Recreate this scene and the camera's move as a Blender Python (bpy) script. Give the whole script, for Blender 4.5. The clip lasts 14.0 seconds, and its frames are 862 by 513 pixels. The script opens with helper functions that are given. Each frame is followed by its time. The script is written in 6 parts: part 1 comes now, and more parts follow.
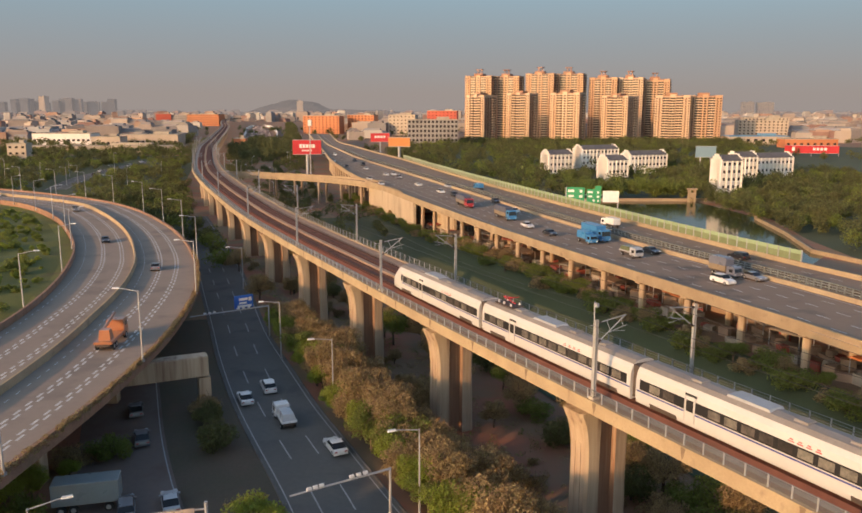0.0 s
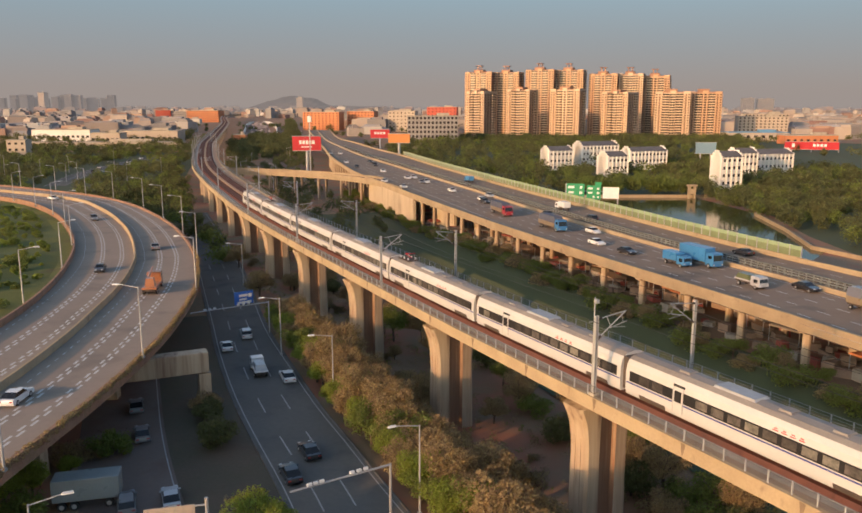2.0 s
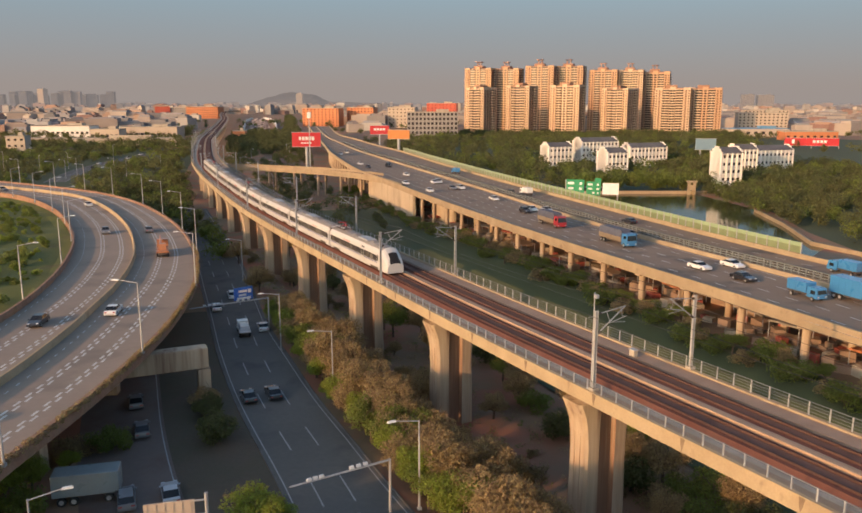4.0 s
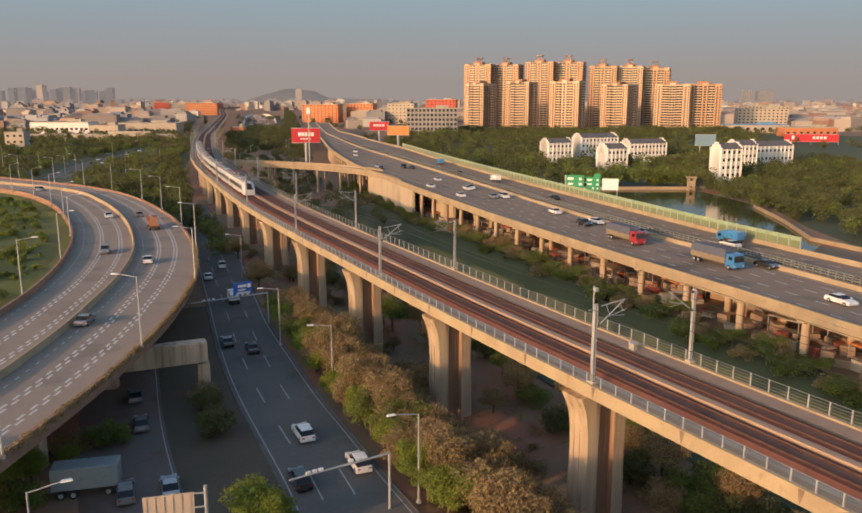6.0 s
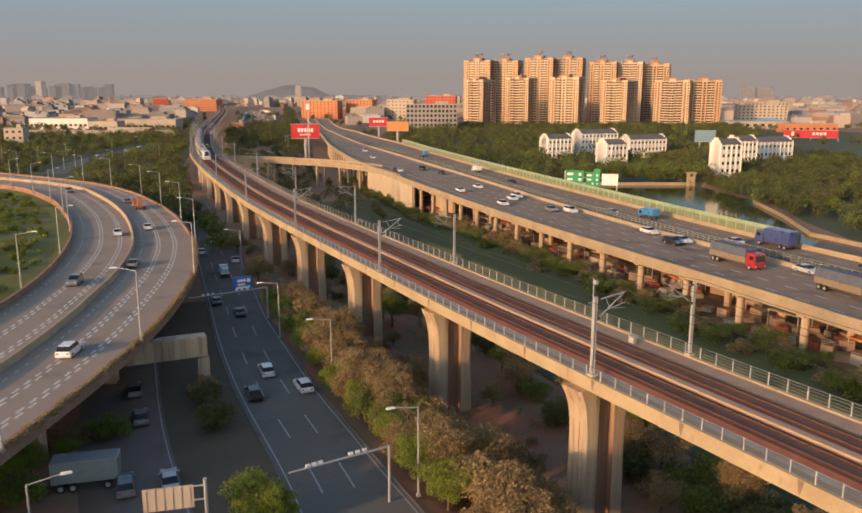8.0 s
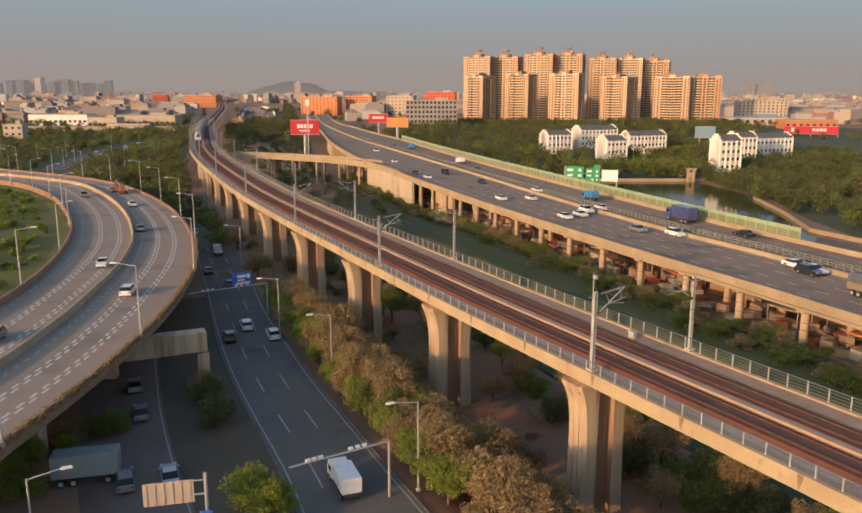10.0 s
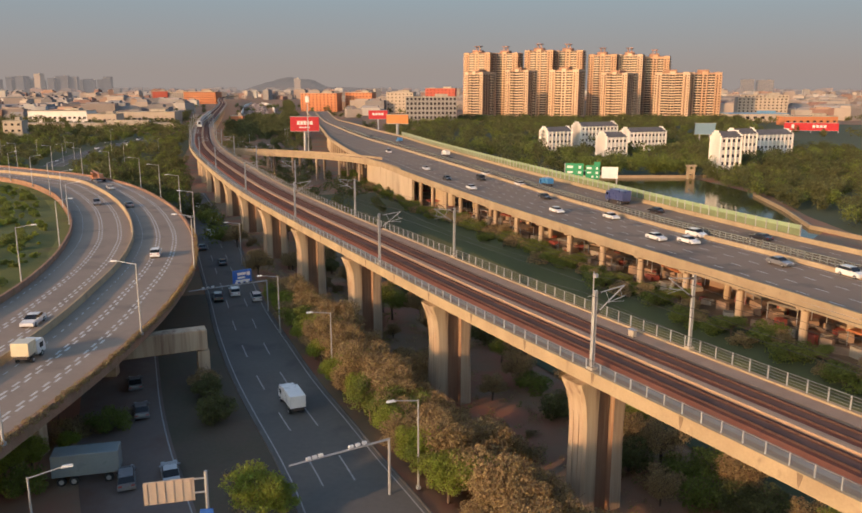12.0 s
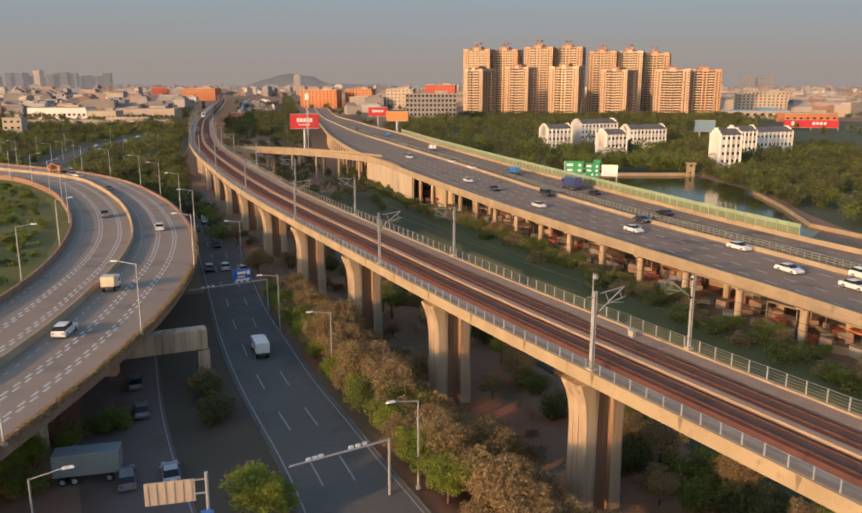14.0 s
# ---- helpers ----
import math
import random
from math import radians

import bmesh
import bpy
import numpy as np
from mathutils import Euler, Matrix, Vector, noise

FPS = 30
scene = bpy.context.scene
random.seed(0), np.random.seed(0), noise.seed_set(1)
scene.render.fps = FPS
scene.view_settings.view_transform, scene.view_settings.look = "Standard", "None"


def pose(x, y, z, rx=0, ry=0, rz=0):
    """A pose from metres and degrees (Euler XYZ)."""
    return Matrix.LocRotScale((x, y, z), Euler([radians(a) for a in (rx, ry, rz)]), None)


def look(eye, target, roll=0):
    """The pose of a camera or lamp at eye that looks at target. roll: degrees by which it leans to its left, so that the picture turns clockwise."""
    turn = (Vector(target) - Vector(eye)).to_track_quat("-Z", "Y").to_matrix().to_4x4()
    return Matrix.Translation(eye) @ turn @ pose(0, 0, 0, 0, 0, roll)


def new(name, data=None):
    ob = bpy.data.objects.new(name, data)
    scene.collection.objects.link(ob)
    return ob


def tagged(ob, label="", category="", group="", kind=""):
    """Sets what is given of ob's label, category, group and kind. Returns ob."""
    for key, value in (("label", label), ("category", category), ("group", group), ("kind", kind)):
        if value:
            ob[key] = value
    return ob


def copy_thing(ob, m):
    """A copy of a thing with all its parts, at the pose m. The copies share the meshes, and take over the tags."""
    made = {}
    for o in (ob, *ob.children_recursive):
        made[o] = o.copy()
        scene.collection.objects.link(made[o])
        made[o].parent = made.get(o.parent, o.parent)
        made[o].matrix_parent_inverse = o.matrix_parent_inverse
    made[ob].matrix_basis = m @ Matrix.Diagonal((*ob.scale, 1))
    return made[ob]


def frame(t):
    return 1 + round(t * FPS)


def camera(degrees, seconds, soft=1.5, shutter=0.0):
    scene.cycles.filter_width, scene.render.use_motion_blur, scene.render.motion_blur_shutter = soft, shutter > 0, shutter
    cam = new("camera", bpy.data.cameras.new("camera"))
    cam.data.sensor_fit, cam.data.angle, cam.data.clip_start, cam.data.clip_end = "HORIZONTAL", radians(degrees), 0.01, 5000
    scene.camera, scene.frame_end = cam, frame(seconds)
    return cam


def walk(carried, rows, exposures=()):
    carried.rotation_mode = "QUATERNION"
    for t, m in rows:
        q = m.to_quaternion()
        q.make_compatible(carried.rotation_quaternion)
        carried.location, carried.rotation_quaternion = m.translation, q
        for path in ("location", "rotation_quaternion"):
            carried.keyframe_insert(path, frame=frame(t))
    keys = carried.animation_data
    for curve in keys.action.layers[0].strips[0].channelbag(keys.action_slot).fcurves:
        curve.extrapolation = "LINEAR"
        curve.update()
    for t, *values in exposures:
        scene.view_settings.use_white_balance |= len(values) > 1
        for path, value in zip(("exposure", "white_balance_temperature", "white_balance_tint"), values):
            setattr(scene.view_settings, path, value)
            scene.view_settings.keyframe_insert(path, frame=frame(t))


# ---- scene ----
cam = camera(58, 14.0, soft=1.7)
PATH = [
    (0, 0.054, -0.088, 41.355, 79.202, 0.144),
    (1, 0.022, -0.085, 41.328, 79.072, 0.137),
    (2, 0.015, -0.068, 41.319, 78.938, 0.130),
    (3, 0.022, -0.047, 41.278, 78.806, 0.121),
    (4, 0.033, -0.029, 41.185, 78.676, 0.109),
    (5, 0.045, -0.015, 41.039, 78.548, 0.094),
    (6, 0.053, -0.007, 40.858, 78.421, 0.077),
    (7, 0.055, -0.004, 40.668, 78.295, 0.060),
    (8, 0.052, -0.004, 40.500, 78.167, 0.045),
    (9, 0.044, -0.005, 40.386, 78.037, 0.032),
    (10, 0.033, -0.005, 40.352, 77.905, 0.023),
    (11, 0.021, -0.003, 40.411, 77.771, 0.018),
    (12, 0.010, 0.001, 40.561, 77.636, 0.014),
    (13, 0.003, 0.002, 40.775, 77.506, 0.009),
    (14, 0.002, -0.005, 41.001, 77.386, 0.0),
]
walk(cam, [(t, pose(x, y, z, rx, 0, rz)) for t, x, y, z, rx, rz in PATH], exposures=[(0, 0.86, 7250, 11), (14, 0.86, 7250, 11)])

# ---- sky and sun ----
SUN_AZ = math.atan2(-0.74, -0.67)   # compass direction towards the sun, from +y clockwise
SUN_EL = radians(13)
world = bpy.data.worlds.new("sky")
scene.world = world
world.use_nodes = True
wn = world.node_tree.nodes
sky = wn.new("ShaderNodeTexSky")
sky.sky_type = "NISHITA"
sky.sun_disc = False
sky.sun_elevation = SUN_EL
sky.sun_rotation = SUN_AZ
sky.altitude = 50
sky.air_density = 1.0
sky.dust_density = 2.0
sky.ozone_density = 2.5
wn["Background"].inputs["Strength"].default_value = 0.15
world.node_tree.links.new(sky.outputs[0], wn["Background"].inputs["Color"])
sun_data = bpy.data.lights.new("sun", "SUN")
sun_data.energy = 2.0
sun_data.angle = radians(0.6)
sun_data.color = (1.0, 0.58, 0.30)
sun = new("sun", sun_data)
to_sun = Vector((math.sin(SUN_AZ) * math.cos(SUN_EL), math.cos(SUN_AZ) * math.cos(SUN_EL), math.sin(SUN_EL)))
sun.matrix_world = look(to_sun * 100, (0, 0, 0))
# haze and sky tint painted on glowing backdrops, one behind everything, a low thin one before the skyline


def haze(label, radius, top, full, thick):
    m = bpy.data.materials.new("horizon_haze")
    m.use_nodes = True
    n, l = m.node_tree.nodes, m.node_tree.links
    n.remove(n["Principled BSDF"])
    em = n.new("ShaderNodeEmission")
    # glow colour by height: grey-pink haze low down, bluer sky above
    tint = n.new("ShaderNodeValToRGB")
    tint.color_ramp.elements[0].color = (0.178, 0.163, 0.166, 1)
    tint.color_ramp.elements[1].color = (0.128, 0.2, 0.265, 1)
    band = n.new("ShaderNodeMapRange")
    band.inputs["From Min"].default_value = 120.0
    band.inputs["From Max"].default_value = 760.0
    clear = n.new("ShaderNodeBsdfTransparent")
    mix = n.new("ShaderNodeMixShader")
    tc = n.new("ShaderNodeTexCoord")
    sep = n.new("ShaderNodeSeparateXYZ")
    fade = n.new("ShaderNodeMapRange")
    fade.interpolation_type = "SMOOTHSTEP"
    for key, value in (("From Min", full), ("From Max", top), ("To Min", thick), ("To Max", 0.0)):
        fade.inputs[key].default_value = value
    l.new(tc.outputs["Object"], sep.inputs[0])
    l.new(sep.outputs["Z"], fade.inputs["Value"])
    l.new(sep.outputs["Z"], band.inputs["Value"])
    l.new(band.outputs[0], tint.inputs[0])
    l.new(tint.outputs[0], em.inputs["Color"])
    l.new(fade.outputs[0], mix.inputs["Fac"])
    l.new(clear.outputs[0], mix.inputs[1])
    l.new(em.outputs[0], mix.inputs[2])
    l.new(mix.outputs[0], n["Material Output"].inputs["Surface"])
    hb = bmesh.new()
    prev = None
    for i in range(41):
        a = radians(-80 + 4 * i)
        row = [hb.verts.new((radius * math.sin(a), radius * math.cos(a), z)) for z in (-30, top * 1.05)]
        if prev:
            hb.faces.new((prev[0], row[0], row[1], prev[1]))
        prev = row
    me = bpy.data.meshes.new("backdrop")
    hb.to_mesh(me)
    hb.free()
    me.materials.append(m)
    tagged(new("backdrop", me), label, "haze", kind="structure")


haze("glowing backdrop of pale haze and bluer sky", 4850, 2600, 300, 0.97)
haze("thin glowing haze sheet before the far skyline", 3150, 260, 20, 0.55)
# ---- materials ----
def material(name, a, b=None, rough=0.8, metal=0.0, scale=1.0, fine=12.0, bump=0.2, streak=None, coat=0.0, per_object=0.0, per_island=0.0, dirt=None, detail=5.0, spec=0.5):
    """Two-scale mottled surface: colours a and b mixed by coarse and fine noise, with relief; optional dirt patches."""
    m = bpy.data.materials.new(name)
    m.use_nodes = True
    nt = m.node_tree
    n, l = nt.nodes, nt.links
    bsdf = n["Principled BSDF"]
    bsdf.inputs["Metallic"].default_value = metal
    bsdf.inputs["Coat Weight"].default_value = coat
    bsdf.inputs["Specular IOR Level"].default_value = spec
    b = b or tuple(c * 0.75 for c in a)
    tc = n.new("ShaderNodeTexCoord")
    mp = n.new("ShaderNodeMapping")
    l.new(tc.outputs["Object"], mp.inputs["Vector"])
    if streak:
        mp.inputs["Scale"].default_value = streak
    n1 = n.new("ShaderNodeTexNoise")
    n1.inputs["Scale"].default_value = scale
    n1.inputs["Detail"].default_value = detail
    n2 = n.new("ShaderNodeTexNoise")
    n2.inputs["Scale"].default_value = fine
    n2.inputs["Detail"].default_value = 3
    for t in (n1, n2):
        l.new(mp.outputs[0], t.inputs["Vector"])
    mix = n.new("ShaderNodeMath")
    mix.operation = "MULTIPLY_ADD"
    l.new(n2.outputs["Fac"], mix.inputs[0])
    mix.inputs[1].default_value = 0.5
    l.new(n1.outputs["Fac"], mix.inputs[2])
    ramp = n.new("ShaderNodeValToRGB")
    ramp.color_ramp.elements[0].position = 0.52
    ramp.color_ramp.elements[1].position = 0.98
    ramp.color_ramp.elements[0].color = (*a, 1)
    ramp.color_ramp.elements[1].color = (*b, 1)
    l.new(mix.outputs[0], ramp.inputs[0])
    out = ramp.outputs[0]
    if dirt:
        n3 = n.new("ShaderNodeTexNoise")
        n3.inputs["Scale"].default_value = dirt[1]
        n3.inputs["Detail"].default_value = 6
        l.new(mp.outputs[0], n3.inputs["Vector"])
        r3 = n.new("ShaderNodeValToRGB")
        r3.color_ramp.elements[0].position = dirt[2]
        r3.color_ramp.elements[1].position = dirt[2] + 0.18
        l.new(n3.outputs["Fac"], r3.inputs[0])
        mx = n.new("ShaderNodeMix")
        mx.data_type = "RGBA"
        l.new(r3.outputs[0], mx.inputs["Factor"])
        l.new(out, mx.inputs["A"])
        mx.inputs["B"].default_value = (*dirt[0], 1)
        out = mx.outputs["Result"]
    for amount, node, socket in ((per_object, "ShaderNodeObjectInfo", "Random"), (per_island, "ShaderNodeNewGeometry", "Random Per Island")):
        if amount:
            src = n.new(node)
            mr = n.new("ShaderNodeMapRange")
            mr.inputs["To Min"].default_value = 1 - amount
            mr.inputs["To Max"].default_value = 1 + amount
            l.new(src.outputs[socket], mr.inputs["Value"])
            hsv = n.new("ShaderNodeHueSaturation")
            l.new(mr.outputs[0], hsv.inputs["Value"])
            hm = n.new("ShaderNodeMapRange")
            hm.inputs["To Min"].default_value = 0.5 - amount * 0.06
            hm.inputs["To Max"].default_value = 0.5 + amount * 0.06
            l.new(src.outputs[socket], hm.inputs["Value"])
            l.new(hm.outputs[0], hsv.inputs["Hue"])
            l.new(out, hsv.inputs["Color"])
            out = hsv.outputs[0]
    l.new(out, bsdf.inputs["Base Color"])
    rr = n.new("ShaderNodeMapRange")
    rr.inputs["To Min"].default_value = max(0.03, rough - 0.1)
    rr.inputs["To Max"].default_value = min(1, rough + 0.1)
    l.new(n1.outputs["Fac"], rr.inputs["Value"])
    l.new(rr.outputs[0], bsdf.inputs["Roughness"])
    if bump:
        bp = n.new("ShaderNodeBump")
        bp.inputs["Strength"].default_value = bump
        bp.inputs["Distance"].default_value = 0.05
        l.new(n2.outputs["Fac"], bp.inputs["Height"])
        l.new(bp.outputs[0], bsdf.inputs["Normal"])
    return m


def foliage(name, a, b, **kw):
    """Leaves let part of the light through."""
    m = material(name, a, b, 0.75, bump=0, **kw)
    n, l = m.node_tree.nodes, m.node_tree.links
    bsdf = n["Principled BSDF"]
    tl = n.new("ShaderNodeBsdfTranslucent")
    src = bsdf.inputs["Base Color"].links[0].from_socket
    l.new(src, tl.inputs["Color"])
    mx = n.new("ShaderNodeMixShader")
    mx.inputs["Fac"].default_value = 0.4
    l.new(bsdf.outputs[0], mx.inputs[1])
    l.new(tl.outputs[0], mx.inputs[2])
    l.new(mx.outputs[0], n["Material Output"].inputs["Surface"])
    return m


M = {}
M["concrete"] = material("concrete", (0.46, 0.40, 0.32), (0.34, 0.29, 0.23), 0.85, scale=0.25, fine=3, streak=(1, 1, 0.25), dirt=((0.20, 0.16, 0.12), 0.5, 0.60))
M["pier"] = material("pier_concrete", (0.52, 0.41, 0.29), (0.38, 0.27, 0.18), 0.85, scale=0.7, fine=4, streak=(1, 1, 0.06), dirt=((0.23, 0.14, 0.095), 1.1, 0.52))
# darker red-brown concrete for the pier recesses, their shade put into the colour
M["pier_shade"] = material("shaded_recess_concrete", (0.33, 0.185, 0.115), (0.24, 0.13, 0.08), 0.88, scale=0.7, fine=4, streak=(1, 1, 0.06), dirt=((0.42, 0.31, 0.21), 1.1, 0.58))
M["parapet"] = material("parapet_concrete", (0.42, 0.32, 0.20), (0.32, 0.235, 0.145), 0.85, scale=0.3, fine=5, dirt=((0.24, 0.17, 0.11), 0.8, 0.6))
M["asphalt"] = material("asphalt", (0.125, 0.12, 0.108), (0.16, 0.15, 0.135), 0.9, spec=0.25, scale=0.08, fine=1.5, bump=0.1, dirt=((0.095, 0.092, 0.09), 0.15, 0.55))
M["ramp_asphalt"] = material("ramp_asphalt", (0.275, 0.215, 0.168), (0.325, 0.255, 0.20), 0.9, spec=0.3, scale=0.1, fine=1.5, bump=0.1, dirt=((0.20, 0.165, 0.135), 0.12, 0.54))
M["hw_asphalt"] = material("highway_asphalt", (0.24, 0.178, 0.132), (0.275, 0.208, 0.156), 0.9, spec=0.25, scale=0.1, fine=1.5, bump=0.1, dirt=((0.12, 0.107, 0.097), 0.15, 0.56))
M["paint"] = material("road_paint", (0.62, 0.60, 0.55), (0.45, 0.43, 0.40), 0.7, scale=1.5, fine=8, bump=0.05)
M["slab"] = material("track_slab", (0.19, 0.10, 0.075), (0.15, 0.078, 0.058), 0.95, scale=0.4, fine=6, dirt=((0.10, 0.06, 0.05), 0.3, 0.55), spec=0.1)
M["ballast"] = material("track_bed", (0.16, 0.066, 0.048), (0.20, 0.088, 0.064), 0.95, scale=0.6, fine=9, bump=0.6, dirt=((0.11, 0.058, 0.047), 0.3, 0.56), spec=0.1)
M["walkway"] = material("walkway", (0.36, 0.25, 0.18), (0.28, 0.19, 0.135), 0.9, scale=0.5, fine=6)
M["centre"] = material("centre_strip", (0.52, 0.34, 0.215), (0.42, 0.27, 0.17), 0.9, scale=0.5, fine=6)
M["rail"] = material("rail_steel", (0.12, 0.065, 0.05), (0.08, 0.042, 0.033), 0.9, metal=0.0, scale=2, fine=9, bump=0.05, spec=0.15)
M["galv"] = material("galvanised_steel", (0.46, 0.46, 0.46), (0.36, 0.36, 0.36), 0.5, metal=0.3, scale=1, fine=8, bump=0.05)
M["fence"] = material("fence_metal", (0.19, 0.20, 0.20), (0.14, 0.15, 0.15), 0.5, metal=0.2, scale=1, fine=8, bump=0.05)
M["ground"] = material("ground", (0.20, 0.155, 0.085), (0.27, 0.17, 0.11), 0.95, scale=0.03, fine=0.6, bump=0.5, dirt=((0.32, 0.135, 0.08), 0.09, 0.45), detail=8)
M["grass"] = material("grass", (0.075, 0.10, 0.018), (0.125, 0.125, 0.028), 0.95, scale=0.08, fine=2.5, bump=0.8, dirt=((0.085, 0.060, 0.03), 0.12, 0.62), detail=8)
# darker than the meadow grass: shade on the verge is put into this colour
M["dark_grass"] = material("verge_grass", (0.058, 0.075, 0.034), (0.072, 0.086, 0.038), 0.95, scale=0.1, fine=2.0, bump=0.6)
M["leaf"] = foliage("leaves", (0.15, 0.195, 0.034), (0.20, 0.22, 0.05), scale=0.12, fine=1.5, per_island=0.25)
M["leaf_lime"] = foliage("lime_leaves", (0.22, 0.28, 0.036), (0.27, 0.30, 0.055), scale=0.12, fine=1.5, per_island=0.25)
M["leaf_brown"] = foliage("dry_leaves", (0.31, 0.235, 0.105), (0.37, 0.25, 0.135), scale=0.12, fine=1.5, per_island=0.25)
M["leaf_dark"] = foliage("dark_leaves", (0.10, 0.115, 0.038), (0.155, 0.145, 0.05), scale=0.04, fine=0.8, per_island=0.25)
M["bark"] = material("bark", (0.14, 0.095, 0.065), (0.09, 0.06, 0.045), 0.95, scale=2, fine=14, streak=(1, 1, 0.3), bump=0.5)
M["tower"] = material("tower_render", (0.58, 0.36, 0.22), (0.50, 0.30, 0.18), 0.85, scale=0.05, fine=0.8, streak=(1, 1, 0.3), bump=0.05)
M["tower_pale"] = material("tower_pale_render", (0.66, 0.48, 0.33), (0.58, 0.41, 0.28), 0.85, scale=0.05, fine=0.8, streak=(1, 1, 0.3), bump=0.05)
M["tower_red"] = material("tower_brown_tile", (0.38, 0.20, 0.13), (0.31, 0.16, 0.10), 0.8, scale=0.05, fine=0.8, bump=0.05)
M["window"] = material("window_glass", (0.055, 0.045, 0.042), (0.03, 0.028, 0.03), 0.2, scale=0.4, fine=2, bump=0, per_object=0.3)
M["white_wall"] = material("white_render", (0.80, 0.76, 0.70), (0.70, 0.66, 0.60), 0.85, scale=0.1, fine=1.5, streak=(1, 1, 0.3), bump=0.05)
M["slate"] = material("slate_roof", (0.15, 0.135, 0.13), (0.11, 0.10, 0.10), 0.8, scale=0.3, fine=3)
M["train_white"] = material("train_white", (0.54, 0.53, 0.515), (0.49, 0.48, 0.465), 0.4, scale=0.3, fine=3, bump=0.02, coat=0.15, dirt=((0.52, 0.49, 0.45), 0.4, 0.58))
M["train_roof"] = material("train_roof", (0.28, 0.25, 0.22), (0.21, 0.185, 0.165), 0.6, scale=0.4, fine=4, bump=0.05)
M["train_dark"] = material("train_underframe", (0.06, 0.045, 0.04), (0.09, 0.065, 0.05), 0.8, scale=1, fine=6)
M["train_glass"] = material("train_glass", (0.02, 0.02, 0.022), (0.03, 0.028, 0.028), 0.4, scale=1, fine=6, bump=0, spec=0.15)
M["ramp_wall"] = material("ramp_parapet", (0.34, 0.20, 0.13), (0.24, 0.13, 0.085), 0.9, scale=0.5, fine=4, bump=0.6, dirt=((0.17, 0.12, 0.06), 0.4, 0.55))
M["kerb"] = material("kerb_concrete", (0.17, 0.155, 0.14), (0.12, 0.11, 0.10), 0.9, scale=0.4, fine=4, dirt=((0.10, 0.085, 0.07), 0.3, 0.5))
M["service"] = material("service_road", (0.15, 0.115, 0.10), (0.19, 0.14, 0.115), 0.9, scale=0.08, fine=1.5, bump=0.2, dirt=((0.15, 0.085, 0.06), 0.12, 0.5))
M["abutment"] = material("abutment_concrete", (0.56, 0.45, 0.31), (0.46, 0.36, 0.25), 0.85, scale=0.3, fine=3, streak=(1, 1, 0.2), dirt=((0.34, 0.26, 0.18), 0.3, 0.6))
# dimmer copy of the road paint, with the ground road's shade in its colour
M["dim_paint"] = material("dim_road_paint", (0.42, 0.41, 0.39), (0.28, 0.27, 0.26), 0.8, scale=1.5, fine=8, bump=0.05)
M["blue"] = material("blue_paint", (0.03, 0.05, 0.25), (0.025, 0.04, 0.2), 0.4, bump=0)
M["red"] = material("red_paint", (0.55, 0.03, 0.04), (0.45, 0.025, 0.03), 0.5, bump=0)
# ---- building helpers ----
def link_mesh(name, bm, mat, smooth=False):
    me = bpy.data.meshes.new(name)
    bm.to_mesh(me)
    bm.free()
    for mm in (mat if isinstance(mat, (list, tuple)) else [mat]):
        me.materials.append(mm)
    if smooth:
        for p in me.polygons:
            p.use_smooth = True
    return new(name, me)


def part(name, bm, mat, parent=None, label="", smooth=False):
    ob = link_mesh(name, bm, mat, smooth)
    if parent is not None:
        ob.parent = parent
    if label:
        tagged(ob, label)
    return ob


def piece(name, me, parent, m):
    """A further object on an existing mesh."""
    ob = new(name, me)
    ob.parent = parent
    ob.matrix_basis = m
    return ob


def thing(name, label, category, m=None, group="", kind=""):
    ob = new(name)
    ob.empty_display_size = 0.1
    if m is not None:
        ob.matrix_basis = m
    return tagged(ob, label, category, group, kind)


def box(bm, sx, sy, sz, x=0, y=0, z=0, rz=0.0, taper=1.0, mat=0):
    """A box whose base is centred at (x, y, z); taper narrows its top."""
    c, s = math.cos(rz), math.sin(rz)
    vs = []
    for k, t in ((0, 1.0), (1, taper)):
        for i, j in ((-1, -1), (1, -1), (1, 1), (-1, 1)):
            px, py = i * sx / 2 * t, j * sy / 2 * t
            vs.append(bm.verts.new((x + c * px - s * py, y + s * px + c * py, z + k * sz)))
    for f in ((3, 2, 1, 0), (4, 5, 6, 7), (0, 1, 5, 4), (1, 2, 6, 5), (2, 3, 7, 6), (3, 0, 4, 7)):
        fa = bm.faces.new([vs[i] for i in f])
        fa.material_index = mat
    return vs


def tube(bm, p, q, r, r2=None, seg=6):
    """A round bar from p to q."""
    p, q = Vector(p), Vector(q)
    r2 = r if r2 is None else r2
    d = (q - p).normalized()
    a = d.orthogonal().normalized()
    b = d.cross(a)
    rings = []
    for o, rad in ((p, r), (q, r2)):
        rings.append([bm.verts.new(o + (a * math.cos(2 * math.pi * i / seg) + b * math.sin(2 * math.pi * i / seg)) * rad) for i in range(seg)])
    for i in range(seg):
        j = (i + 1) % seg
        bm.faces.new((rings[0][i], rings[0][j], rings[1][j], rings[1][i]))
    bm.faces.new(rings[0][::-1])
    bm.faces.new(rings[1])


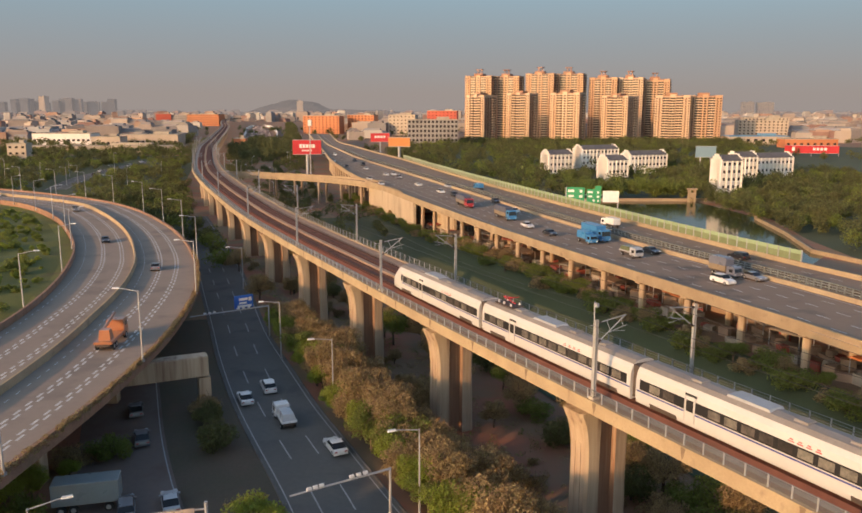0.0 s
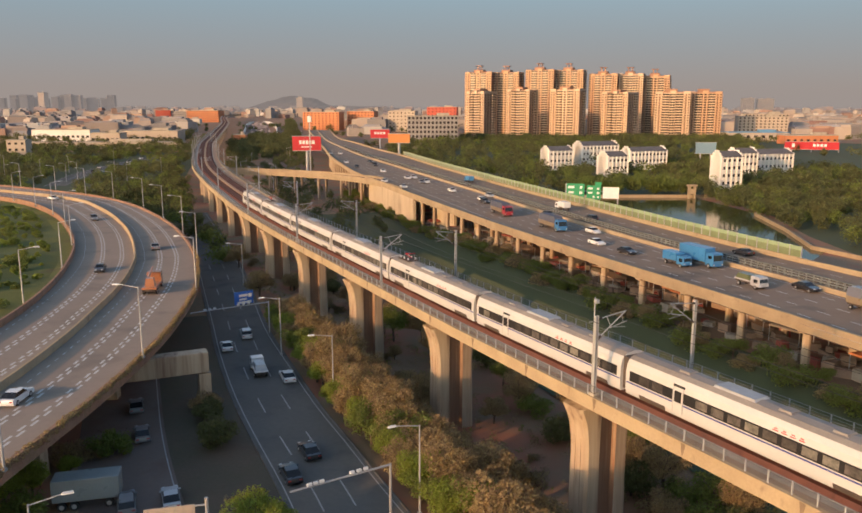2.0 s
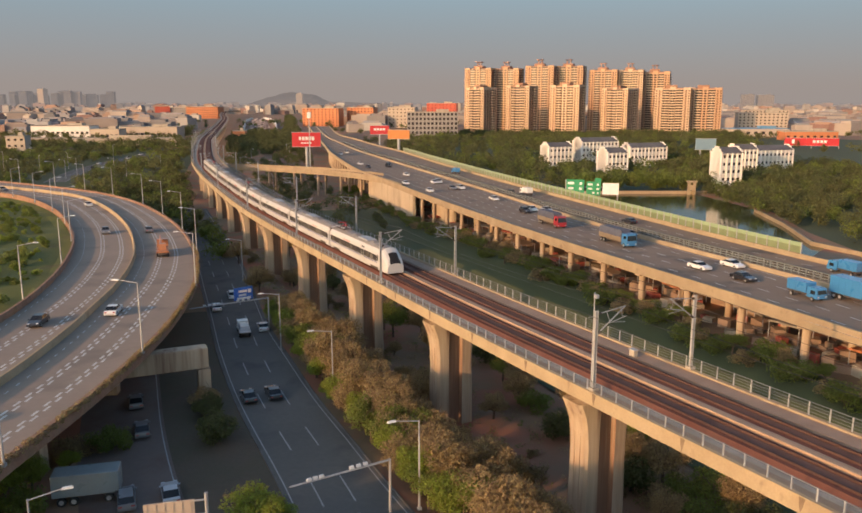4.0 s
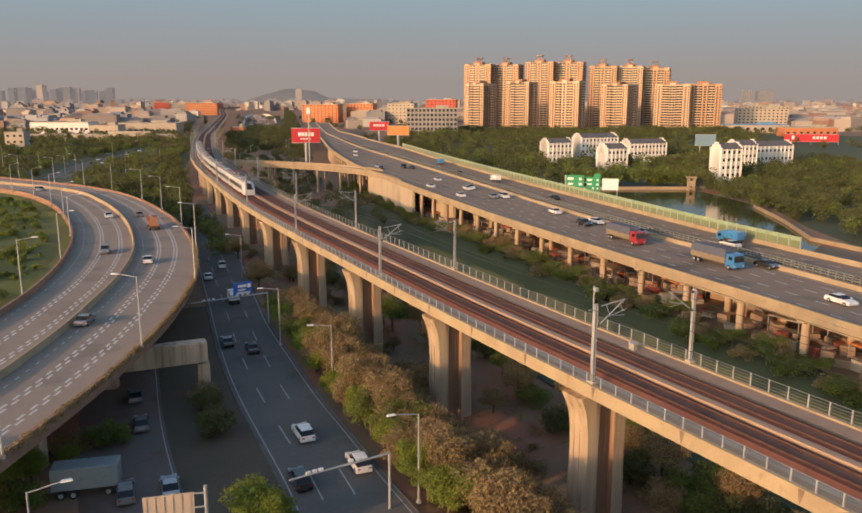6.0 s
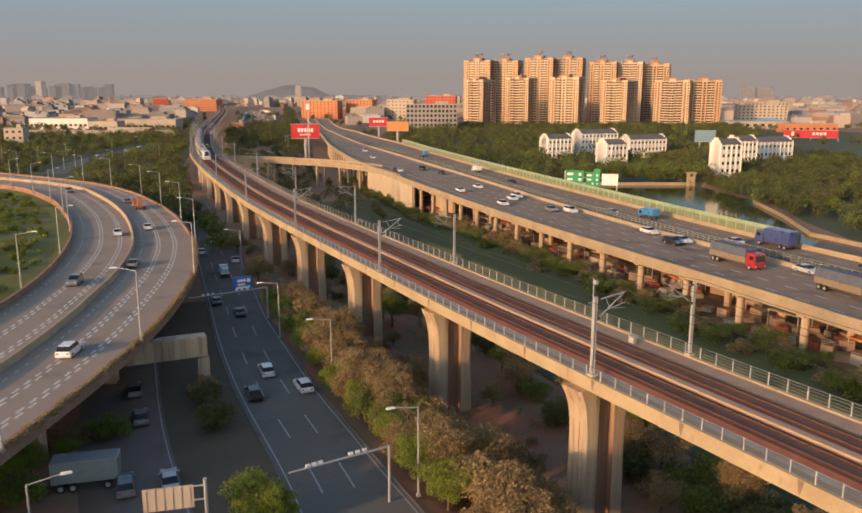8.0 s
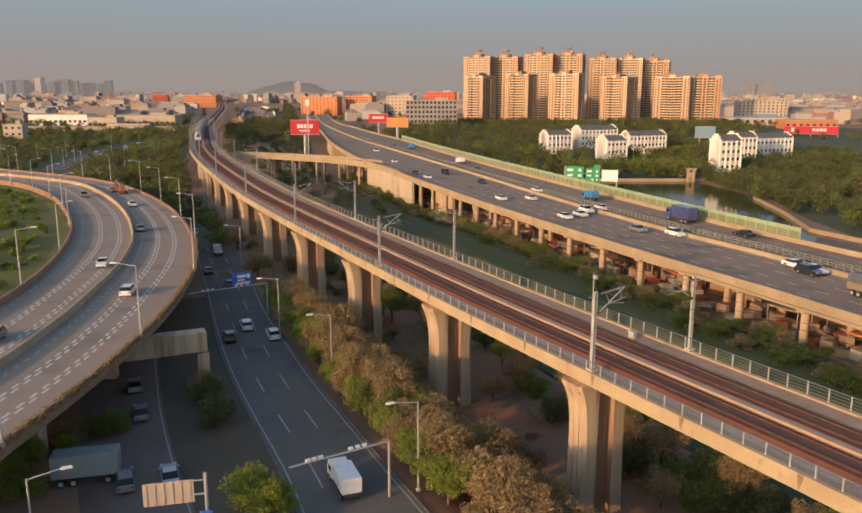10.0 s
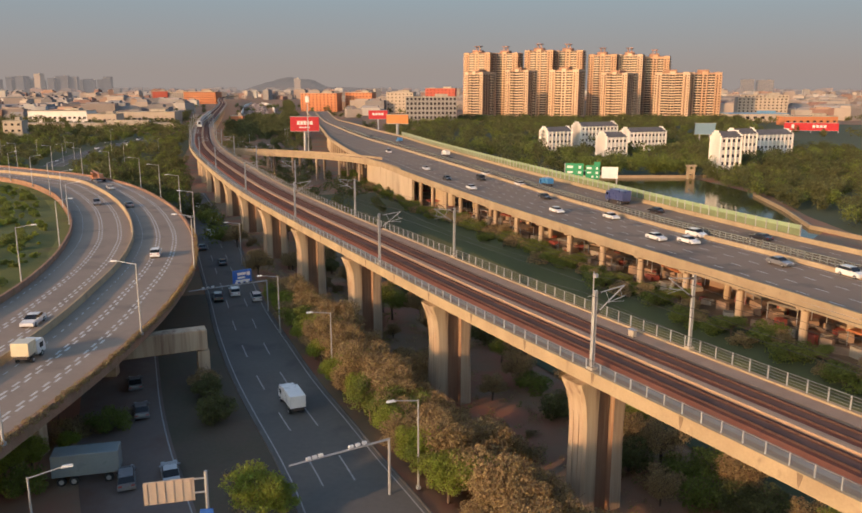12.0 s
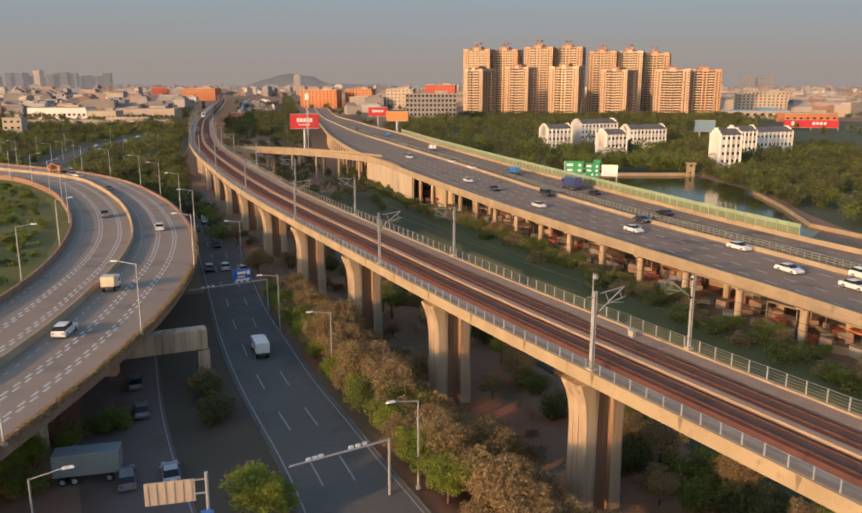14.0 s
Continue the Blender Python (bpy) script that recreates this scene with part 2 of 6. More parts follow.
class Line:
    """A smooth plan curve through a few points, measured along its length."""

    def __init__(self, pts, step=2.0):
        P = [np.array(p, float) for p in pts]
        P = [2 * P[0] - P[1]] + P + [2 * P[-1] - P[-2]]
        out = []
        for i in range(1, len(P) - 2):
            n = max(2, int(np.linalg.norm(P[i + 1] - P[i]) / step))
            for k in range(n):
                t = k / n
                out.append(0.5 * (2 * P[i] + (P[i + 1] - P[i - 1]) * t + (2 * P[i - 1] - 5 * P[i] + 4 * P[i + 1] - P[i + 2]) * t * t
                                  + (3 * P[i] - P[i - 1] - 3 * P[i + 1] + P[i + 2]) * t ** 3))
        out.append(P[-2])
        Q = np.array(out)
        for _ in range(6):
            Q[1:-1] = 0.25 * Q[:-2] + 0.5 * Q[1:-1] + 0.25 * Q[2:]
        self.q = Q
        self.s = np.concatenate([[0], np.cumsum(np.linalg.norm(np.diff(Q, axis=0), axis=1))])
        self.length = self.s[-1]

    def at(self, s, off=0.0):
        """The point at length s, moved off metres to the right; and the heading as an angle."""
        x = np.interp(s, self.s, self.q[:, 0])
        y = np.interp(s, self.s, self.q[:, 1])
        d = max(1.5, 0.004 * self.length)
        a, b = max(0, s - d), min(self.length, s + d)
        tx = np.interp(b, self.s, self.q[:, 0]) - np.interp(a, self.s, self.q[:, 0])
        ty = np.interp(b, self.s, self.q[:, 1]) - np.interp(a, self.s, self.q[:, 1])
        h = math.hypot(tx, ty)
        tx, ty = tx / h, ty / h
        if s < 0:
            x, y = x + tx * s, y + ty * s
        if s > self.length:
            x, y = x + tx * (s - self.length), y + ty * (s - self.length)
        return x + ty * off, y - tx * off, math.atan2(ty, tx)

    def near(self, x, y):
        """Length and offset to the right of the point nearest to (x, y)."""
        i = int(np.argmin((self.q[:, 0] - x) ** 2 + (self.q[:, 1] - y) ** 2))
        px, py, a = self.at(self.s[i])
        dx, dy = x - px, y - py
        return self.s[i] + dx * math.cos(a) + dy * math.sin(a), dx * math.sin(a) - dy * math.cos(a)

    def stations(self, s0, s1, step):
        n = max(1, int(round((s1 - s0) / step)))
        return [s0 + (s1 - s0) * i / n for i in range(n + 1)]


def sweep(bm, line, s0, s1, step, profile, closed=True):
    """Draw a cross-section of (offset to the right, height) along a line."""
    rows = []
    for s in line.stations(s0, s1, step):
        row = []
        for o, z in profile:
            x, y, _ = line.at(s, o)
            row.append(bm.verts.new((x, y, z)))
        rows.append(row)
    n = len(profile)
    for a, b in zip(rows, rows[1:]):
        for i in range(n if closed else n - 1):
            j = (i + 1) % n
            bm.faces.new((a[i], a[j], b[j], b[i]))
    if closed and n > 2:
        bm.faces.new(rows[0])
        bm.faces.new(rows[-1][::-1])


def dashes(bm, line, s0, s1, off, z, length, gap, width=0.15, start=0.0):
    s = s0 + start
    while s < s1:
        sweep(bm, line, s, min(s + length, s1), length / 2, [(off - width / 2, z), (off + width / 2, z)], closed=False)
        s += length + gap


def normals(bm):
    bmesh.ops.recalc_face_normals(bm, faces=bm.faces[:])
    return bm
# ---- the ground, the roads and the lines ----
DECK = 14.0        # rail deck level
HW = 11.0          # highway level
RAMP = 9.0         # ramp level
RAIL = Line([(129, -170), (62, -14), (46.5, 22), (32.8, 48.7), (20.9, 70.6), (7.2, 96.4), (-9.1, 129.0), (-29.3, 170.0), (-51.0, 218.1), (-87.4, 310.3), (-115.4, 394.7),
             (-160.8, 556), (-183.5, 650), (-215, 781), (-275, 1030), (-335, 1270), (-430, 1620), (-520, 2000), (-545, 2300)])
HW_NEAR = Line([(161, -196), (73, 48), (61.5, 80), (53.5, 103), (45.7, 121.7), (34.1, 149.6), (16.2, 195.8), (-4.3, 255.4), (-18.5, 300), (-35, 352), (-58.5, 455), (-74, 540), (-100, 680), (-150, 950)])
HW_MID = Line([(188, -181), (90, 60), (74.5, 98), (63, 130.4), (49.2, 164.7), (32.9, 213.9), (21, 255.4), (3, 316.2), (-22, 400), (-44.8, 477.6), (-71.3, 587.4), (-94, 690), (-140, 950)])
HW_FAR = Line([(213, -169), (107, 68), (90, 106), (76.5, 136), (63.5, 171.5), (49.1, 218.3), (37, 258), (22, 310), (0.5, 391), (-17, 462.3), (-41, 545), (-63.2, 629.8), (-87, 720), (-125, 950)])
SLIP = Line([(-5, 258), (-14, 290), (-24, 312), (-38, 330), (-57, 345), (-80, 357), (-110, 368)])
RAMP_OUT = Line([(-58, -127), (-42, 22), (-39.8, 48), (-38.7, 66.5), (-38, 79.7), (-37.9, 92), (-38.5, 106), (-39.8, 117.5), (-41.9, 131.1), (-45.3, 144.7), (-51.5, 164.3), (-61.9, 189.7), (-74.2, 214.1), (-93, 244.5), (-109, 264.5), (-125, 279.5), (-141, 291), (-160, 303.5), (-190, 322), (-235, 348)])
RAMP_MID = Line([(-70, -114), (-53, 35), (-50.3, 65), (-49.8, 85.1), (-51.3, 105.7), (-53, 116.8), (-54, 124.5), (-55.6, 133.6), (-57.6, 142.7), (-61.6, 156.9), (-65.5, 168), (-75, 190.3), (-87, 213.7), (-103.7, 240.8), (-123.5, 265.5), (-165, 293), (-220, 322)])
RAMP_IN = Line([(-82, -102), (-66, 48), (-63.6, 75), (-63, 96), (-63.7, 110.5), (-64.8, 119), (-66.3, 127.2), (-70, 142.1), (-75.1, 157.7), (-79.8, 170.1), (-86.4, 184.6), (-98.1, 206.3), (-111.2, 227.6), (-129.3, 250.7), (-143.6, 264.1), (-165, 278), (-205, 300)])
ROAD_L = Line([(45, -82), (2, 30), (-7, 53), (-15.1, 74.8), (-23.2, 92.8), (-29.3, 107), (-36.5, 126), (-42, 142), (-50, 164.8), (-66, 210), (-100, 300)])
ROAD_R = Line([(57, -72), (13, 40), (5, 57), (-0.8, 70), (-5.6, 80), (-10, 90), (-16, 103), (-23, 120.4), (-30.5, 139.3), (-39, 165), (-54, 210), (-88, 300)])
ROAD2 = Line([(-12, 44), (-23.6, 68.9), (-27.5, 76.6), (-31.8, 86), (-36, 96), (-46, 122), (-58, 150)])


def flat(bm, pts, z):
    return bm.faces.new([bm.verts.new((x, y, z)) for x, y in pts])


def ribbon(bm, la, lb, z, n):
    """A surface between two lines of about the same course."""
    prev = None
    for i in range(n + 1):
        a, b = la.at(la.length * i / n), lb.at(lb.length * i / n)
        row = [bm.verts.new((a[0], a[1], z)), bm.verts.new((b[0], b[1], z))]
        if prev:
            bm.faces.new((prev[0], row[0], row[1], prev[1]))
        prev = row


def ease(k):
    k = min(1.0, max(0.0, k))
    return k * k * (3 - 2 * k)


def ground_z(x, y):
    """The earth falls into a hollow below the viaduct, between the road and the highway."""
    if not -60 < x < 110 or not -80 < y < 260:
        return 0.0
    s, _ = RAIL.near(x, y)
    k = ease((ROAD_R.near(x, y)[1] - 2.0) / 11) * ease((-4.5 - HW_NEAR.near(x, y)[1]) / 9) * ease((s - 130) / 30) * ease((425 - s) / 50)
    rise = ease((HW_NEAR.near(x, y)[1] + 8) / 7) * ease((-1.0 - HW_FAR.near(x, y)[1]) / 7) * ease((252 - y) / 45) * ease((y + 70) / 40)
    return -4.2 * k + 3.3 * rise


def bed_z(x, y):
    """The earth lies a little lower under the grass of the verge."""
    under = ease((RAIL.near(x, y)[1] - 21) / 4) * ease((-0.5 - HW_NEAR.near(x, y)[1]) / 4) if -60 < x < 110 and -80 < y < 260 else 0
    return ground_z(x, y) - 0.8 * under


bm = bmesh.new()
gx = [-5600, -800, -200, -100] + list(range(-62, 114, 4)) + [150, 300, 900, 5600]
gy = [-3000, -400, -120] + list(range(-84, 266, 4)) + [300, 500, 1200, 4990]
rows = [[bm.verts.new((x, y, bed_z(x, y))) for x in gx] for y in gy]
for a, b in zip(rows, rows[1:]):
    for i in range(len(gx) - 1):
        bm.faces.new((a[i], a[i + 1], b[i + 1], b[i]))
tagged(part("ground", bm, M["ground"], smooth=True), "earth ground with dry grass reaching the horizon", "ground", kind="structure")


def sheet(name, label, category, pts, z, mat):
    bm = bmesh.new()
    flat(bm, pts, z)
    return tagged(part(name, bm, mat), label, category, kind="structure")


# verge between the railway and the highway, and the meadow inside the curve
bm = bmesh.new()
prev = None
for i in range(100):
    ax, ay, _ = RAIL.at(150 + 3.5 * i, 20)
    bx, by, _ = HW_NEAR.at(HW_NEAR.near(ax, ay)[0], 1)
    row = []
    for j in range(13):
        x, y = ax + (bx - ax) * j / 12, ay + (by - ay) * j / 12
        row.append(bm.verts.new((x, y, ground_z(x, y) + 0.14)))
    if prev:
        for j in range(12):
            bm.faces.new((prev[j], prev[j + 1], row[j + 1], row[j]))
    prev = row
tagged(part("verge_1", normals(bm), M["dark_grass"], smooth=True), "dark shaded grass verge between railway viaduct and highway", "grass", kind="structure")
sheet("lake_1", "still green lake reflecting the houses on its bank", "lake",
      [(62, 205), (95, 196), (112, 218), (120, 262), (125, 292), (121, 330), (118, 349), (52, 349), (35, 330), (40, 262)], 0.06,
      material("lake_water", (0.040, 0.055, 0.020), (0.032, 0.045, 0.018), 0.05, scale=0.05, fine=0.8, bump=0.02, spec=0.25))
bm = bmesh.new()   # grassy bank that rises to the ramp's inner edge
grid = []
for i in range(46):
    sm = 120 + 7 * i
    row = []
    for o in (0.6, 3, 7, 13, 22, 34, 50, 70, 95, 125):
        x, y, _ = RAMP_IN.at(sm, -o)
        k = max(0.0, 1 - max(0, o - 60) / 65)
        row.append(bm.verts.new((x, y, (RAMP - 0.5) * k + 0.04 + (0.9 * noise.noise((x * 0.06, y * 0.06, 0)) - 0.3) * (o > 1))))
    grid.append(row)
for a, b in zip(grid, grid[1:]):
    for i in range(9):
        bm.faces.new((a[i], b[i], b[i + 1], a[i + 1]))
tagged(part("meadow_1", normals(bm), M["grass"]), "sunlit green grassy bank inside the ramp curve", "grass", kind="structure")
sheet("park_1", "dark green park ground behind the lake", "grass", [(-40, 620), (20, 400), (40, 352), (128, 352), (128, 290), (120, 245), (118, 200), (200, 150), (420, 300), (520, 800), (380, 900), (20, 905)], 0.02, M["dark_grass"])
# weedy strip beside the road; its dark colour holds the ramp's shade
bm = bmesh.new()
prev = None
for i in range(40):
    bx, by, _ = ROAD_L.at(112 + 3.5 * i, -0.3)
    ax, ay, _ = ROAD2.at(ROAD2.near(bx, by)[0], 0.6)
    row = [bm.verts.new((ax + (bx - ax) * j / 6, ay + (by - ay) * j / 6, 0.03 + 0.12 * (0 < j < 6))) for j in range(7)]
    if prev:
        for j in range(6):
            bm.faces.new((prev[j], prev[j + 1], row[j + 1], row[j]))
    prev = row
tagged(part("verge_2", normals(bm), material("shaded_verge", (0.085, 0.075, 0.045), (0.12, 0.085, 0.06), 0.95, scale=0.15, fine=2.5, bump=0.8, dirt=((0.095, 0.065, 0.045), 0.2, 0.6)), smooth=True), "weedy strip between road and service road, ramp shade painted in", "verge", kind="structure")
ROAD3 = Line([(-195, 400), (-207, 447), (-213, 476), (-218, 519), (-222, 565), (-222, 610), (-214, 660)])
bm = bmesh.new()
sweep(bm, ROAD3, 0, ROAD3.length, 6, [(-5.5, 0.06), (5.5, 0.06)], closed=False)
road_3 = tagged(part("road_3", bm, M["asphalt"]), "grey road winding among the trees beyond the ramp", "road", kind="structure")
bm = bmesh.new()
for off in (-5.1, 0.0, 5.1):
    sweep(bm, ROAD3, 0, ROAD3.length, 6, [(off - 0.12, 0.072), (off + 0.12, 0.072)], closed=False)
part("lane_lines", bm, M["dim_paint"], road_3, "dim white road lines")
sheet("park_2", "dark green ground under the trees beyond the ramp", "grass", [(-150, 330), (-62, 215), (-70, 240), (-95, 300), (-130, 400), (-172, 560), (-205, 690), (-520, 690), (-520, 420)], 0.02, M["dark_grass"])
# ground roads
bm = bmesh.new()
ribbon(bm, ROAD_L, ROAD_R, 0.05, 80)
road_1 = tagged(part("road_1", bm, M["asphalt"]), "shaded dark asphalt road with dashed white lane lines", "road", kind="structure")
bm = bmesh.new()
sweep(bm, ROAD2, 0, ROAD2.length, 4, [(-9.5, 0.05), (0.6, 0.05)], closed=False)
road_2 = tagged(part("road_2", bm, M["service"]), "dark asphalt service road under the ramp", "road", kind="structure")
bm = bmesh.new()
sweep(bm, ROAD_L, 0, ROAD_L.length, 4, [(0.35, 0.062), (0.5, 0.062)], closed=False)
sweep(bm, ROAD_R, 0, ROAD_R.length, 4, [(-0.6, 0.062), (-0.45, 0.062)], closed=False)
sweep(bm, ROAD2, 0, ROAD2.length, 4, [(0.1, 0.062), (0.25, 0.062)], closed=False)
for off in (3.25, 6.65):
    dashes(bm, ROAD_L, 108.2, 310, off, 0.062, 5.9, 8.4, 0.18)
part("lane_lines", bm, M["dim_paint"], road_1, "white lane lines dimmed for the shaded road")
for nm, ln, o in (("kerb_1", ROAD_R, 0.0), ("kerb_2", ROAD_L, -0.25)):
    bm = bmesh.new()
    sweep(bm, ln, 0, ln.length, 3, [(o, 0), (o, 0.15), (o + 0.22, 0.15), (o + 0.22, 0)])
    tagged(part(nm, normals(bm), M["kerb"]), "dirty dark concrete roadside kerb", "kerb", kind="structure")

# ---- railway viaduct ----
viaduct = thing("railway_viaduct", "curved concrete railway viaduct on tall flared piers", "viaduct", kind="structure")
E0, E1 = 4, 2480
bm = bmesh.new()
sweep(bm, RAIL, E0, E1, 6, [(-6.0, DECK), (6.9, DECK), (6.9, DECK - 0.5), (3.3, DECK - 1.0), (2.6, DECK - 2.9), (-2.6, DECK - 2.9), (-3.3, DECK - 1.0), (-6.0, DECK - 0.5)])
part("girder", normals(bm), M["concrete"], viaduct, "weathered concrete box girder")
for side in (-1, 1):
    bm = bmesh.new()
    w = 5.75 if side < 0 else 6.6
    a, b = sorted((side * w, side * (w + 0.5)))
    sweep(bm, RAIL, E0, E1, 6, [(a, DECK), (a, DECK + 0.5), (b, DECK + 0.5), (b, DECK - 0.8), (b - 0.25, DECK - 0.8), (a, DECK - 0.4)] if side > 0 else
          [(b, DECK), (b, DECK + 0.5), (a, DECK + 0.5), (a, DECK - 0.8), (a + 0.25, DECK - 0.8), (b, DECK - 0.4)])
    part("edge_parapet", normals(bm), M["parapet"], viaduct, "sunlit concrete edge parapet")
    bm = bmesh.new()
    a, b = sorted((side * 4.75, side * w))
    sweep(bm, RAIL, E0, E1, 6, [(a, DECK), (a, DECK + 0.3), (b, DECK + 0.3), (b, DECK)])
    part("cable_trough", normals(bm), M["walkway"], viaduct, "concrete cable trough walkway")
    bm = bmesh.new()
    o = 0.45 + side * 2.15
    sweep(bm, RAIL, E0, E1, 6, [(o - 1.7, DECK), (o - 1.35, DECK + 0.42), (o + 1.35, DECK + 0.42), (o + 1.7, DECK)])
    part("track_bed", normals(bm), M["ballast"], viaduct, "dark red-brown track bed")
    bm = bmesh.new()
    sweep(bm, RAIL, E0, E1, 6, [(o - 0.55, DECK + 0.4), (o - 0.5, DECK + 0.47), (o + 0.5, DECK + 0.47), (o + 0.55, DECK + 0.4)])
    part("track_slab", normals(bm), M["slab"], viaduct, "dusty grey-brown slab between the rails")
    for r in (-0.75, 0.75):
        bm = bmesh.new()
        c = o + r
        sweep(bm, RAIL, E0, E1, 6, [(c - 0.07, DECK + 0.42), (c - 0.045, DECK + 0.60), (c + 0.045, DECK + 0.60), (c + 0.07, DECK + 0.42)])
        part("rail", normals(bm), M["rail"], viaduct, "brown steel rail")
for c, h in ((0.12, 0.62), (0.78, 0.5)):
    bm = bmesh.new()
    sweep(bm, RAIL, E0, E1, 6, [(c - 0.2, DECK), (c - 0.2, DECK + h), (c + 0.2, DECK + h), (c + 0.2, DECK)])
    part("centre_strip", normals(bm), M["centre"], viaduct, "pale concrete kerb between the tracks")


def pier_mesh(height):
    """A tall pier: plan width 4.6, thickness 2.6, centre recess on both faces, flared and rounded head."""
    bm = bmesh.new()
    rows = []
    for z, w in [(-5.0, 2.9), (height * 0.35, 2.75), (height - 5.0, 2.75), (height - 3.6, 2.85), (height - 2.4, 3.02), (height - 1.4, 3.3), (height - 0.6, 3.65), (height - 0.25, 3.8), (height, 3.85)]:
        t = 1.45 + (w - 2.75) * 0.12
        r, d = 1.05, 0.6
        c = 0.3
        ring = [(-w + c, -t), (-r, -t), (-r + 0.15, -t + d), (r - 0.15, -t + d), (r, -t), (w - c, -t), (w, -t + c), (w, t - c), (w - c, t), (r, t), (r - 0.15, t - d), (-r + 0.15, t - d), (-r, t), (-w + c, t), (-w, t - c), (-w, -t + c)]
        rows.append([bm.verts.new((x, y, z)) for x, y in ring])
    n = len(rows[0])
    for a, b in zip(rows, rows[1:]):
        for i in range(n):
            j = (i + 1) % n
            fc = bm.faces.new((a[i], a[j], b[j], b[i]))
            # recess faces get the darker tone painted as recess shade
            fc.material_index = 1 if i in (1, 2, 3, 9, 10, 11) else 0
    bm.faces.new(rows[-1])
    # slim raised fillets up the end faces
    for sx in (-1, 1):
        for yy in (-0.45, 0.45):
            box(bm, 0.16, 0.22, height - 0.2, sx * 2.8, yy, -3.4)
    me = bpy.data.meshes.new("pier")
    normals(bm).to_mesh(me)
    bm.free()
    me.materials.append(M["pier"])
    me.materials.append(M["pier_shade"])
    return me


streak = material("drain_streak", (0.17, 0.115, 0.075), (0.24, 0.17, 0.11), 0.9, scale=2.0, fine=8, streak=(1, 1, 0.2))
bm = bmesh.new()
prism_v = [(-0.28, 0.42), (0.24, 0.46), (0.14, -0.3), (0.02, -0.72), (-0.1, -0.35)]
face = [[bm.verts.new((x, y, z)) for x, z in prism_v] for y in (0.0, 0.02)]
for i in range(5):
    bm.faces.new((face[0][i], face[0][(i + 1) % 5], face[1][(i + 1) % 5], face[1][i]))
bm.faces.new(face[0])
bm.faces.new(face[1][::-1])
streak_me = bpy.data.meshes.new("drain_streak")
normals(bm).to_mesh(streak_me)
bm.free()
streak_me.materials.append(streak)
for k in range(22):
    x, y, a = RAIL.at(232 + 10.9 * k, -6.26)
    piece("drain_streak", streak_me, viaduct, pose(x, y, DECK, 0, 0, math.degrees(a)))
PIERS = [140, 172.5, 205, 237.8, 271.0, 303.2, 335.8, 367, 397.5] + [428 + 31 * k for k in range(50)]
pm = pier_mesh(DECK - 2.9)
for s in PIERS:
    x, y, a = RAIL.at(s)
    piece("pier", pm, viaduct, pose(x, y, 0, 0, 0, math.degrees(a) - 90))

# ---- highway ----
highway = thing("highway", "elevated highway with two carriageways on concrete columns", "highway", kind="structure")
bm = bmesh.new()
N = 160
pr = None
for i in range(N + 1):
    a, b = HW_NEAR.at(HW_NEAR.length * i / N), HW_FAR.at(HW_FAR.length * i / N)
    row = [bm.verts.new((p[0], p[1], z)) for p, z in ((a, HW), (b, HW), (b, HW - 0.95), (a, HW - 0.95))]
    if pr:
        for j in range(4):
            bm.faces.new((pr[j], pr[(j + 1) % 4], row[(j + 1) % 4], row[j]))
    pr = row
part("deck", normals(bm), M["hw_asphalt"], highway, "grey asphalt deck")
for ln, o0, o1, zt, nm, lb in ((HW_NEAR, -0.45, 0.0, 0.85, "near_parapet", "ochre concrete parapet"), (HW_FAR, 0.0, 0.45, 0.95, "far_parapet", "ochre concrete parapet")):
    bm = bmesh.new()
    sweep(bm, ln, 0, ln.length, 6, [(o0, HW - 1.05), (o0, HW + zt), (o1, HW + zt), (o1, HW - 1.05)])
    part(nm, normals(bm), M["parapet"], highway, lb)
for o in (-0.1,):
    bm = bmesh.new()
    sweep(bm, HW_MID, 0, HW_MID.length, 6, [(o - 0.3, HW), (o - 0.15, HW + 0.8), (o + 0.15, HW + 0.8), (o + 0.3, HW)])
    part("median_barrier", normals(bm), M["parapet"], highway, "ochre concrete median barrier")
bm = bmesh.new()
for o in (-18.6, -1.2):
    sweep(bm, HW_MID, 0, HW_MID.length, 6, [(o - 0.08, HW + 0.012), (o + 0.08, HW + 0.012)], closed=False)
for o in (-3.6, -7.3, -11.2, -15.0, 7.6, 11.4):
    dashes(bm, HW_MID, 230, 780, o, HW + 0.012, 2.6, 3.6, 0.22, start=(abs(o) % 2))
for o in (4.4,):
    sweep(bm, HW_MID, 0, HW_MID.length, 6, [(o - 0.08, HW + 0.012), (o + 0.08, HW + 0.012)], closed=False)
part("lane_lines", bm, M["paint"], highway, "white lane lines")
col = bmesh.new()
bmesh.ops.create_cone(col, cap_ends=True, segments=14, radius1=0.62, radius2=0.62, depth=HW - 1.8, matrix=pose(0, 0, (HW - 1.8) / 2))
cme = bpy.data.meshes.new("column")
col.to_mesh(cme)
col.free()
cme.materials.append(M["pier"])
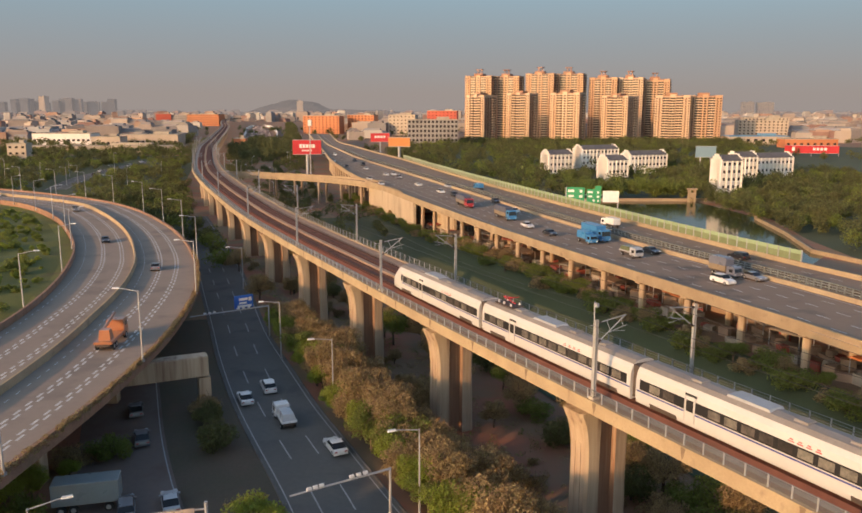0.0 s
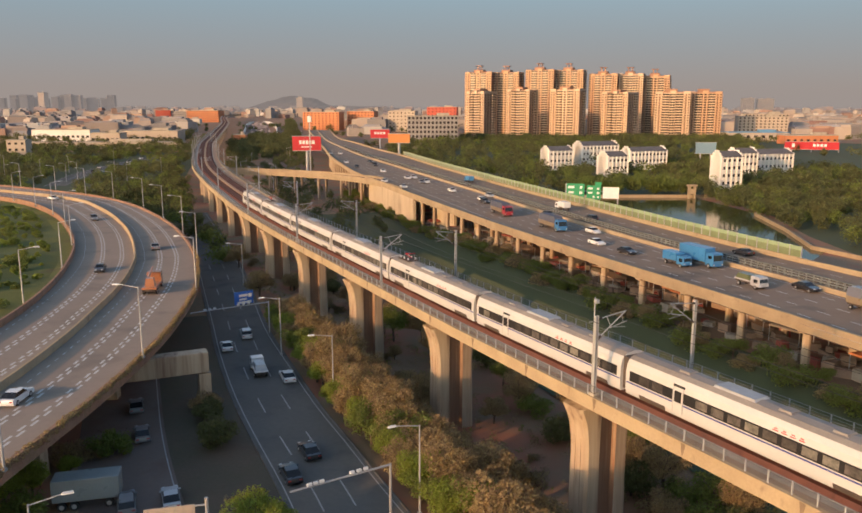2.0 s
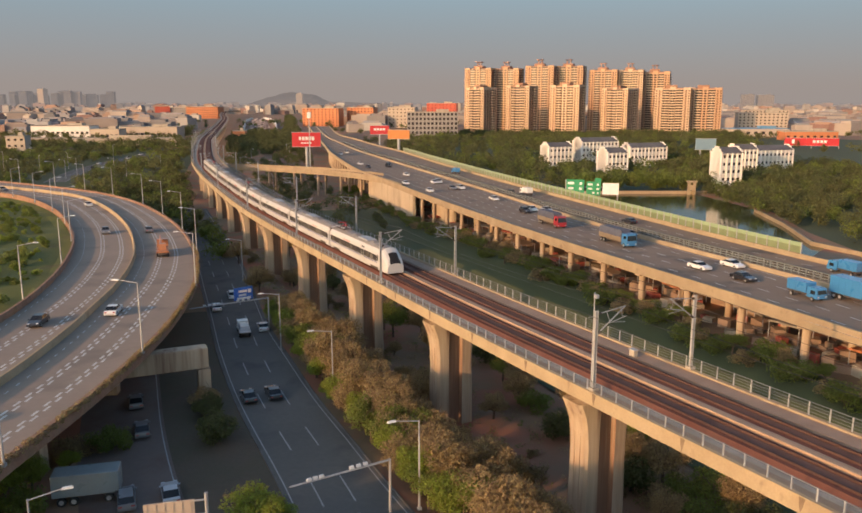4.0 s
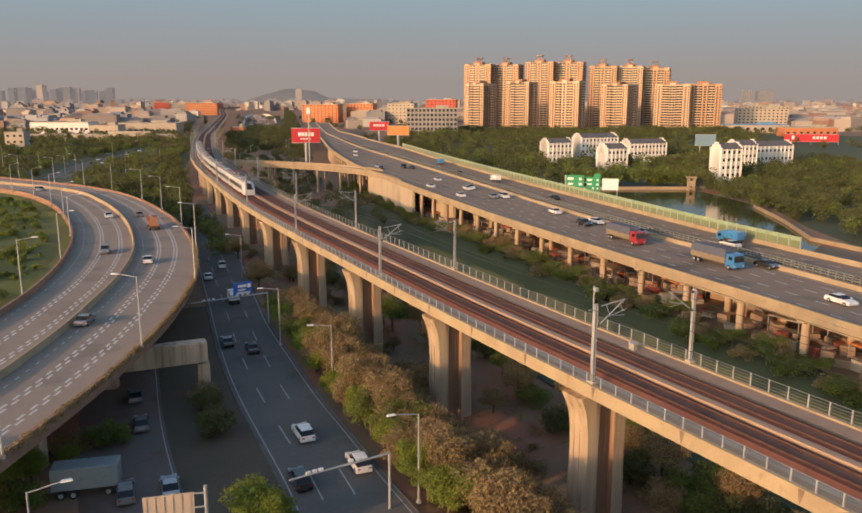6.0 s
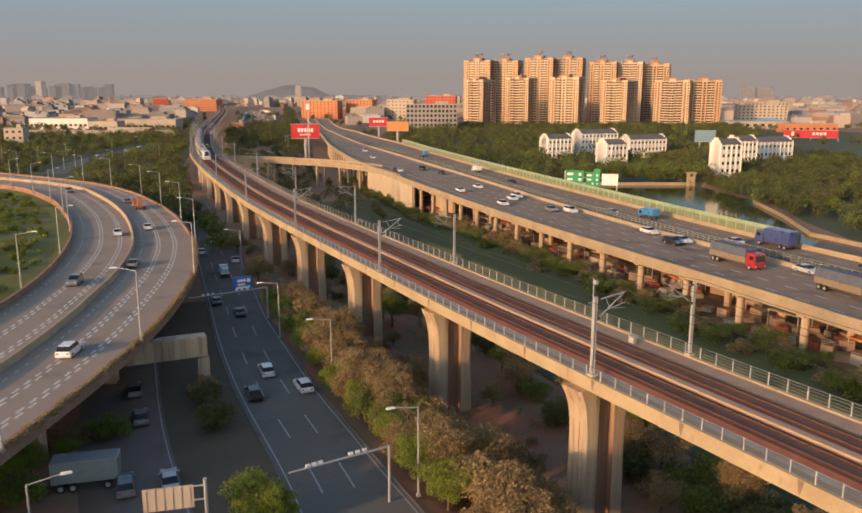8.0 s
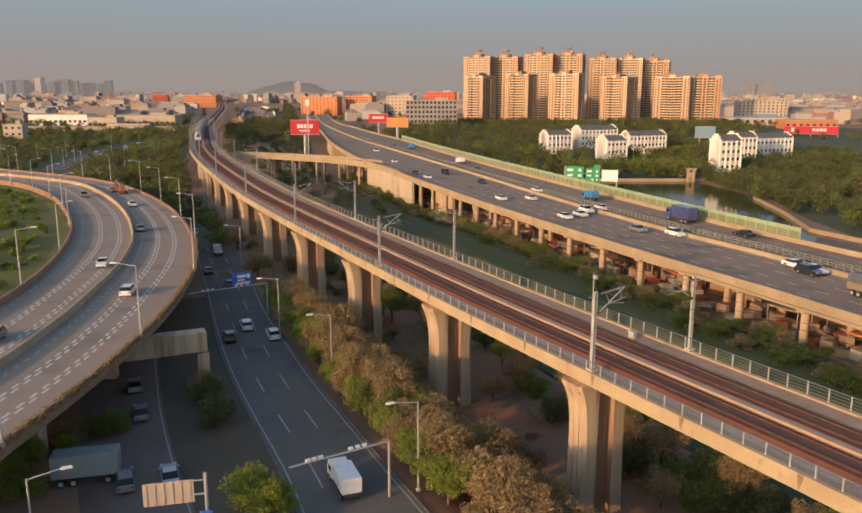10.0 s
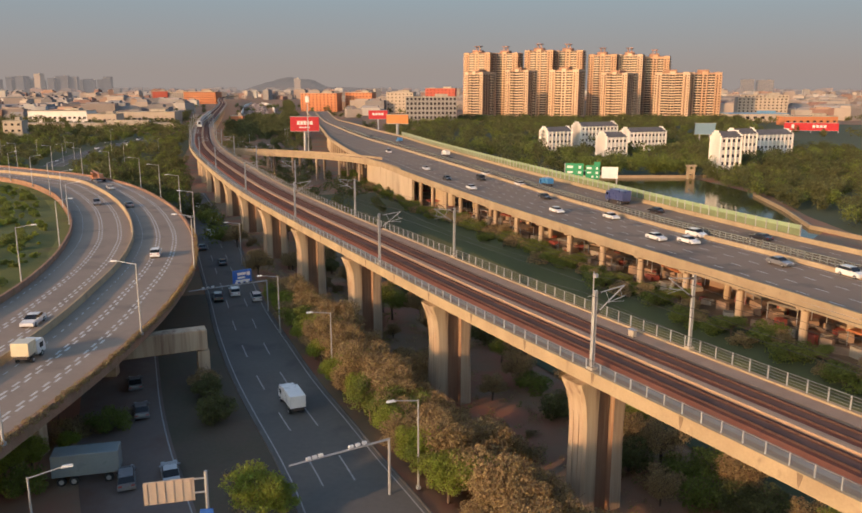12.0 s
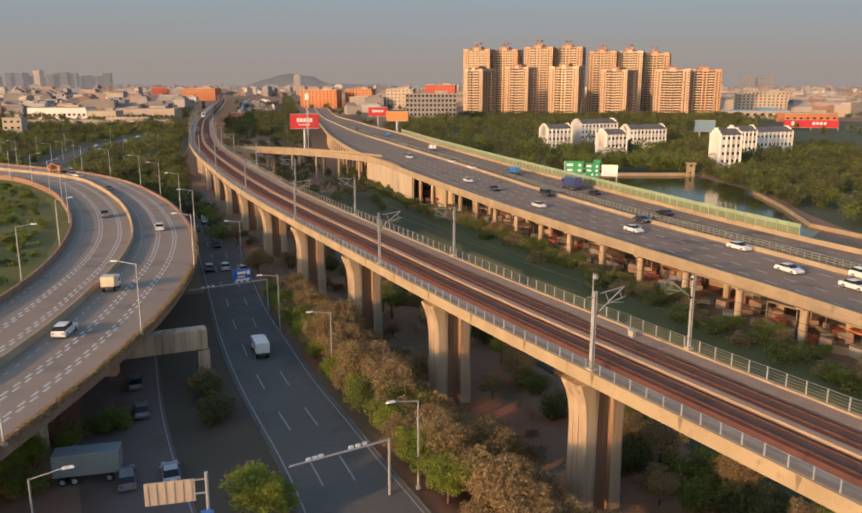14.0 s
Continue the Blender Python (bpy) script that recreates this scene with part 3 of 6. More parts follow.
for s in [222 + 12.5 * k for k in range(44)]:
    x, y, a = HW_NEAR.at(s, 2.2)
    sf, of = HW_FAR.near(x + math.sin(a) * 34, y - math.cos(a) * 34)
    bm = bmesh.new()
    hw_half = 17.5
    box(bm, 1.4, 2 * hw_half, 0.9, x + math.sin(a) * (hw_half - 1.2), y - math.cos(a) * (hw_half - 1.2), HW - 1.86, a)
    part("crosshead", bm, M["pier"], highway)
    for d in (0, 9.5, 19, 29):
        piece("column", cme, highway, pose(x + math.sin(a) * d, y - math.cos(a) * d, 0))

# solid abutment wall where the deck comes down on the bank
for sa, sb, o in ((487, 551, -0.42), (470, 487, 8.0)):
    bm = bmesh.new()
    sweep(bm, HW_NEAR, sa, sb, 4, [(o, 0), (o, HW - 1.06), (o + 0.9, HW - 1.06), (o + 0.9, 0)])
    x, y, a = HW_NEAR.at(sa, o + 0.45)
    box(bm, 0.6, 0.9, HW - 1.06, x, y, 0, a)
    part("abutment_wall", normals(bm), M["abutment"], highway, "cream concrete abutment wall")

# slip road joining the highway
slip = thing("slip_road", "curved concrete slip road on slim columns", "slip road", kind="structure")
bm = bmesh.new()
sweep(bm, SLIP, 0, SLIP.length, 3, [(-0.2, HW - 1.3), (-0.2, HW + 0.005), (7.5, HW + 0.005), (7.5, HW - 1.3)])
part("deck", normals(bm), M["hw_asphalt"], slip)
for o in (-0.5, 7.5):
    bm = bmesh.new()
    sweep(bm, SLIP, 62 if o > 0 else 22, SLIP.length, 3, [(o, HW - 1.4), (o, HW + 0.9), (o + 0.3, HW + 0.9), (o + 0.3, HW - 1.4)])
    part("parapet", normals(bm), M["parapet"], slip, "sunlit concrete parapet")
scol = bmesh.new()
bmesh.ops.create_cone(scol, cap_ends=True, segments=12, radius1=0.6, radius2=0.6, depth=HW - 1.3, matrix=pose(0, 0, (HW - 1.3) / 2))
sme = bpy.data.meshes.new("slip_column")
scol.to_mesh(sme)
scol.free()
sme.materials.append(M["pier"])
for s in [55 + 14 * k for k in range(6)]:
    for o in (1.2, 6):
        x, y, a = SLIP.at(s, o)
        piece("column", sme, slip, pose(x, y, 0))

# ---- ramp ----
ramp = thing("curved_ramp", "curved elevated ramp with two asphalt carriageways", "ramp", kind="structure")
bm = bmesh.new()
pr = None
for i in range(N + 1):
    a, b = RAMP_IN.at(RAMP_IN.length * i / N), RAMP_OUT.at(RAMP_OUT.length * i / N)
    row = [bm.verts.new((p[0], p[1], z)) for p, z in ((a, RAMP), (b, RAMP), (b, RAMP - 0.85), (a, RAMP - 0.85))]
    if pr:
        for j in range(4):
            bm.faces.new((pr[j], pr[(j + 1) % 4], row[(j + 1) % 4], row[j]))
    pr = row
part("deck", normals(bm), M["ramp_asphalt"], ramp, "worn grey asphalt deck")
for ln, o0, o1, hh, nm in ((RAMP_OUT, 0.0, 0.5, 0.6, "outer_parapet"), (RAMP_IN, -0.4, 0.0, 1.1, "inner_parapet")):
    bm = bmesh.new()
    sweep(bm, ln, 0, ln.length, 4, [(o0, RAMP - 0.95), (o0, RAMP + hh), (o1, RAMP + hh), (o1, RAMP - 0.95)])
    part(nm, normals(bm), M["ramp_wall"], ramp, "weathered reddish concrete parapet")
bm = bmesh.new()
sweep(bm, RAMP_MID, 0, RAMP_MID.length, 4, [(-0.3, RAMP), (-0.15, RAMP + 1.0), (0.15, RAMP + 1.0), (0.3, RAMP)])
part("median_barrier", normals(bm), M["parapet"], ramp, "concrete median barrier")
bm = bmesh.new()
for o in (-2.7, -6.6, 5.1, 8.4):
    for w in (-0.3, 0.3):
        dashes(bm, RAMP_MID, 140, 480, o + w, RAMP + 0.012, 1.4, 1.1, 0.32, start=0 if w > 0 else 1.25)
for o in (1.9, -10.4):
    dashes(bm, RAMP_MID, 140, 480, o, RAMP + 0.012, 1.0, 1.6, 0.15)
part("lane_lines", bm, M["paint"], ramp, "double broken white lane lines")
rcol = bmesh.new()
box(rcol, 1.8, 2.6, RAMP - 1.9)
rme = bpy.data.meshes.new("ramp_pier")
rcol.to_mesh(rme)
rcol.free()
rme.materials.append(M["pier"])
for k in range(13):
    x, y, a = RAMP_MID.at(172 + 24 * k)
    bm = bmesh.new()
    box(bm, 1.9, 17, 1.1, x, y, RAMP - 1.96, a)
    part("crosshead", bm, M["pier"], ramp)
    for d in (-5, 5):
        piece("pier", rme, ramp, pose(x + math.sin(a) * d, y - math.cos(a) * d, 0, 0, 0, math.degrees(a)))
# ---- railway furniture ----
mesh_panel = material("fence_mesh", (0.26, 0.24, 0.22), (0.2, 0.19, 0.17), 0.6, scale=2, fine=20, bump=0)
mesh_panel.node_tree.nodes["Principled BSDF"].inputs["Alpha"].default_value = 0.09


def along(line, s, off, z):
    x, y, a = line.at(s, off)
    return pose(x, y, z, 0, 0, math.degrees(a))


def shared(name, bm, mat):
    me = bpy.data.meshes.new(name)
    bm.to_mesh(me)
    bm.free()
    me.materials.append(mat)
    return me


for side, off, label in ((-1, -5.95, "grey metal safety fence with mesh panels on the viaduct edge"), (1, 6.85, "pale metal railing with three bars on the viaduct edge")):
    fence = thing("safety_fence", label, "fence", group="viaduct fences", kind="structure")
    bm = bmesh.new()
    box(bm, 0.1, 0.1, 1.0 if side < 0 else 1.25)
    post = shared("post", bm, M["galv"])
    for k in range(140):
        piece("post", post, fence, along(RAIL, 200 + 2.0 * k, off, DECK + 0.5))
    far = bmesh.new()
    for k in range(200):
        x, y, a = RAIL.at(480 + 2.5 * k, off)
        box(far, 0.12, 0.12, 1.25, x, y, DECK + 0.5, a)
    tagged(part("far_posts", far, M["fence"], fence), kind="stuff")
    for z in ((0.97,) if side < 0 else (0.35, 0.64, 0.93, 1.22)):
        rr = 0.03 if z > 0.95 else 0.018
        bm = bmesh.new()
        sweep(bm, RAIL, 180, 980, 5, [(off - rr, DECK + 0.5 + z - rr), (off + rr, DECK + 0.5 + z - rr), (off + rr, DECK + 0.5 + z + rr), (off - rr, DECK + 0.5 + z + rr)])
        part("fence_rail", normals(bm), M["fence"], fence)
    if side < 0:
        bm = bmesh.new()
        sweep(bm, RAIL, 180, 980, 4, [(off, DECK + 0.52), (off + 0.02, DECK + 0.52), (off + 0.02, DECK + 1.43), (off, DECK + 1.43)])
        part("mesh_panel", normals(bm), mesh_panel, fence, "fine grey wire mesh panel")


def catenary_mast(side):
    """A steel mast with its hinged cantilever, reaching over the track in +x; the line runs along y."""
    m = thing("catenary_mast", "galvanised steel overhead line mast with cantilever arm", "mast", group="overhead line masts")
    bm = bmesh.new()
    for sx in (-0.13, 0.13):
        box(bm, 0.05, 0.26, 7.7, sx, 0, 0)
    box(bm, 0.24, 0.05, 7.7, 0, 0, 0)
    part("pole", bm, M["galv"], m)
    bm = bmesh.new()
    box(bm, 0.7, 0.7, 0.25, 0, 0, 0)
    part("base_plate", bm, M["concrete"], m, "concrete mast foot")
    bm = bmesh.new()
    tube(bm, (0.1, 0, 7.35), (3.5, 0, 7.75), 0.055)
    part("top_tube", bm, M["galv"], m)
    bm = bmesh.new()
    tube(bm, (0.1, 0, 5.4), (3.4, 0, 7.7), 0.06)
    part("stay_tube", bm, M["galv"], m)
    bm = bmesh.new()
    tube(bm, (1.5, 0, 6.3), (3.7, 0, 6.75), 0.045)
    tube(bm, (2.0, 0, 6.35), (3.5, 0, 6.2), 0.03)
    part("registration_arm", bm, M["galv"], m)
    for a, b in (((1.2, 0, 7.45), (1.7, 0, 6.4)), ((2.9, 0, 7.65), (3.2, 0, 6.7))):
        bm = bmesh.new()
        tube(bm, a, b, 0.03)
        part("hanger_tube", bm, M["galv"], m)
    for z in (5.4, 7.35):
        bm = bmesh.new()
        tube(bm, (0.15, 0, z), (0.55, 0, z + (0.05 if z > 6 else 0.28)), 0.11, seg=8)
        part("insulator", bm, M["train_dark"], m, "brown ribbed insulator")
    bm = bmesh.new()
    tube(bm, (-0.9, 0, 7.2), (0, 0, 7.2), 0.04)
    part("feeder_bracket", bm, M["galv"], m)
    return m


MASTS = [117, 166, 216, 265.5, 315.0, 358.0, 402.5, 456, 508, 558, 608, 658, 708, 758]
first = None
for s in MASTS:
    for side, off in ((-1, -5.65), (1, 6.95)):
        x, y, a = RAIL.at(s, off)
        m = pose(x, y, DECK + 0.5, 0, 0, math.degrees(a) - 90 + (0 if side < 0 else 180))
        if first is None:
            first = catenary_mast(1)
            first.matrix_basis = m
        else:
            copy_thing(first, m)
cam_post = thing("camera_post", "slim grey post with a security camera on the mast", "security camera", along(RAIL, 265.8, -5.7, DECK + 0.5))
bm = bmesh.new()
tube(bm, (0, 0, 0.2), (0, 0, 9.4), 0.06)
part("post", bm, M["galv"], cam_post)
bm = bmesh.new()
box(bm, 0.4, 0.3, 0.35, -0.25, 0, 8.9)
part("housing", bm, M["galv"], cam_post)

wire_mat = material("copper_wire", (0.10, 0.09, 0.085), (0.07, 0.065, 0.06), 0.6, metal=0.5, bump=0)
for nm, off, zz, sag, r in (("contact_wire", -2.5, 6.9, 0.0, 0.022), ("contact_wire", 2.9, 6.9, 0.0, 0.022), ("messenger_wire", -2.5, 8.1, 0.7, 0.022), ("messenger_wire", 2.9, 8.1, 0.7, 0.022),
                            ("feeder_wire", -7.1, 7.7, 0.8, 0.022), ("feeder_wire", 7.85, 7.7, 0.8, 0.026)):
    bm = bmesh.new()
    prev = None
    for s0, s1 in zip(MASTS, MASTS[1:]):
        for k in range(0 if s0 == MASTS[0] else 1, 7):
            t = k / 6
            x, y, a = RAIL.at(s0 + (s1 - s0) * t, off)
            z = DECK + 0.5 + zz - sag * 4 * t * (1 - t)
            nx, ny = math.sin(a), -math.cos(a)
            ring = [bm.verts.new((x + nx * i * r, y + ny * i * r, z + j * r)) for i, j in ((-1, 0), (0, -1), (1, 0), (0, 1))]
            if prev:
                for i in range(4):
                    bm.faces.new((prev[i], prev[(i + 1) % 4], ring[(i + 1) % 4], ring[i]))
            prev = ring
    tagged(part(nm, bm, wire_mat), "thin overhead railway wire between the masts", "wire", "overhead wires")
cab = thing("equipment_cabinet", "small grey trackside cabinet on the walkway", "cabinet", along(RAIL, 271.7, 5.0, DECK + 0.3))
bm = bmesh.new()
box(bm, 0.8, 0.5, 0.7)
bmesh.ops.bevel(bm, geom=bm.edges[:], offset=0.04, segments=1, affect="EDGES")
part("body", bm, M["concrete"], cab)
bm = bmesh.new()
box(bm, 0.92, 0.62, 0.07, 0, 0, 0.7)
part("lid", bm, M["galv"], cab, "grey metal lid")
# ---- the train ----
PITCH = 26.7
SECTION = [(-1.52, 0.0), (-1.62, 0.35), (-1.66, 1.0), (-1.64, 2.2), (-1.52, 2.85), (-1.28, 3.3), (-0.85, 3.58), (0.0, 3.7), (0.85, 3.58), (1.28, 3.3), (1.52, 2.85), (1.64, 2.2), (1.66, 1.0), (1.62, 0.35), (1.52, 0.0)]


def nose_scale(d):
    """Half-width and roof factors of the end car at d metres from its tip."""
    t = min(1.0, max(0.0, d / 2.3))
    return 0.78 + 0.22 * t ** 0.5, 0.30 + 0.70 * t ** 0.55


def loft(bm, xs, lo, hi, nose=False, grow=0.0, caps=False):
    rows = []
    for x in xs:
        w, h = nose_scale(PITCH / 2 - 0.1 - x) if nose else (1, 1)
        rows.append([bm.verts.new((x, SECTION[i][0] * w * (1 + grow), SECTION[i][1] * h + (grow if SECTION[i][1] > 3 else 0))) for i in range(lo, hi + 1)])
    for a, b in zip(rows, rows[1:]):
        for i in range(hi - lo):
            bm.faces.new((a[i], b[i], b[i + 1], a[i + 1]))
    if caps:
        bm.faces.new(rows[0])
        bm.faces.new(rows[-1][::-1])


def side_panel(bm, x0, x1, z0, z1, side, proud):
    """A panel lying on the car's side, following its slight lean."""
    def w(z):
        return np.interp(z, [0, 0.35, 1.0, 2.2, 2.85, 3.3], [1.52, 1.62, 1.66, 1.64, 1.52, 1.28]) + proud
    zs = [z0] + [k for k in (0.35, 1.0, 2.2, 2.85) if z0 < k < z1] + [z1]
    top = len(zs) - 1
    cols = [[bm.verts.new((x, side * w(z), z)) for z in zs] for x in (x0, x1)]
    inner = [[bm.verts.new((x, side * (w(z) - 0.06), z)) for z in (z0, z1)] for x in (x0, x1)]
    for i in range(top):
        bm.faces.new((cols[0][i], cols[1][i], cols[1][i + 1], cols[0][i + 1]))
    bm.faces.new((cols[0][top], cols[1][top], inner[1][1], inner[0][1]))
    bm.faces.new((cols[0][0], cols[1][0], inner[1][0], inner[0][0]))
    for e in (0, 1):
        bm.faces.new((*cols[e], inner[e][1], inner[e][0]))


pane_mat = material("train_window_blind", (0.16, 0.14, 0.125), (0.06, 0.055, 0.05), 0.5, scale=1.2, fine=5, bump=0, per_object=0.7, spec=0.2)
red_mat = M["red"]


def rail_car(end=False, panto=False):
    car = thing("train_car", "white express train car with dark window band and blue stripe", "train car", group="train cars")
    L = PITCH / 2 - 0.35
    xs = [-L, -L + 1, 0, L - 2.1, L - 1.6, L - 1.1, L - 0.7, L - 0.4, L - 0.15, L + 0.05, L + 0.2] if end else [-L, -L + 1, 0, L - 1, L]
    bm = bmesh.new()
    loft(bm, xs, 0, 5, end)
    loft(bm, xs, 9, 14, end)
    if end:
        loft(bm, xs[3:], 5, 9, end)
        w, h = nose_scale(PITCH / 2 - 0.1 - xs[-1])
        bm.faces.new([bm.verts.new((xs[-1], y * w, z * h)) for y, z in SECTION])
    bmesh.ops.remove_doubles(bm, verts=bm.verts[:], dist=0.001)
    part("body_shell", normals(bm), M["train_white"], car, smooth=False)
    bm = bmesh.new()
    loft(bm, xs[:4] if end else xs, 5, 9, end)
    part("roof", normals(bm), M["train_roof"], car, "grey weathered roof")
    if not end:
        for x in (-L, L):
            bm = bmesh.new()
            bm.faces.new([bm.verts.new((x, y, z)) for y, z in SECTION])
            part("end_wall", bm, M["train_white"], car)
    else:
        bm = bmesh.new()
        bm.faces.new([bm.verts.new((-L, y, z)) for y, z in SECTION])
        part("end_wall", bm, M["train_white"], car)
    bm = bmesh.new()   # gangway bellows
    box(bm, 0.7, 2.6, 3.1, -L - 0.33, 0, 0.25)
    part("gangway", bm, M["train_dark"], car, "dark rubber gangway bellows")
    bm = bmesh.new()
    box(bm, 2 * L - 0.6, 2.5, 0.5, 0, 0, -0.15)
    part("underframe", bm, M["train_dark"], car, "dark brown underframe")
    x_hi = L - 3.7 if end else L - 0.5
    for side in (-1, 1):
        bm = bmesh.new()
        side_panel(bm, -L + 0.5, x_hi, 1.36, 2.3, side, 0.02)
        part("window_band", bm, M["train_glass"], car, "dark tinted window band")
        bm = bmesh.new()
        side_panel(bm, -L + 0.05, x_hi + 0.4, 1.12, 1.25, side, 0.015)
        part("blue_stripe", bm, M["blue"], car, "thin blue side stripe")
        n = 14 if not end else 11
        for i in range(n):
            x = -L + 1.3 + (x_hi - 0.8 + L - 1.3) * i / n
            if abs(x + 0.7 - (x_hi - 6.3)) < 1.4:
                continue
            bm = bmesh.new()
            side_panel(bm, x, x + 1.25, 1.5, 2.18, side, 0.032)
            part("window", bm, pane_mat, car)
        bm = bmesh.new()
        xd = x_hi - 6.5
        side_panel(bm, xd, xd + 1.1, 0.35, 2.55, side, 0.028)
        door = part("door", bm, M["train_white"], car, "white sliding door with dark edges")
        for dx in (0, 1.1):
            bm = bmesh.new()
            side_panel(bm, xd + dx - 0.05, xd + dx + 0.05, 0.35, 2.6, side, 0.04)
            part("door_seal", bm, M["galv"], door)
        bm = bmesh.new()
        side_panel(bm, xd + 0.16, xd + 0.94, 1.3, 2.3, side, 0.05)
        part("door_window", bm, M["train_glass"], door, "dark door window")
        bm = bmesh.new()
        side_panel(bm, xd - 0.1, xd + 1.2, 2.62, 2.82, side, 0.02)
        part("destination_display", bm, M["train_glass"], car, "small dark display over the door")
        for x0 in (-L + 1.8, L - (6.4 if end else 5.0)):
            bm = bmesh.new()
            side_panel(bm, x0, x0 + 3.2, 0.0, 0.42, side, 0.02)
            part("bogie_opening", bm, M["train_dark"], car, "dark opening before the wheels")
        # red lettering, drawn as plain bars
        for k in range(4):
            bm = bmesh.new()
            x = -L + 7.4 + k * 0.75
            side_panel(bm, x, x + 0.5, 2.42, 2.5, side, 0.02)
            side_panel(bm, x + 0.1, x + 0.4, 2.58, 2.66, side, 0.02)
            part("lettering", bm, red_mat, car, "red lettering bar")
    for x0 in (-L + 3.4, L - (4.8 if end else 3.4)):
        for dx in (-1.25, 1.25):
            bm = bmesh.new()
            bmesh.ops.create_cone(bm, cap_ends=True, segments=16, radius1=0.43, radius2=0.43, depth=1.55, matrix=pose(x0 + dx, 0, 0.2, 90, 0, 0))
            part("wheelset", bm, M["rail"], car, "steel wheelset")
    bm = bmesh.new()
    box(bm, 4.2, 1.7, 0.24, 1.5, 0, 3.55, taper=0.93)
    part("air_conditioner", bm, M["galv"], car, "pale grey rooftop air conditioner")
    for x0 in (-7.5, -3.0, 7.0 if not end else 5.0):
        bm = bmesh.new()
        box(bm, 1.2, 1.1, 0.16, x0, 0, 3.62, taper=0.9)
        part("roof_hatch", bm, M["train_roof"], car)
    if panto:
        x0 = -L + 3.4 if end else L - 3.4
        bm = bmesh.new()
        box(bm, 3.6, 1.7, 0.14, x0, 0, 3.72)
        part("pantograph_base", bm, M["train_dark"], car, "brown insulated roof frame")
        for dx in (-1.2, 0.2, 1.3):
            for dy in (-0.6, 0.6):
                bm = bmesh.new()
                tube(bm, (x0 + dx, dy, 3.8), (x0 + dx, dy, 4.15), 0.12, seg=8)
                part("insulator", bm, M["train_white"], car, "white insulator")
        bm = bmesh.new()
        tube(bm, (x0 - 1.2, 0, 4.1), (x0 + 1.2, 0, 4.45), 0.06)
        tube(bm, (x0 + 1.2, 0, 4.45), (x0 - 0.9, 0, 4.75), 0.05)
        tube(bm, (x0 - 0.9, -0.8, 4.75), (x0 - 0.9, 0.8, 4.75), 0.05)
        part("pantograph", bm, M["red"], car, "folded red pantograph")
    if end:
        bm = bmesh.new()   # raked windscreen, a little proud of the nose
        rows = []
        for d in (0.07, 0.2, 0.4, 0.65, 0.95, 1.35):
            x = PITCH / 2 - 0.1 - d
            w, h = nose_scale(d)
            rows.append([bm.verts.new((x + 0.02, SECTION[i][0] * w * 0.82, (3.3 + (SECTION[i][1] - 3.3) * 1.0) * h + 0.05)) for i in range(5, 10)])
        for a, b in zip(rows, rows[1:]):
            for i in range(4):
                bm.faces.new((a[i], b[i], b[i + 1], a[i + 1]))
        part("windscreen", normals(bm), M["train_glass"], car, "black wraparound windscreen")
        for side in (-1, 1):
            bm = bmesh.new()
            x = PITCH / 2 - 0.75
            w, h = nose_scale(0.6)
            box(bm, 0.25, 0.4, 0.16, x - 0.1, side * 0.95 * w, 0.95)
            part("headlight", bm, M["train_glass"], car, "dark slanted headlight")
            bm = bmesh.new()
            side_panel(bm, L - 3.5, L - 3.05, 1.45, 2.4, side, 0.03)
            part("cab_door", bm, M["train_glass"], car, "dark cab door window")
    return car


head = rail_car(end=True)
plain = rail_car()
panto = rail_car(panto=True)
CARS = [head, panto, plain]
for k in range(3, 7):
    CARS.append(copy_thing(panto if k == 4 else plain, pose(0, 0, 0)))
CARS.append(rail_car(end=True, panto=True))
TAIL = [(0, 102.6), (1.5, 183.2), (2.5, 238.3), (3, 267.3), (4.2, 328.5), (5.5, 392.2), (7, 473.5), (8.2, 537.3), (14, 842)]


def train_motion():
    for k, car in enumerate(CARS):
        rows = []
        for i in range(29):
            t = i * 0.5
            s = np.interp(t, [a for a, _ in TAIL], [b for _, b in TAIL]) + PITCH * (7.5 - k)
            half = 8.7
            x0, y0, _ = RAIL.at(s - half, -1.7)
            x1, y1, _ = RAIL.at(s + half, -1.7)
            a = math.degrees(math.atan2(y1 - y0, x1 - x0)) + (180 if k == 7 else 0)
            rows.append((t, pose((x0 + x1) / 2, (y0 + y1) / 2, DECK + 0.85, 0, 0, a)))
        walk(car, rows)
# ---- road vehicles ----
def paint(name, c, rough=0.3):
    return material(name, c, tuple(v * 0.88 for v in c), rough, scale=0.6, fine=5, bump=0, coat=0.5)


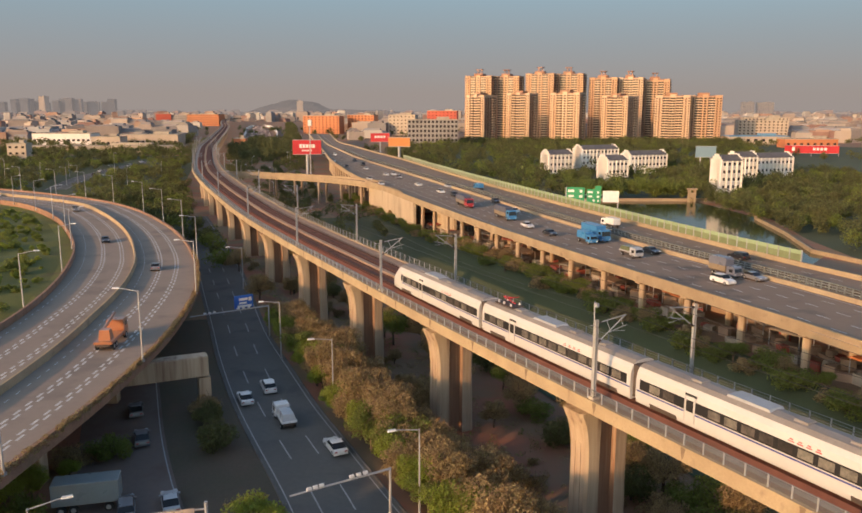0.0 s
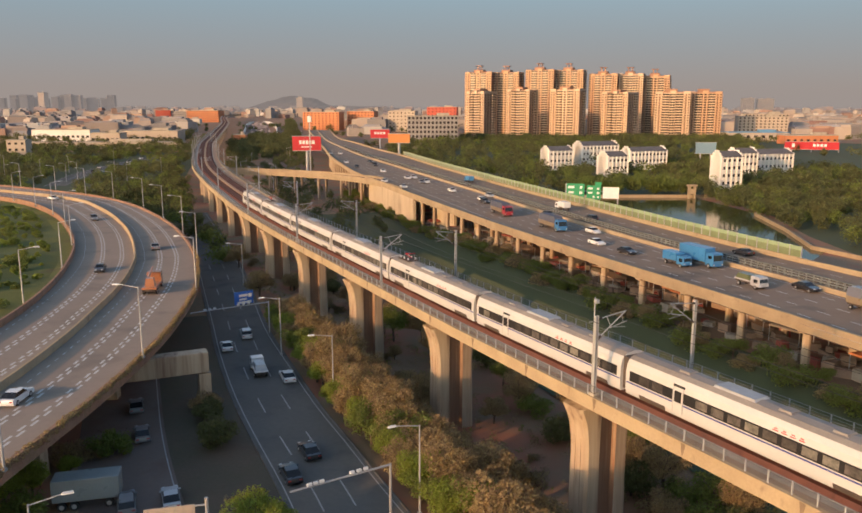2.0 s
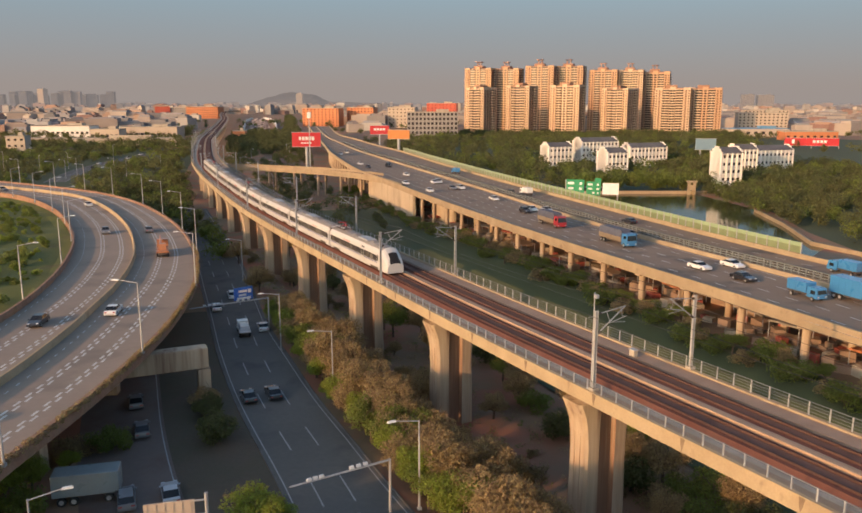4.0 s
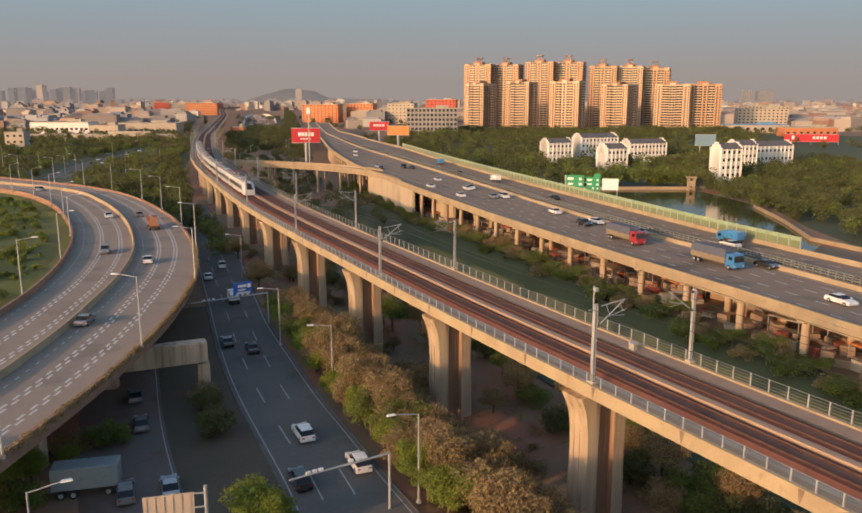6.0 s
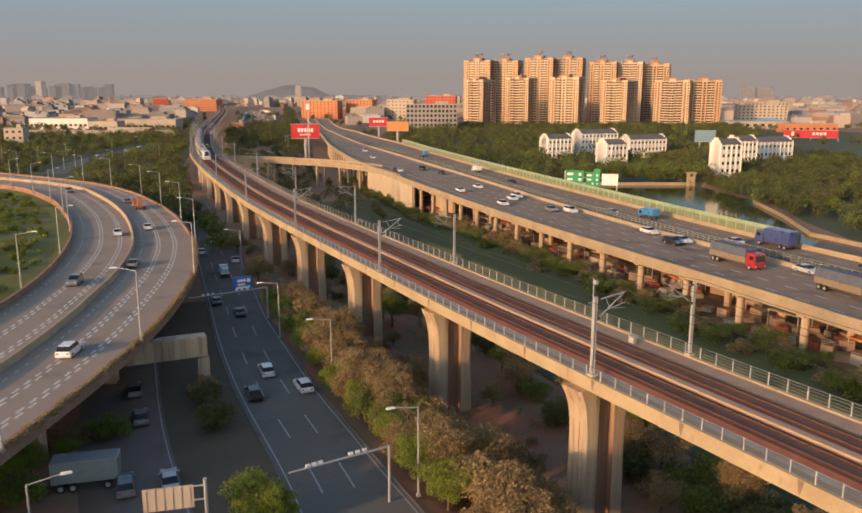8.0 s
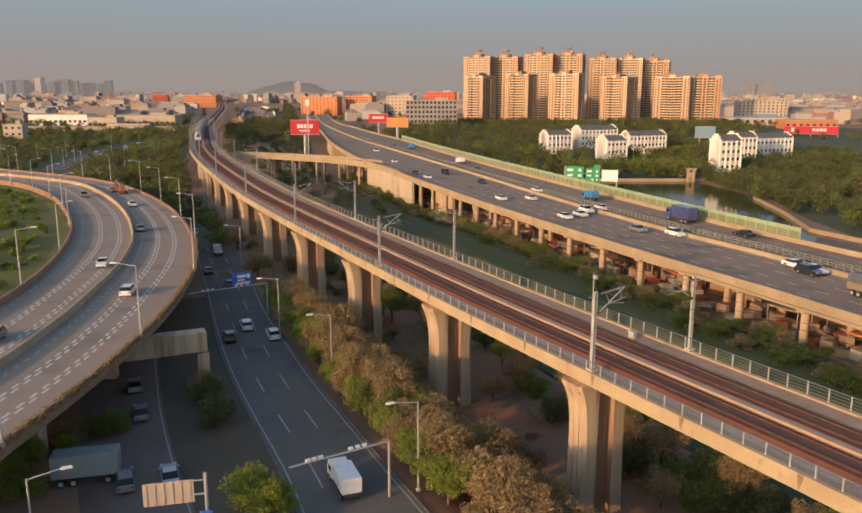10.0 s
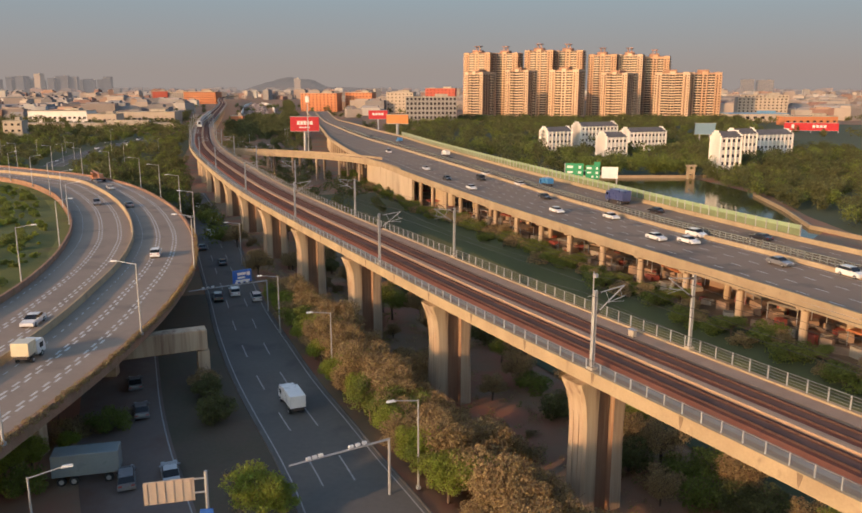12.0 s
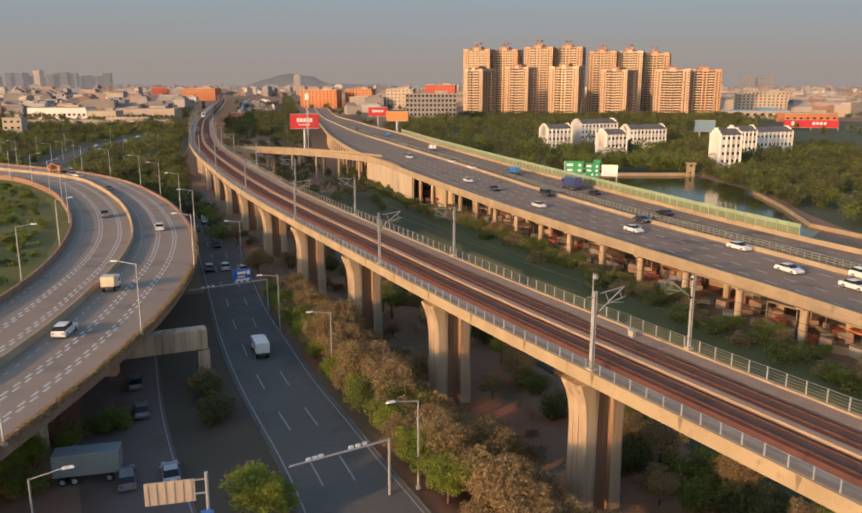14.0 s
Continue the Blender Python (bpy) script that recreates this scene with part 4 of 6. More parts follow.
PAINT = {
    "white": paint("white_car_paint", (0.78, 0.77, 0.75)),
    "black": paint("black_car_paint", (0.025, 0.025, 0.03)),
    "grey": paint("grey_car_paint", (0.20, 0.20, 0.21)),
    "silver": paint("silver_car_paint", (0.45, 0.45, 0.46)),
    "red": paint("red_truck_paint", (0.42, 0.03, 0.04)),
    "blue": paint("blue_truck_paint", (0.05, 0.22, 0.46)),
    "dark_red": paint("dark_red_car_paint", (0.16, 0.03, 0.03)),
    "orange": paint("orange_truck_paint", (0.42, 0.17, 0.08)),
    "cream": paint("cream_box_paint", (0.72, 0.62, 0.44)),
    "tarp": material("grey_tarpaulin", (0.10, 0.11, 0.15), (0.075, 0.082, 0.11), 0.8, scale=1, fine=6, bump=0.5),
    "tan": paint("tan_board_paint", (0.26, 0.20, 0.13)),
    "navy": paint("dark_blue_truck_paint", (0.06, 0.08, 0.20)),
    "teal": paint("grey_blue_truck_paint", (0.16, 0.17, 0.21)),
    "green": paint("olive_load", (0.12, 0.13, 0.05)),
}
glass = material("car_glass", (0.02, 0.022, 0.025), (0.015, 0.016, 0.018), 0.08, bump=0)
tyre = material("tyre_rubber", (0.02, 0.02, 0.02), (0.03, 0.03, 0.03), 0.9, bump=0.2)
lamp_red = material("tail_lamp", (0.35, 0.02, 0.02), (0.3, 0.02, 0.02), 0.3, bump=0)
lamp_clear = material("head_lamp", (0.7, 0.7, 0.68), (0.6, 0.6, 0.6), 0.15, bump=0)


def prism(bm, outline, half, inset=0.0):
    """A side outline of (x, z) given a width, its upper edge drawn in by inset."""
    zs = [z for _, z in outline]
    lo, hi = min(zs), max(zs)
    rings = []
    for s in (-1, 1):
        rings.append([bm.verts.new((x, s * (half - inset * (z - lo) / (hi - lo)), z)) for x, z in outline])
    n = len(outline)
    for i in range(n):
        j = (i + 1) % n
        bm.faces.new((rings[0][i], rings[0][j], rings[1][j], rings[1][i]))
    bm.faces.new(rings[0][::-1])
    bm.faces.new(rings[1])
    bmesh.ops.recalc_face_normals(bm, faces=bm.faces[:])


def wheels(parent, xs, half, r=0.33, w=0.24):
    for x in xs:
        for s in (-1, 1):
            bm = bmesh.new()
            bmesh.ops.create_cone(bm, cap_ends=True, segments=14, radius1=r, radius2=r, depth=w, matrix=pose(x, s * (half - w / 2), r, 90, 0, 0))
            wh = part("wheel", bm, tyre, parent, "black rubber tyre")
            bm = bmesh.new()
            bmesh.ops.create_cone(bm, cap_ends=True, segments=10, radius1=r * 0.55, radius2=r * 0.5, depth=0.03, matrix=pose(x, s * (half + 0.012), r, 90 * s, 0, 0))
            part("rim", bm, M["galv"], wh, "grey metal rim")


def car(colour, body="sedan"):
    word = {"dark_red": "dark red"}.get(colour, colour)
    c = thing("car", word + " " + {"sedan": "saloon car driving on the road", "suv": "sport utility car driving on the road", "van": "passenger van driving on the road"}[body], "car", group="cars")
    h = {"sedan": 0.0, "suv": 0.2, "van": 0.45}[body]
    bm = bmesh.new()
    if body == "van":
        prism(bm, [(-2.3, 0.3), (2.3, 0.3), (2.35, 0.75), (1.75, 1.05), (-2.35, 1.05)], 0.9, 0.04)
    else:
        prism(bm, [(-2.25, 0.3), (2.25, 0.3), (2.32, 0.55), (2.2, 0.78 + h * 0.5), (1.0, 0.93 + h * 0.6), (-1.6, 0.98 + h * 0.7), (-2.25, 0.92 + h * 0.7), (-2.33, 0.6)], 0.9, 0.06)
    part("body", bm, PAINT[colour], c)
    bm = bmesh.new()
    cab = {"sedan": [(1.05, 0.9), (0.25, 1.38), (-1.05, 1.4), (-1.85, 0.95)], "suv": [(1.1, 1.0), (0.35, 1.62), (-1.7, 1.62), (-2.2, 1.05)], "van": [(1.78, 1.0), (1.05, 1.85), (-2.2, 1.88), (-2.32, 1.0)]}[body]
    prism(bm, cab, 0.84, 0.16)
    part("cabin_glass", bm, glass, c, "dark cabin glass")
    bm = bmesh.new()
    x0, x1 = cab[1][0] - 0.05, cab[2][0] + 0.05
    zt = max(cab[1][1], cab[2][1])
    prism(bm, [(x0, zt - 0.04), (x0 - 0.06, zt + 0.02), (x1, zt + 0.02), (x1 - 0.12, zt - 0.04)], 0.70, 0.02)
    part("roof", bm, PAINT[colour], c)
    for s in (-1, 1):
        for x, mt, nm in ((2.22, lamp_clear, "headlight"), (-2.24, lamp_red, "tail_light")):
            bm = bmesh.new()
            box(bm, 0.18, 0.35, 0.14, x, s * 0.62, 0.66 + h * 0.4)
            part(nm, bm, mt, c)
        bm = bmesh.new()
        box(bm, 0.16, 0.22, 0.13, 0.85, s * 0.97, 0.95 + h * 0.6)
        part("wing_mirror", bm, PAINT[colour], c)
    wheels(c, (-1.4, 1.42), 0.9)
    return c


def truck(cab_colour, load_colour, length=9.0, kind="box", label=""):
    t = thing("truck", label, "truck", group="trucks")
    front = length / 2
    big = length > 7
    w = 1.22 if big else 1.0
    ch = 2.9 if big else 2.15
    bm = bmesh.new()
    prism(bm, [(front - 2.1, 0.55), (front, 0.5), (front, 1.35 if big else 1.1), (front - 0.22, ch - 0.1), (front - 0.5, ch), (front - 2.1, ch)], w, 0.08)
    part("cab", bm, PAINT[cab_colour], t)
    bm = bmesh.new()
    prism(bm, [(front - 0.03, 1.5 if big else 1.2), (front + 0.015, 1.52 if big else 1.22), (front - 0.17, ch - 0.32), (front - 0.24, ch - 0.34)], w - 0.12, 0.06)
    part("windscreen", bm, glass, t, "dark windscreen")
    for s in (-1, 1):
        bm = bmesh.new()
        box(bm, 0.9, 0.04, 0.6, front - 0.95, s * (w - 0.045), ch - 1.05)
        part("side_window", bm, glass, t)
        bm = bmesh.new()
        box(bm, 0.08, 0.3, 0.2, front, s * (w - 0.25), 0.7)
        part("headlight", bm, lamp_clear, t)
    bm = bmesh.new()
    box(bm, length - 0.3, w * 1.4, 0.3, -0.1, 0, 0.65)
    part("chassis", bm, M["train_dark"], t, "dark steel chassis")
    back = -length / 2
    load = length - 2.3
    lz = 1.0
    if kind == "box":
        bm = bmesh.new()
        box(bm, load, 2 * w + 0.06, (3.6 if big else 2.6) - lz, back + load / 2, 0, lz)
        bmesh.ops.bevel(bm, geom=bm.edges[:], offset=0.05, segments=1, affect="EDGES")
        b = part("cargo_box", bm, PAINT[load_colour], t)
        for k in range(int(load / 1.2)):
            for s in (-1, 1):
                bm = bmesh.new()
                box(bm, 0.06, 0.05, (3.5 if big else 2.5) - lz, back + 0.6 + 1.2 * k, s * (w + 0.04), lz)
                part("side_rib", bm, PAINT[load_colour], b)
    elif kind == "tarp":
        bm = bmesh.new()
        box(bm, load, 2 * w, 1.0, back + load / 2, 0, lz)
        part("side_board", bm, PAINT["tan"], t, "dull tan side boards")
        bm = bmesh.new()
        prism(bm, [(back, lz + 1.0), (back + load, lz + 1.0), (back + load, lz + 2.2), (back + load - 0.4, lz + 2.5), (back + 0.4, lz + 2.45), (back, lz + 2.1)], w + 0.02, 0.2)
        part("tarpaulin", bm, PAINT[load_colour], t, "taut grey tarpaulin")
    elif kind == "flat":
        bm = bmesh.new()
        box(bm, load, 2 * w, 0.25, back + load / 2, 0, lz)
        part("flatbed", bm, PAINT[cab_colour], t)
        if load_colour != cab_colour:
            bm = bmesh.new()
            box(bm, load * 0.92, 1.8 * w, 0.8, back + load / 2, 0, lz + 0.25, taper=0.8)
            part("load", bm, PAINT[load_colour], t)
    elif kind == "crane":
        bm = bmesh.new()
        box(bm, load, 2 * w, 0.35, back + load / 2, 0, lz)
        part("flatbed", bm, PAINT[cab_colour], t)
        bm = bmesh.new()
        box(bm, 1.5, 1.6, 1.4, back + 1.6, 0, lz + 0.35, taper=0.8)
        turret = part("crane_turret", bm, PAINT[cab_colour], t)
        bm = bmesh.new()
        tube(bm, (back + 1.4, 0.4, lz + 1.4), (front - 0.4, 0.4, 3.5), 0.25, 0.18, seg=8)
        part("boom", bm, PAINT[cab_colour], t, "orange telescopic crane boom")
    axles = (back + 1.0, back + 2.1, front - 1.25) if big else (back + 1.0, front - 1.0)
    wheels(t, axles, w, 0.48 if big else 0.36, 0.3)
    return t


PROTO = {}


def vehicle(key):
    """The first of its look is built, the next ones are copies."""
    if key in PROTO:
        return copy_thing(PROTO[key], pose(0, 0, 0))
    if key in TRUCKS:
        PROTO[key] = truck(*TRUCKS[key])
    else:
        PROTO[key] = car(*key.split(":"))
    return PROTO[key]


TRUCKS = {
    "red_truck": ("red", "red", 8.5, "flat", "red flatbed truck driving on the highway"),
    "red_tarp": ("red", "tarp", 11.0, "tarp", "red lorry with a grey tarpaulin load"),
    "tarp_truck": ("blue", "tarp", 11.0, "tarp", "blue-cabbed lorry with a grey tarpaulin over its load"),
    "blue_big": ("blue", "blue", 9.5, "box", "large bright blue box lorry"),
    "blue_small": ("blue", "blue", 6.2, "box", "small bright blue box truck"),
    "grey_box": ("teal", "teal", 6.6, "tarp", "grey-blue covered lorry with tarpaulin"),
    "green_small": ("silver", "green", 5.8, "flat", "small silver truck with an olive load"),
    "navy_truck": ("navy", "navy", 8.5, "box", "dark blue box lorry"),
    "white_box": ("white", "white", 6.4, "box", "white box truck with ribbed sides"),
    "cream_box": ("white", "cream", 4.3, "box", "small truck with a cream cargo box"),
    "orange_crane": ("orange", "orange", 8.0, "crane", "orange crane truck with a folded boom"),
    "white_flat": ("white", "silver", 6.0, "flat", "white pickup truck with a silver load"),
}
# look, line, and its course as (second, metres along the line, metres to its right)
TRAFFIC = [
    ("red_tarp", HW_MID, [(0, 459.5, -13.7), (4, 402.6, -10.6), (8, 342.2, -7.4)]),
    ("tarp_truck", HW_MID, [(0, 430.0, -11.5), (3.4, 384.3, -9.3), (6.8, 335.7, -7.0)]),
    ("white:sedan", HW_MID, [(0, 413.0, -12.4), (2.75, 368.2, -10.7), (5.5, 325.8, -9.0)]),
    ("black:sedan", HW_MID, [(0, 400.1, -12.4), (2.75, 358.0, -10.2), (5.5, 315.5, -8.1)]),
    ("blue_big", HW_MID, [(0, 390.8, -5.3), (3, 337.6, -3.6)]),
    ("blue_small", HW_MID, [(0, 387.8, -9.2), (3, 341.0, -8.5)]),
    ("green_small", HW_MID, [(0, 370.2, -9.3), (3, 320.5, -9.0)]),
    ("black:sedan", HW_MID, [(0, 371.7, -3.2), (1.5, 341.6, -2.5)]),
    ("grey_box", HW_MID, [(0, 348.3, -4.6), (1.5, 325.1, -4.7)]),
    ("white:suv", HW_MID, [(0, 343.3, -9.7), (1.5, 317.5, -8.4)]),
    ("grey:sedan", HW_MID, [(0, 343.4, -2.5), (1, 326.0, 3.6)]),
    ("white:sedan", HW_MID, [(1.5, 537.4, -23.8), (7.75, 457.3, -16.8), (14, 368.2, -9.7)]),
    ("white:sedan", HW_MID, [(3, 556.9, -13.3), (8.5, 451.5, -7.8), (14, 346.7, -2.4)]),
    ("white:sedan", HW_MID, [(0, 534.9, -23.7), (7, 438.9, -15.7), (14, 329.6, -7.6)]),
    ("white:sedan", HW_MID, [(0, 577.0, -11.8), (6, 469.7, -9.1), (12, 355.8, -6.3)]),
    ("white:suv", HW_MID, [(5.5, 479.9, -8.1), (9, 418.1, -3.9), (12.5, 351.0, 0.3)]),
    ("grey:sedan", HW_MID, [(3, 503.7, -10.2), (7.5, 418.5, -7.5), (12, 334.8, -4.7)]),
    ("white:suv", HW_MID, [(0, 560.8, -9.7), (6, 446.7, -5.0), (12, 324.4, -0.2)]),
    ("white:sedan", HW_MID, [(0, 526.6, -10.4), (4, 452.4, -6.3), (8, 373.4, -2.2)]),
    ("black:suv", HW_MID, [(3, 440.1, -8.3), (6.75, 381.8, -6.1), (10.5, 320.9, -3.9)]),
    ("silver:sedan", HW_MID, [(6.5, 367.4, -1.0), (8, 332.8, -1.0)]),
    ("white:sedan", HW_MID, [(0, 499.2, -9.6), (2.75, 448.0, -6.0), (5.5, 403.2, -2.3)]),
    ("white:sedan", HW_MID, [(10.5, 471.7, -19.1), (12.25, 437.6, -16.3), (14, 403.3, -13.4)]),
    ("black:sedan", HW_MID, [(10.5, 487.7, -19.7), (12.25, 463.4, -16.2), (14, 434.3, -12.6)]),
    ("black:van", HW_MID, [(10.5, 485.0, -9.3), (12.25, 458.9, -6.2), (14, 420.4, -3.1)]),
    ("black:sedan", HW_MID, [(10.5, 451.6, -6.4), (12.25, 413.5, -3.8), (14, 377.2, -1.3)]),
    ("white:sedan", HW_MID, [(10.5, 530.8, -15.6), (12.25, 493.1, -14.6), (14, 454.6, -13.6)]),
    ("white:van", HW_MID, [(10.5, 593.7, -10.2), (12.25, 569.8, -10.7), (14, 534.6, -11.2)]),
    ("black:sedan", HW_MID, [(6.5, 331.4, -1.0), (6.8, 325.2, -1.0)]),
    ("white:sedan", HW_MID, [(1.5, 406.0, -4.2), (3, 371.2, -3.1)]),
    ("white_box", HW_MID, [(0, 407.1, 8.4), (6, 490.1, 8.5), (12, 549.0, 8.7)]),
    ("white:sedan", HW_MID, [(5.5, 349.7, 8.2), (8.75, 415.7, 4.0), (12, 476.1, -0.1)]),
    ("blue_small", HW_MID, [(5.5, 356.9, 11.3), (8.75, 401.8, 9.5), (12, 443.9, 7.7)]),
    ("navy_truck", HW_MID, [(6.8, 334.2, 12.0), (9.4, 372.5, 11.2), (12, 406.1, 10.3)]),
    ("black:sedan", HW_MID, [(1.5, 350.1, 11.2), (6, 439.2, 8.1), (10.5, 508.6, 5.0)]),
    ("black:suv", HW_MID, [(0, 359.8, 9.5), (3, 439.6, 4.4)]),
    ("white:sedan", HW_MID, [(8, 357.5, 6.2), (12, 446.2, -0.0)]),
    ("black:sedan", HW_MID, [(10.5, 367.0, 11.0), (12, 389.1, 10.4)]),
    ("black:sedan", HW_MID, [(10.5, 330.0, 7.4), (12, 352.9, 9.0)]),
    ("blue_small", HW_MID, [(0, 505.8, 7.4), (2.75, 525.7, 9.2), (5.5, 559.1, 11.0)]),
    ("orange_crane", RAMP_MID, [(0, 219.0, 6.3), (6.5, 314.4, 5.4), (12.5, 397.5, 6.0)]),
    ("black:sedan", RAMP_MID, [(0, 309.6, -5.8), (14, 16.3, -5.8)]),
    ("grey:suv", RAMP_MID, [(0, 378.3, -5.5), (14, 142.9, -5.5)]),
    ("white:sedan", RAMP_MID, [(0, 444.7, -3.1), (14, 178.6, -3.1)]),
    ("white:suv", RAMP_MID, [(0, 101.0, 5.6), (14, 285.1, 5.6)]),
    ("cream_box", RAMP_MID, [(0, 13.5, 2.4), (12.5, 210.2, 2.4), (14, 233.8, 2.7)]),
    ("grey:suv", RAMP_MID, [(0, 486.5, -5.4), (14, 308.5, -5.4)]),
    ("grey:sedan", RAMP_MID, [(0, 270.3, 4.4), (14, 406.1, 4.4)]),
    ("white:sedan", RAMP_MID, [(0, 162.5, 3.6), (14, 400.8, 3.6)]),
    ("white:suv", RAMP_MID, [(0, -26.7, 2.4), (14, 211.6, 2.8)]),
    ("grey:sedan", RAMP_MID, [(0, 119.0, 1.8), (14, 360.2, 1.8)]),
    ("white:suv", ROAD_L, [(0, 204.2, 5.6), (14, 393.2, 5.6)]),
    ("white:sedan", ROAD_L, [(0, 200.7, 1.7), (14, 370.1, 1.7)]),
    ("white_flat", ROAD_L, [(0, 191.0, 5.2), (14, 329.6, 5.2)]),
    ("white:sedan", ROAD_L, [(0, 179.8, 8.8), (14, 363.2, 8.8)]),
    ("black:sedan", ROAD_L, [(0, 159.6, 5.2), (14, 294.0, 5.2)]),
    ("white:suv", ROAD_L, [(0, 115.6, 5.2), (14, 268.2, 5.2)]),
    ("white:suv", ROAD_L, [(0, 100.8, 8.8), (14, 264.6, 8.8)]),
    ("black:suv", ROAD_L, [(0, 95.9, 1.8), (14, 268.1, 1.8)]),
    ("white_box", ROAD_L, [(0, 53.6, 5.3), (14, 209.0, 5.3)]),
    ("black:sedan", ROAD_L, [(0, 150.0, 1.7), (14, 318.0, 1.7)]),
]
LEVEL = {id(HW_MID): HW, id(RAMP_MID): RAMP, id(ROAD_L): 0.05}
MOVING = [(vehicle(key), line, course) for key, line, course in TRAFFIC]


def course_at(course, t):
    """Length and offset at time t; beyond its ends the course goes on at the same pace."""
    for p, q in zip(course, course[1:]):
        if t <= q[0] or q is course[-1]:
            k = (t - p[0]) / (q[0] - p[0])
            return p[1] + (q[1] - p[1]) * k, p[2] + (q[2] - p[2]) * min(1.0, max(0.0, k))


def vehicle_motion():
    for ob, line, course in MOVING:
        back = course[-1][1] < course[0][1]
        rows = []
        for i in range(29):
            s, off = course_at(course, i / 2)
            x, y, a = line.at(max(3.0, s), off)
            rows.append((i / 2, pose(x, y, LEVEL[id(line)] + 0.012, 0, 0, math.degrees(a) + (180 if back else 0))))
        walk(ob, rows)
# ---- buildings ----
def window_column(floors, fh, w, h, proud=0.25):
    """A vertical row of windows, one a storey, each a dark box set a little proud of the wall behind it."""
    bm = bmesh.new()
    for k in range(floors):
        box(bm, w, proud, h, 0, 0, k * fh + 0.9)
    box(bm, 0.2, 0.08, floors * fh - 0.6, 0, 0.06, 0.4)
    return shared("window_strip", bm, M["window"])


def balcony_column(floors, fh, w):
    bm = bmesh.new()
    for k in range(floors):
        box(bm, w, 1.7, 1.2, 0, -0.85, k * fh)
    box(bm, 0.3, 0.5, floors * fh, 0, -0.2, 0)
    return shared("balcony_bay", bm, M["tower_pale"])


def apartment_tower(label, x, y, rz, w, d, h, wall, crown=True):
    t = thing("apartment_tower", label, "apartment tower", pose(x, y, 0, 0, 0, rz), group="apartment towers")
    fh = 3.0
    floors = int(h / fh)
    bm = bmesh.new()
    box(bm, w, d, h)
    # projecting stair and corner bays break the outline
    for sx in (-1, 1):
        box(bm, w * 0.2, d + 2.4, h + 1.5, sx * w * 0.4, 0, 0)
    box(bm, w * 0.16, d + 1.6, h + 2.5, 0, 0, 0)
    part("wall", bm, wall, t)
    bm = bmesh.new()   # slab edges that mark every storey
    box(bm, w + 1.2, d + 1.4, 0.8)
    for sx in (-1, 1):
        box(bm, w * 0.11, d + 3.6, 0.8, sx * w * 0.36, 0, 0.002)
    band = shared("storey_band", bm, M["tower_red"])
    for k in range(1, floors):
        piece("storey_band", band, t, pose(0, 0, k * fh - 0.15))
    bm = bmesh.new()
    box(bm, w * 0.34, d * 0.6, 4.5, -w * 0.05, 0, h)
    box(bm, w * 0.9, d * 0.9, 1.1, 0, 0, h, taper=0.98)
    roof = part("roof", bm, M["tower_red"], t, "brown roof storey")
    if crown:
        bm = bmesh.new()
        for i in range(4):
            box(bm, 0.6, 0.6, 4.5, (i % 2 - 0.5) * 4.5 - w * 0.05, (i // 2 - 0.5) * 4.5, h + 4.5)
        box(bm, 8.5, 8.5, 0.8, -w * 0.05, 0, h + 9.0)
        part("roof_pavilion", bm, M["tower_red"], roof, "open roof pavilion with a flat top")
    wc = window_column(floors, fh, 2.9, 1.8)
    wn = window_column(floors, fh, 1.5, 1.5)
    bc = balcony_column(floors, fh, w * 0.19)
    for i in range(max(3, int(w / 3.2))):
        px = -w / 2 + (i + 0.5) * w / max(3, int(w / 3.2))
        f = abs(px) / w
        yy = -d / 2 - (1.2 if f > 0.3 else 0.8 if f < 0.08 else 0)
        piece("window_strip", wc if f < 0.3 else wn, t, pose(px, yy, 0))
    # flat dark strip behind the balconies, painted as the loggias' recess shade
    bm = bmesh.new()
    box(bm, w * 0.19, 0.2, floors * fh, 0, -0.05, 0)
    lg = shared("loggia_back", bm, M["window"])
    for sx in (-1, 1):
        piece("balcony_bay", bc, t, pose(sx * w * 0.2, -d / 2, 0))
        piece("loggia_back", lg, t, pose(sx * w * 0.2, -d / 2, 0))
        piece("balcony_bay", bc, t, pose(sx * w / 2, d * 0.2, 0, 0, 0, sx * 90))
        piece("loggia_back", lg, t, pose(sx * w / 2, d * 0.2, 0, 0, 0, sx * 90))
    for sx in (-1, 1):
        for i in range(max(2, int(d / 4))):
            py = -d / 2 + (i + 0.5) * d / max(2, int(d / 4))
            piece("window_strip", wn, t, pose(sx * w / 2 + sx * 0.02, py, 0, 0, 0, 90))
    return t


P, Q = M["tower_pale"], M["tower"]
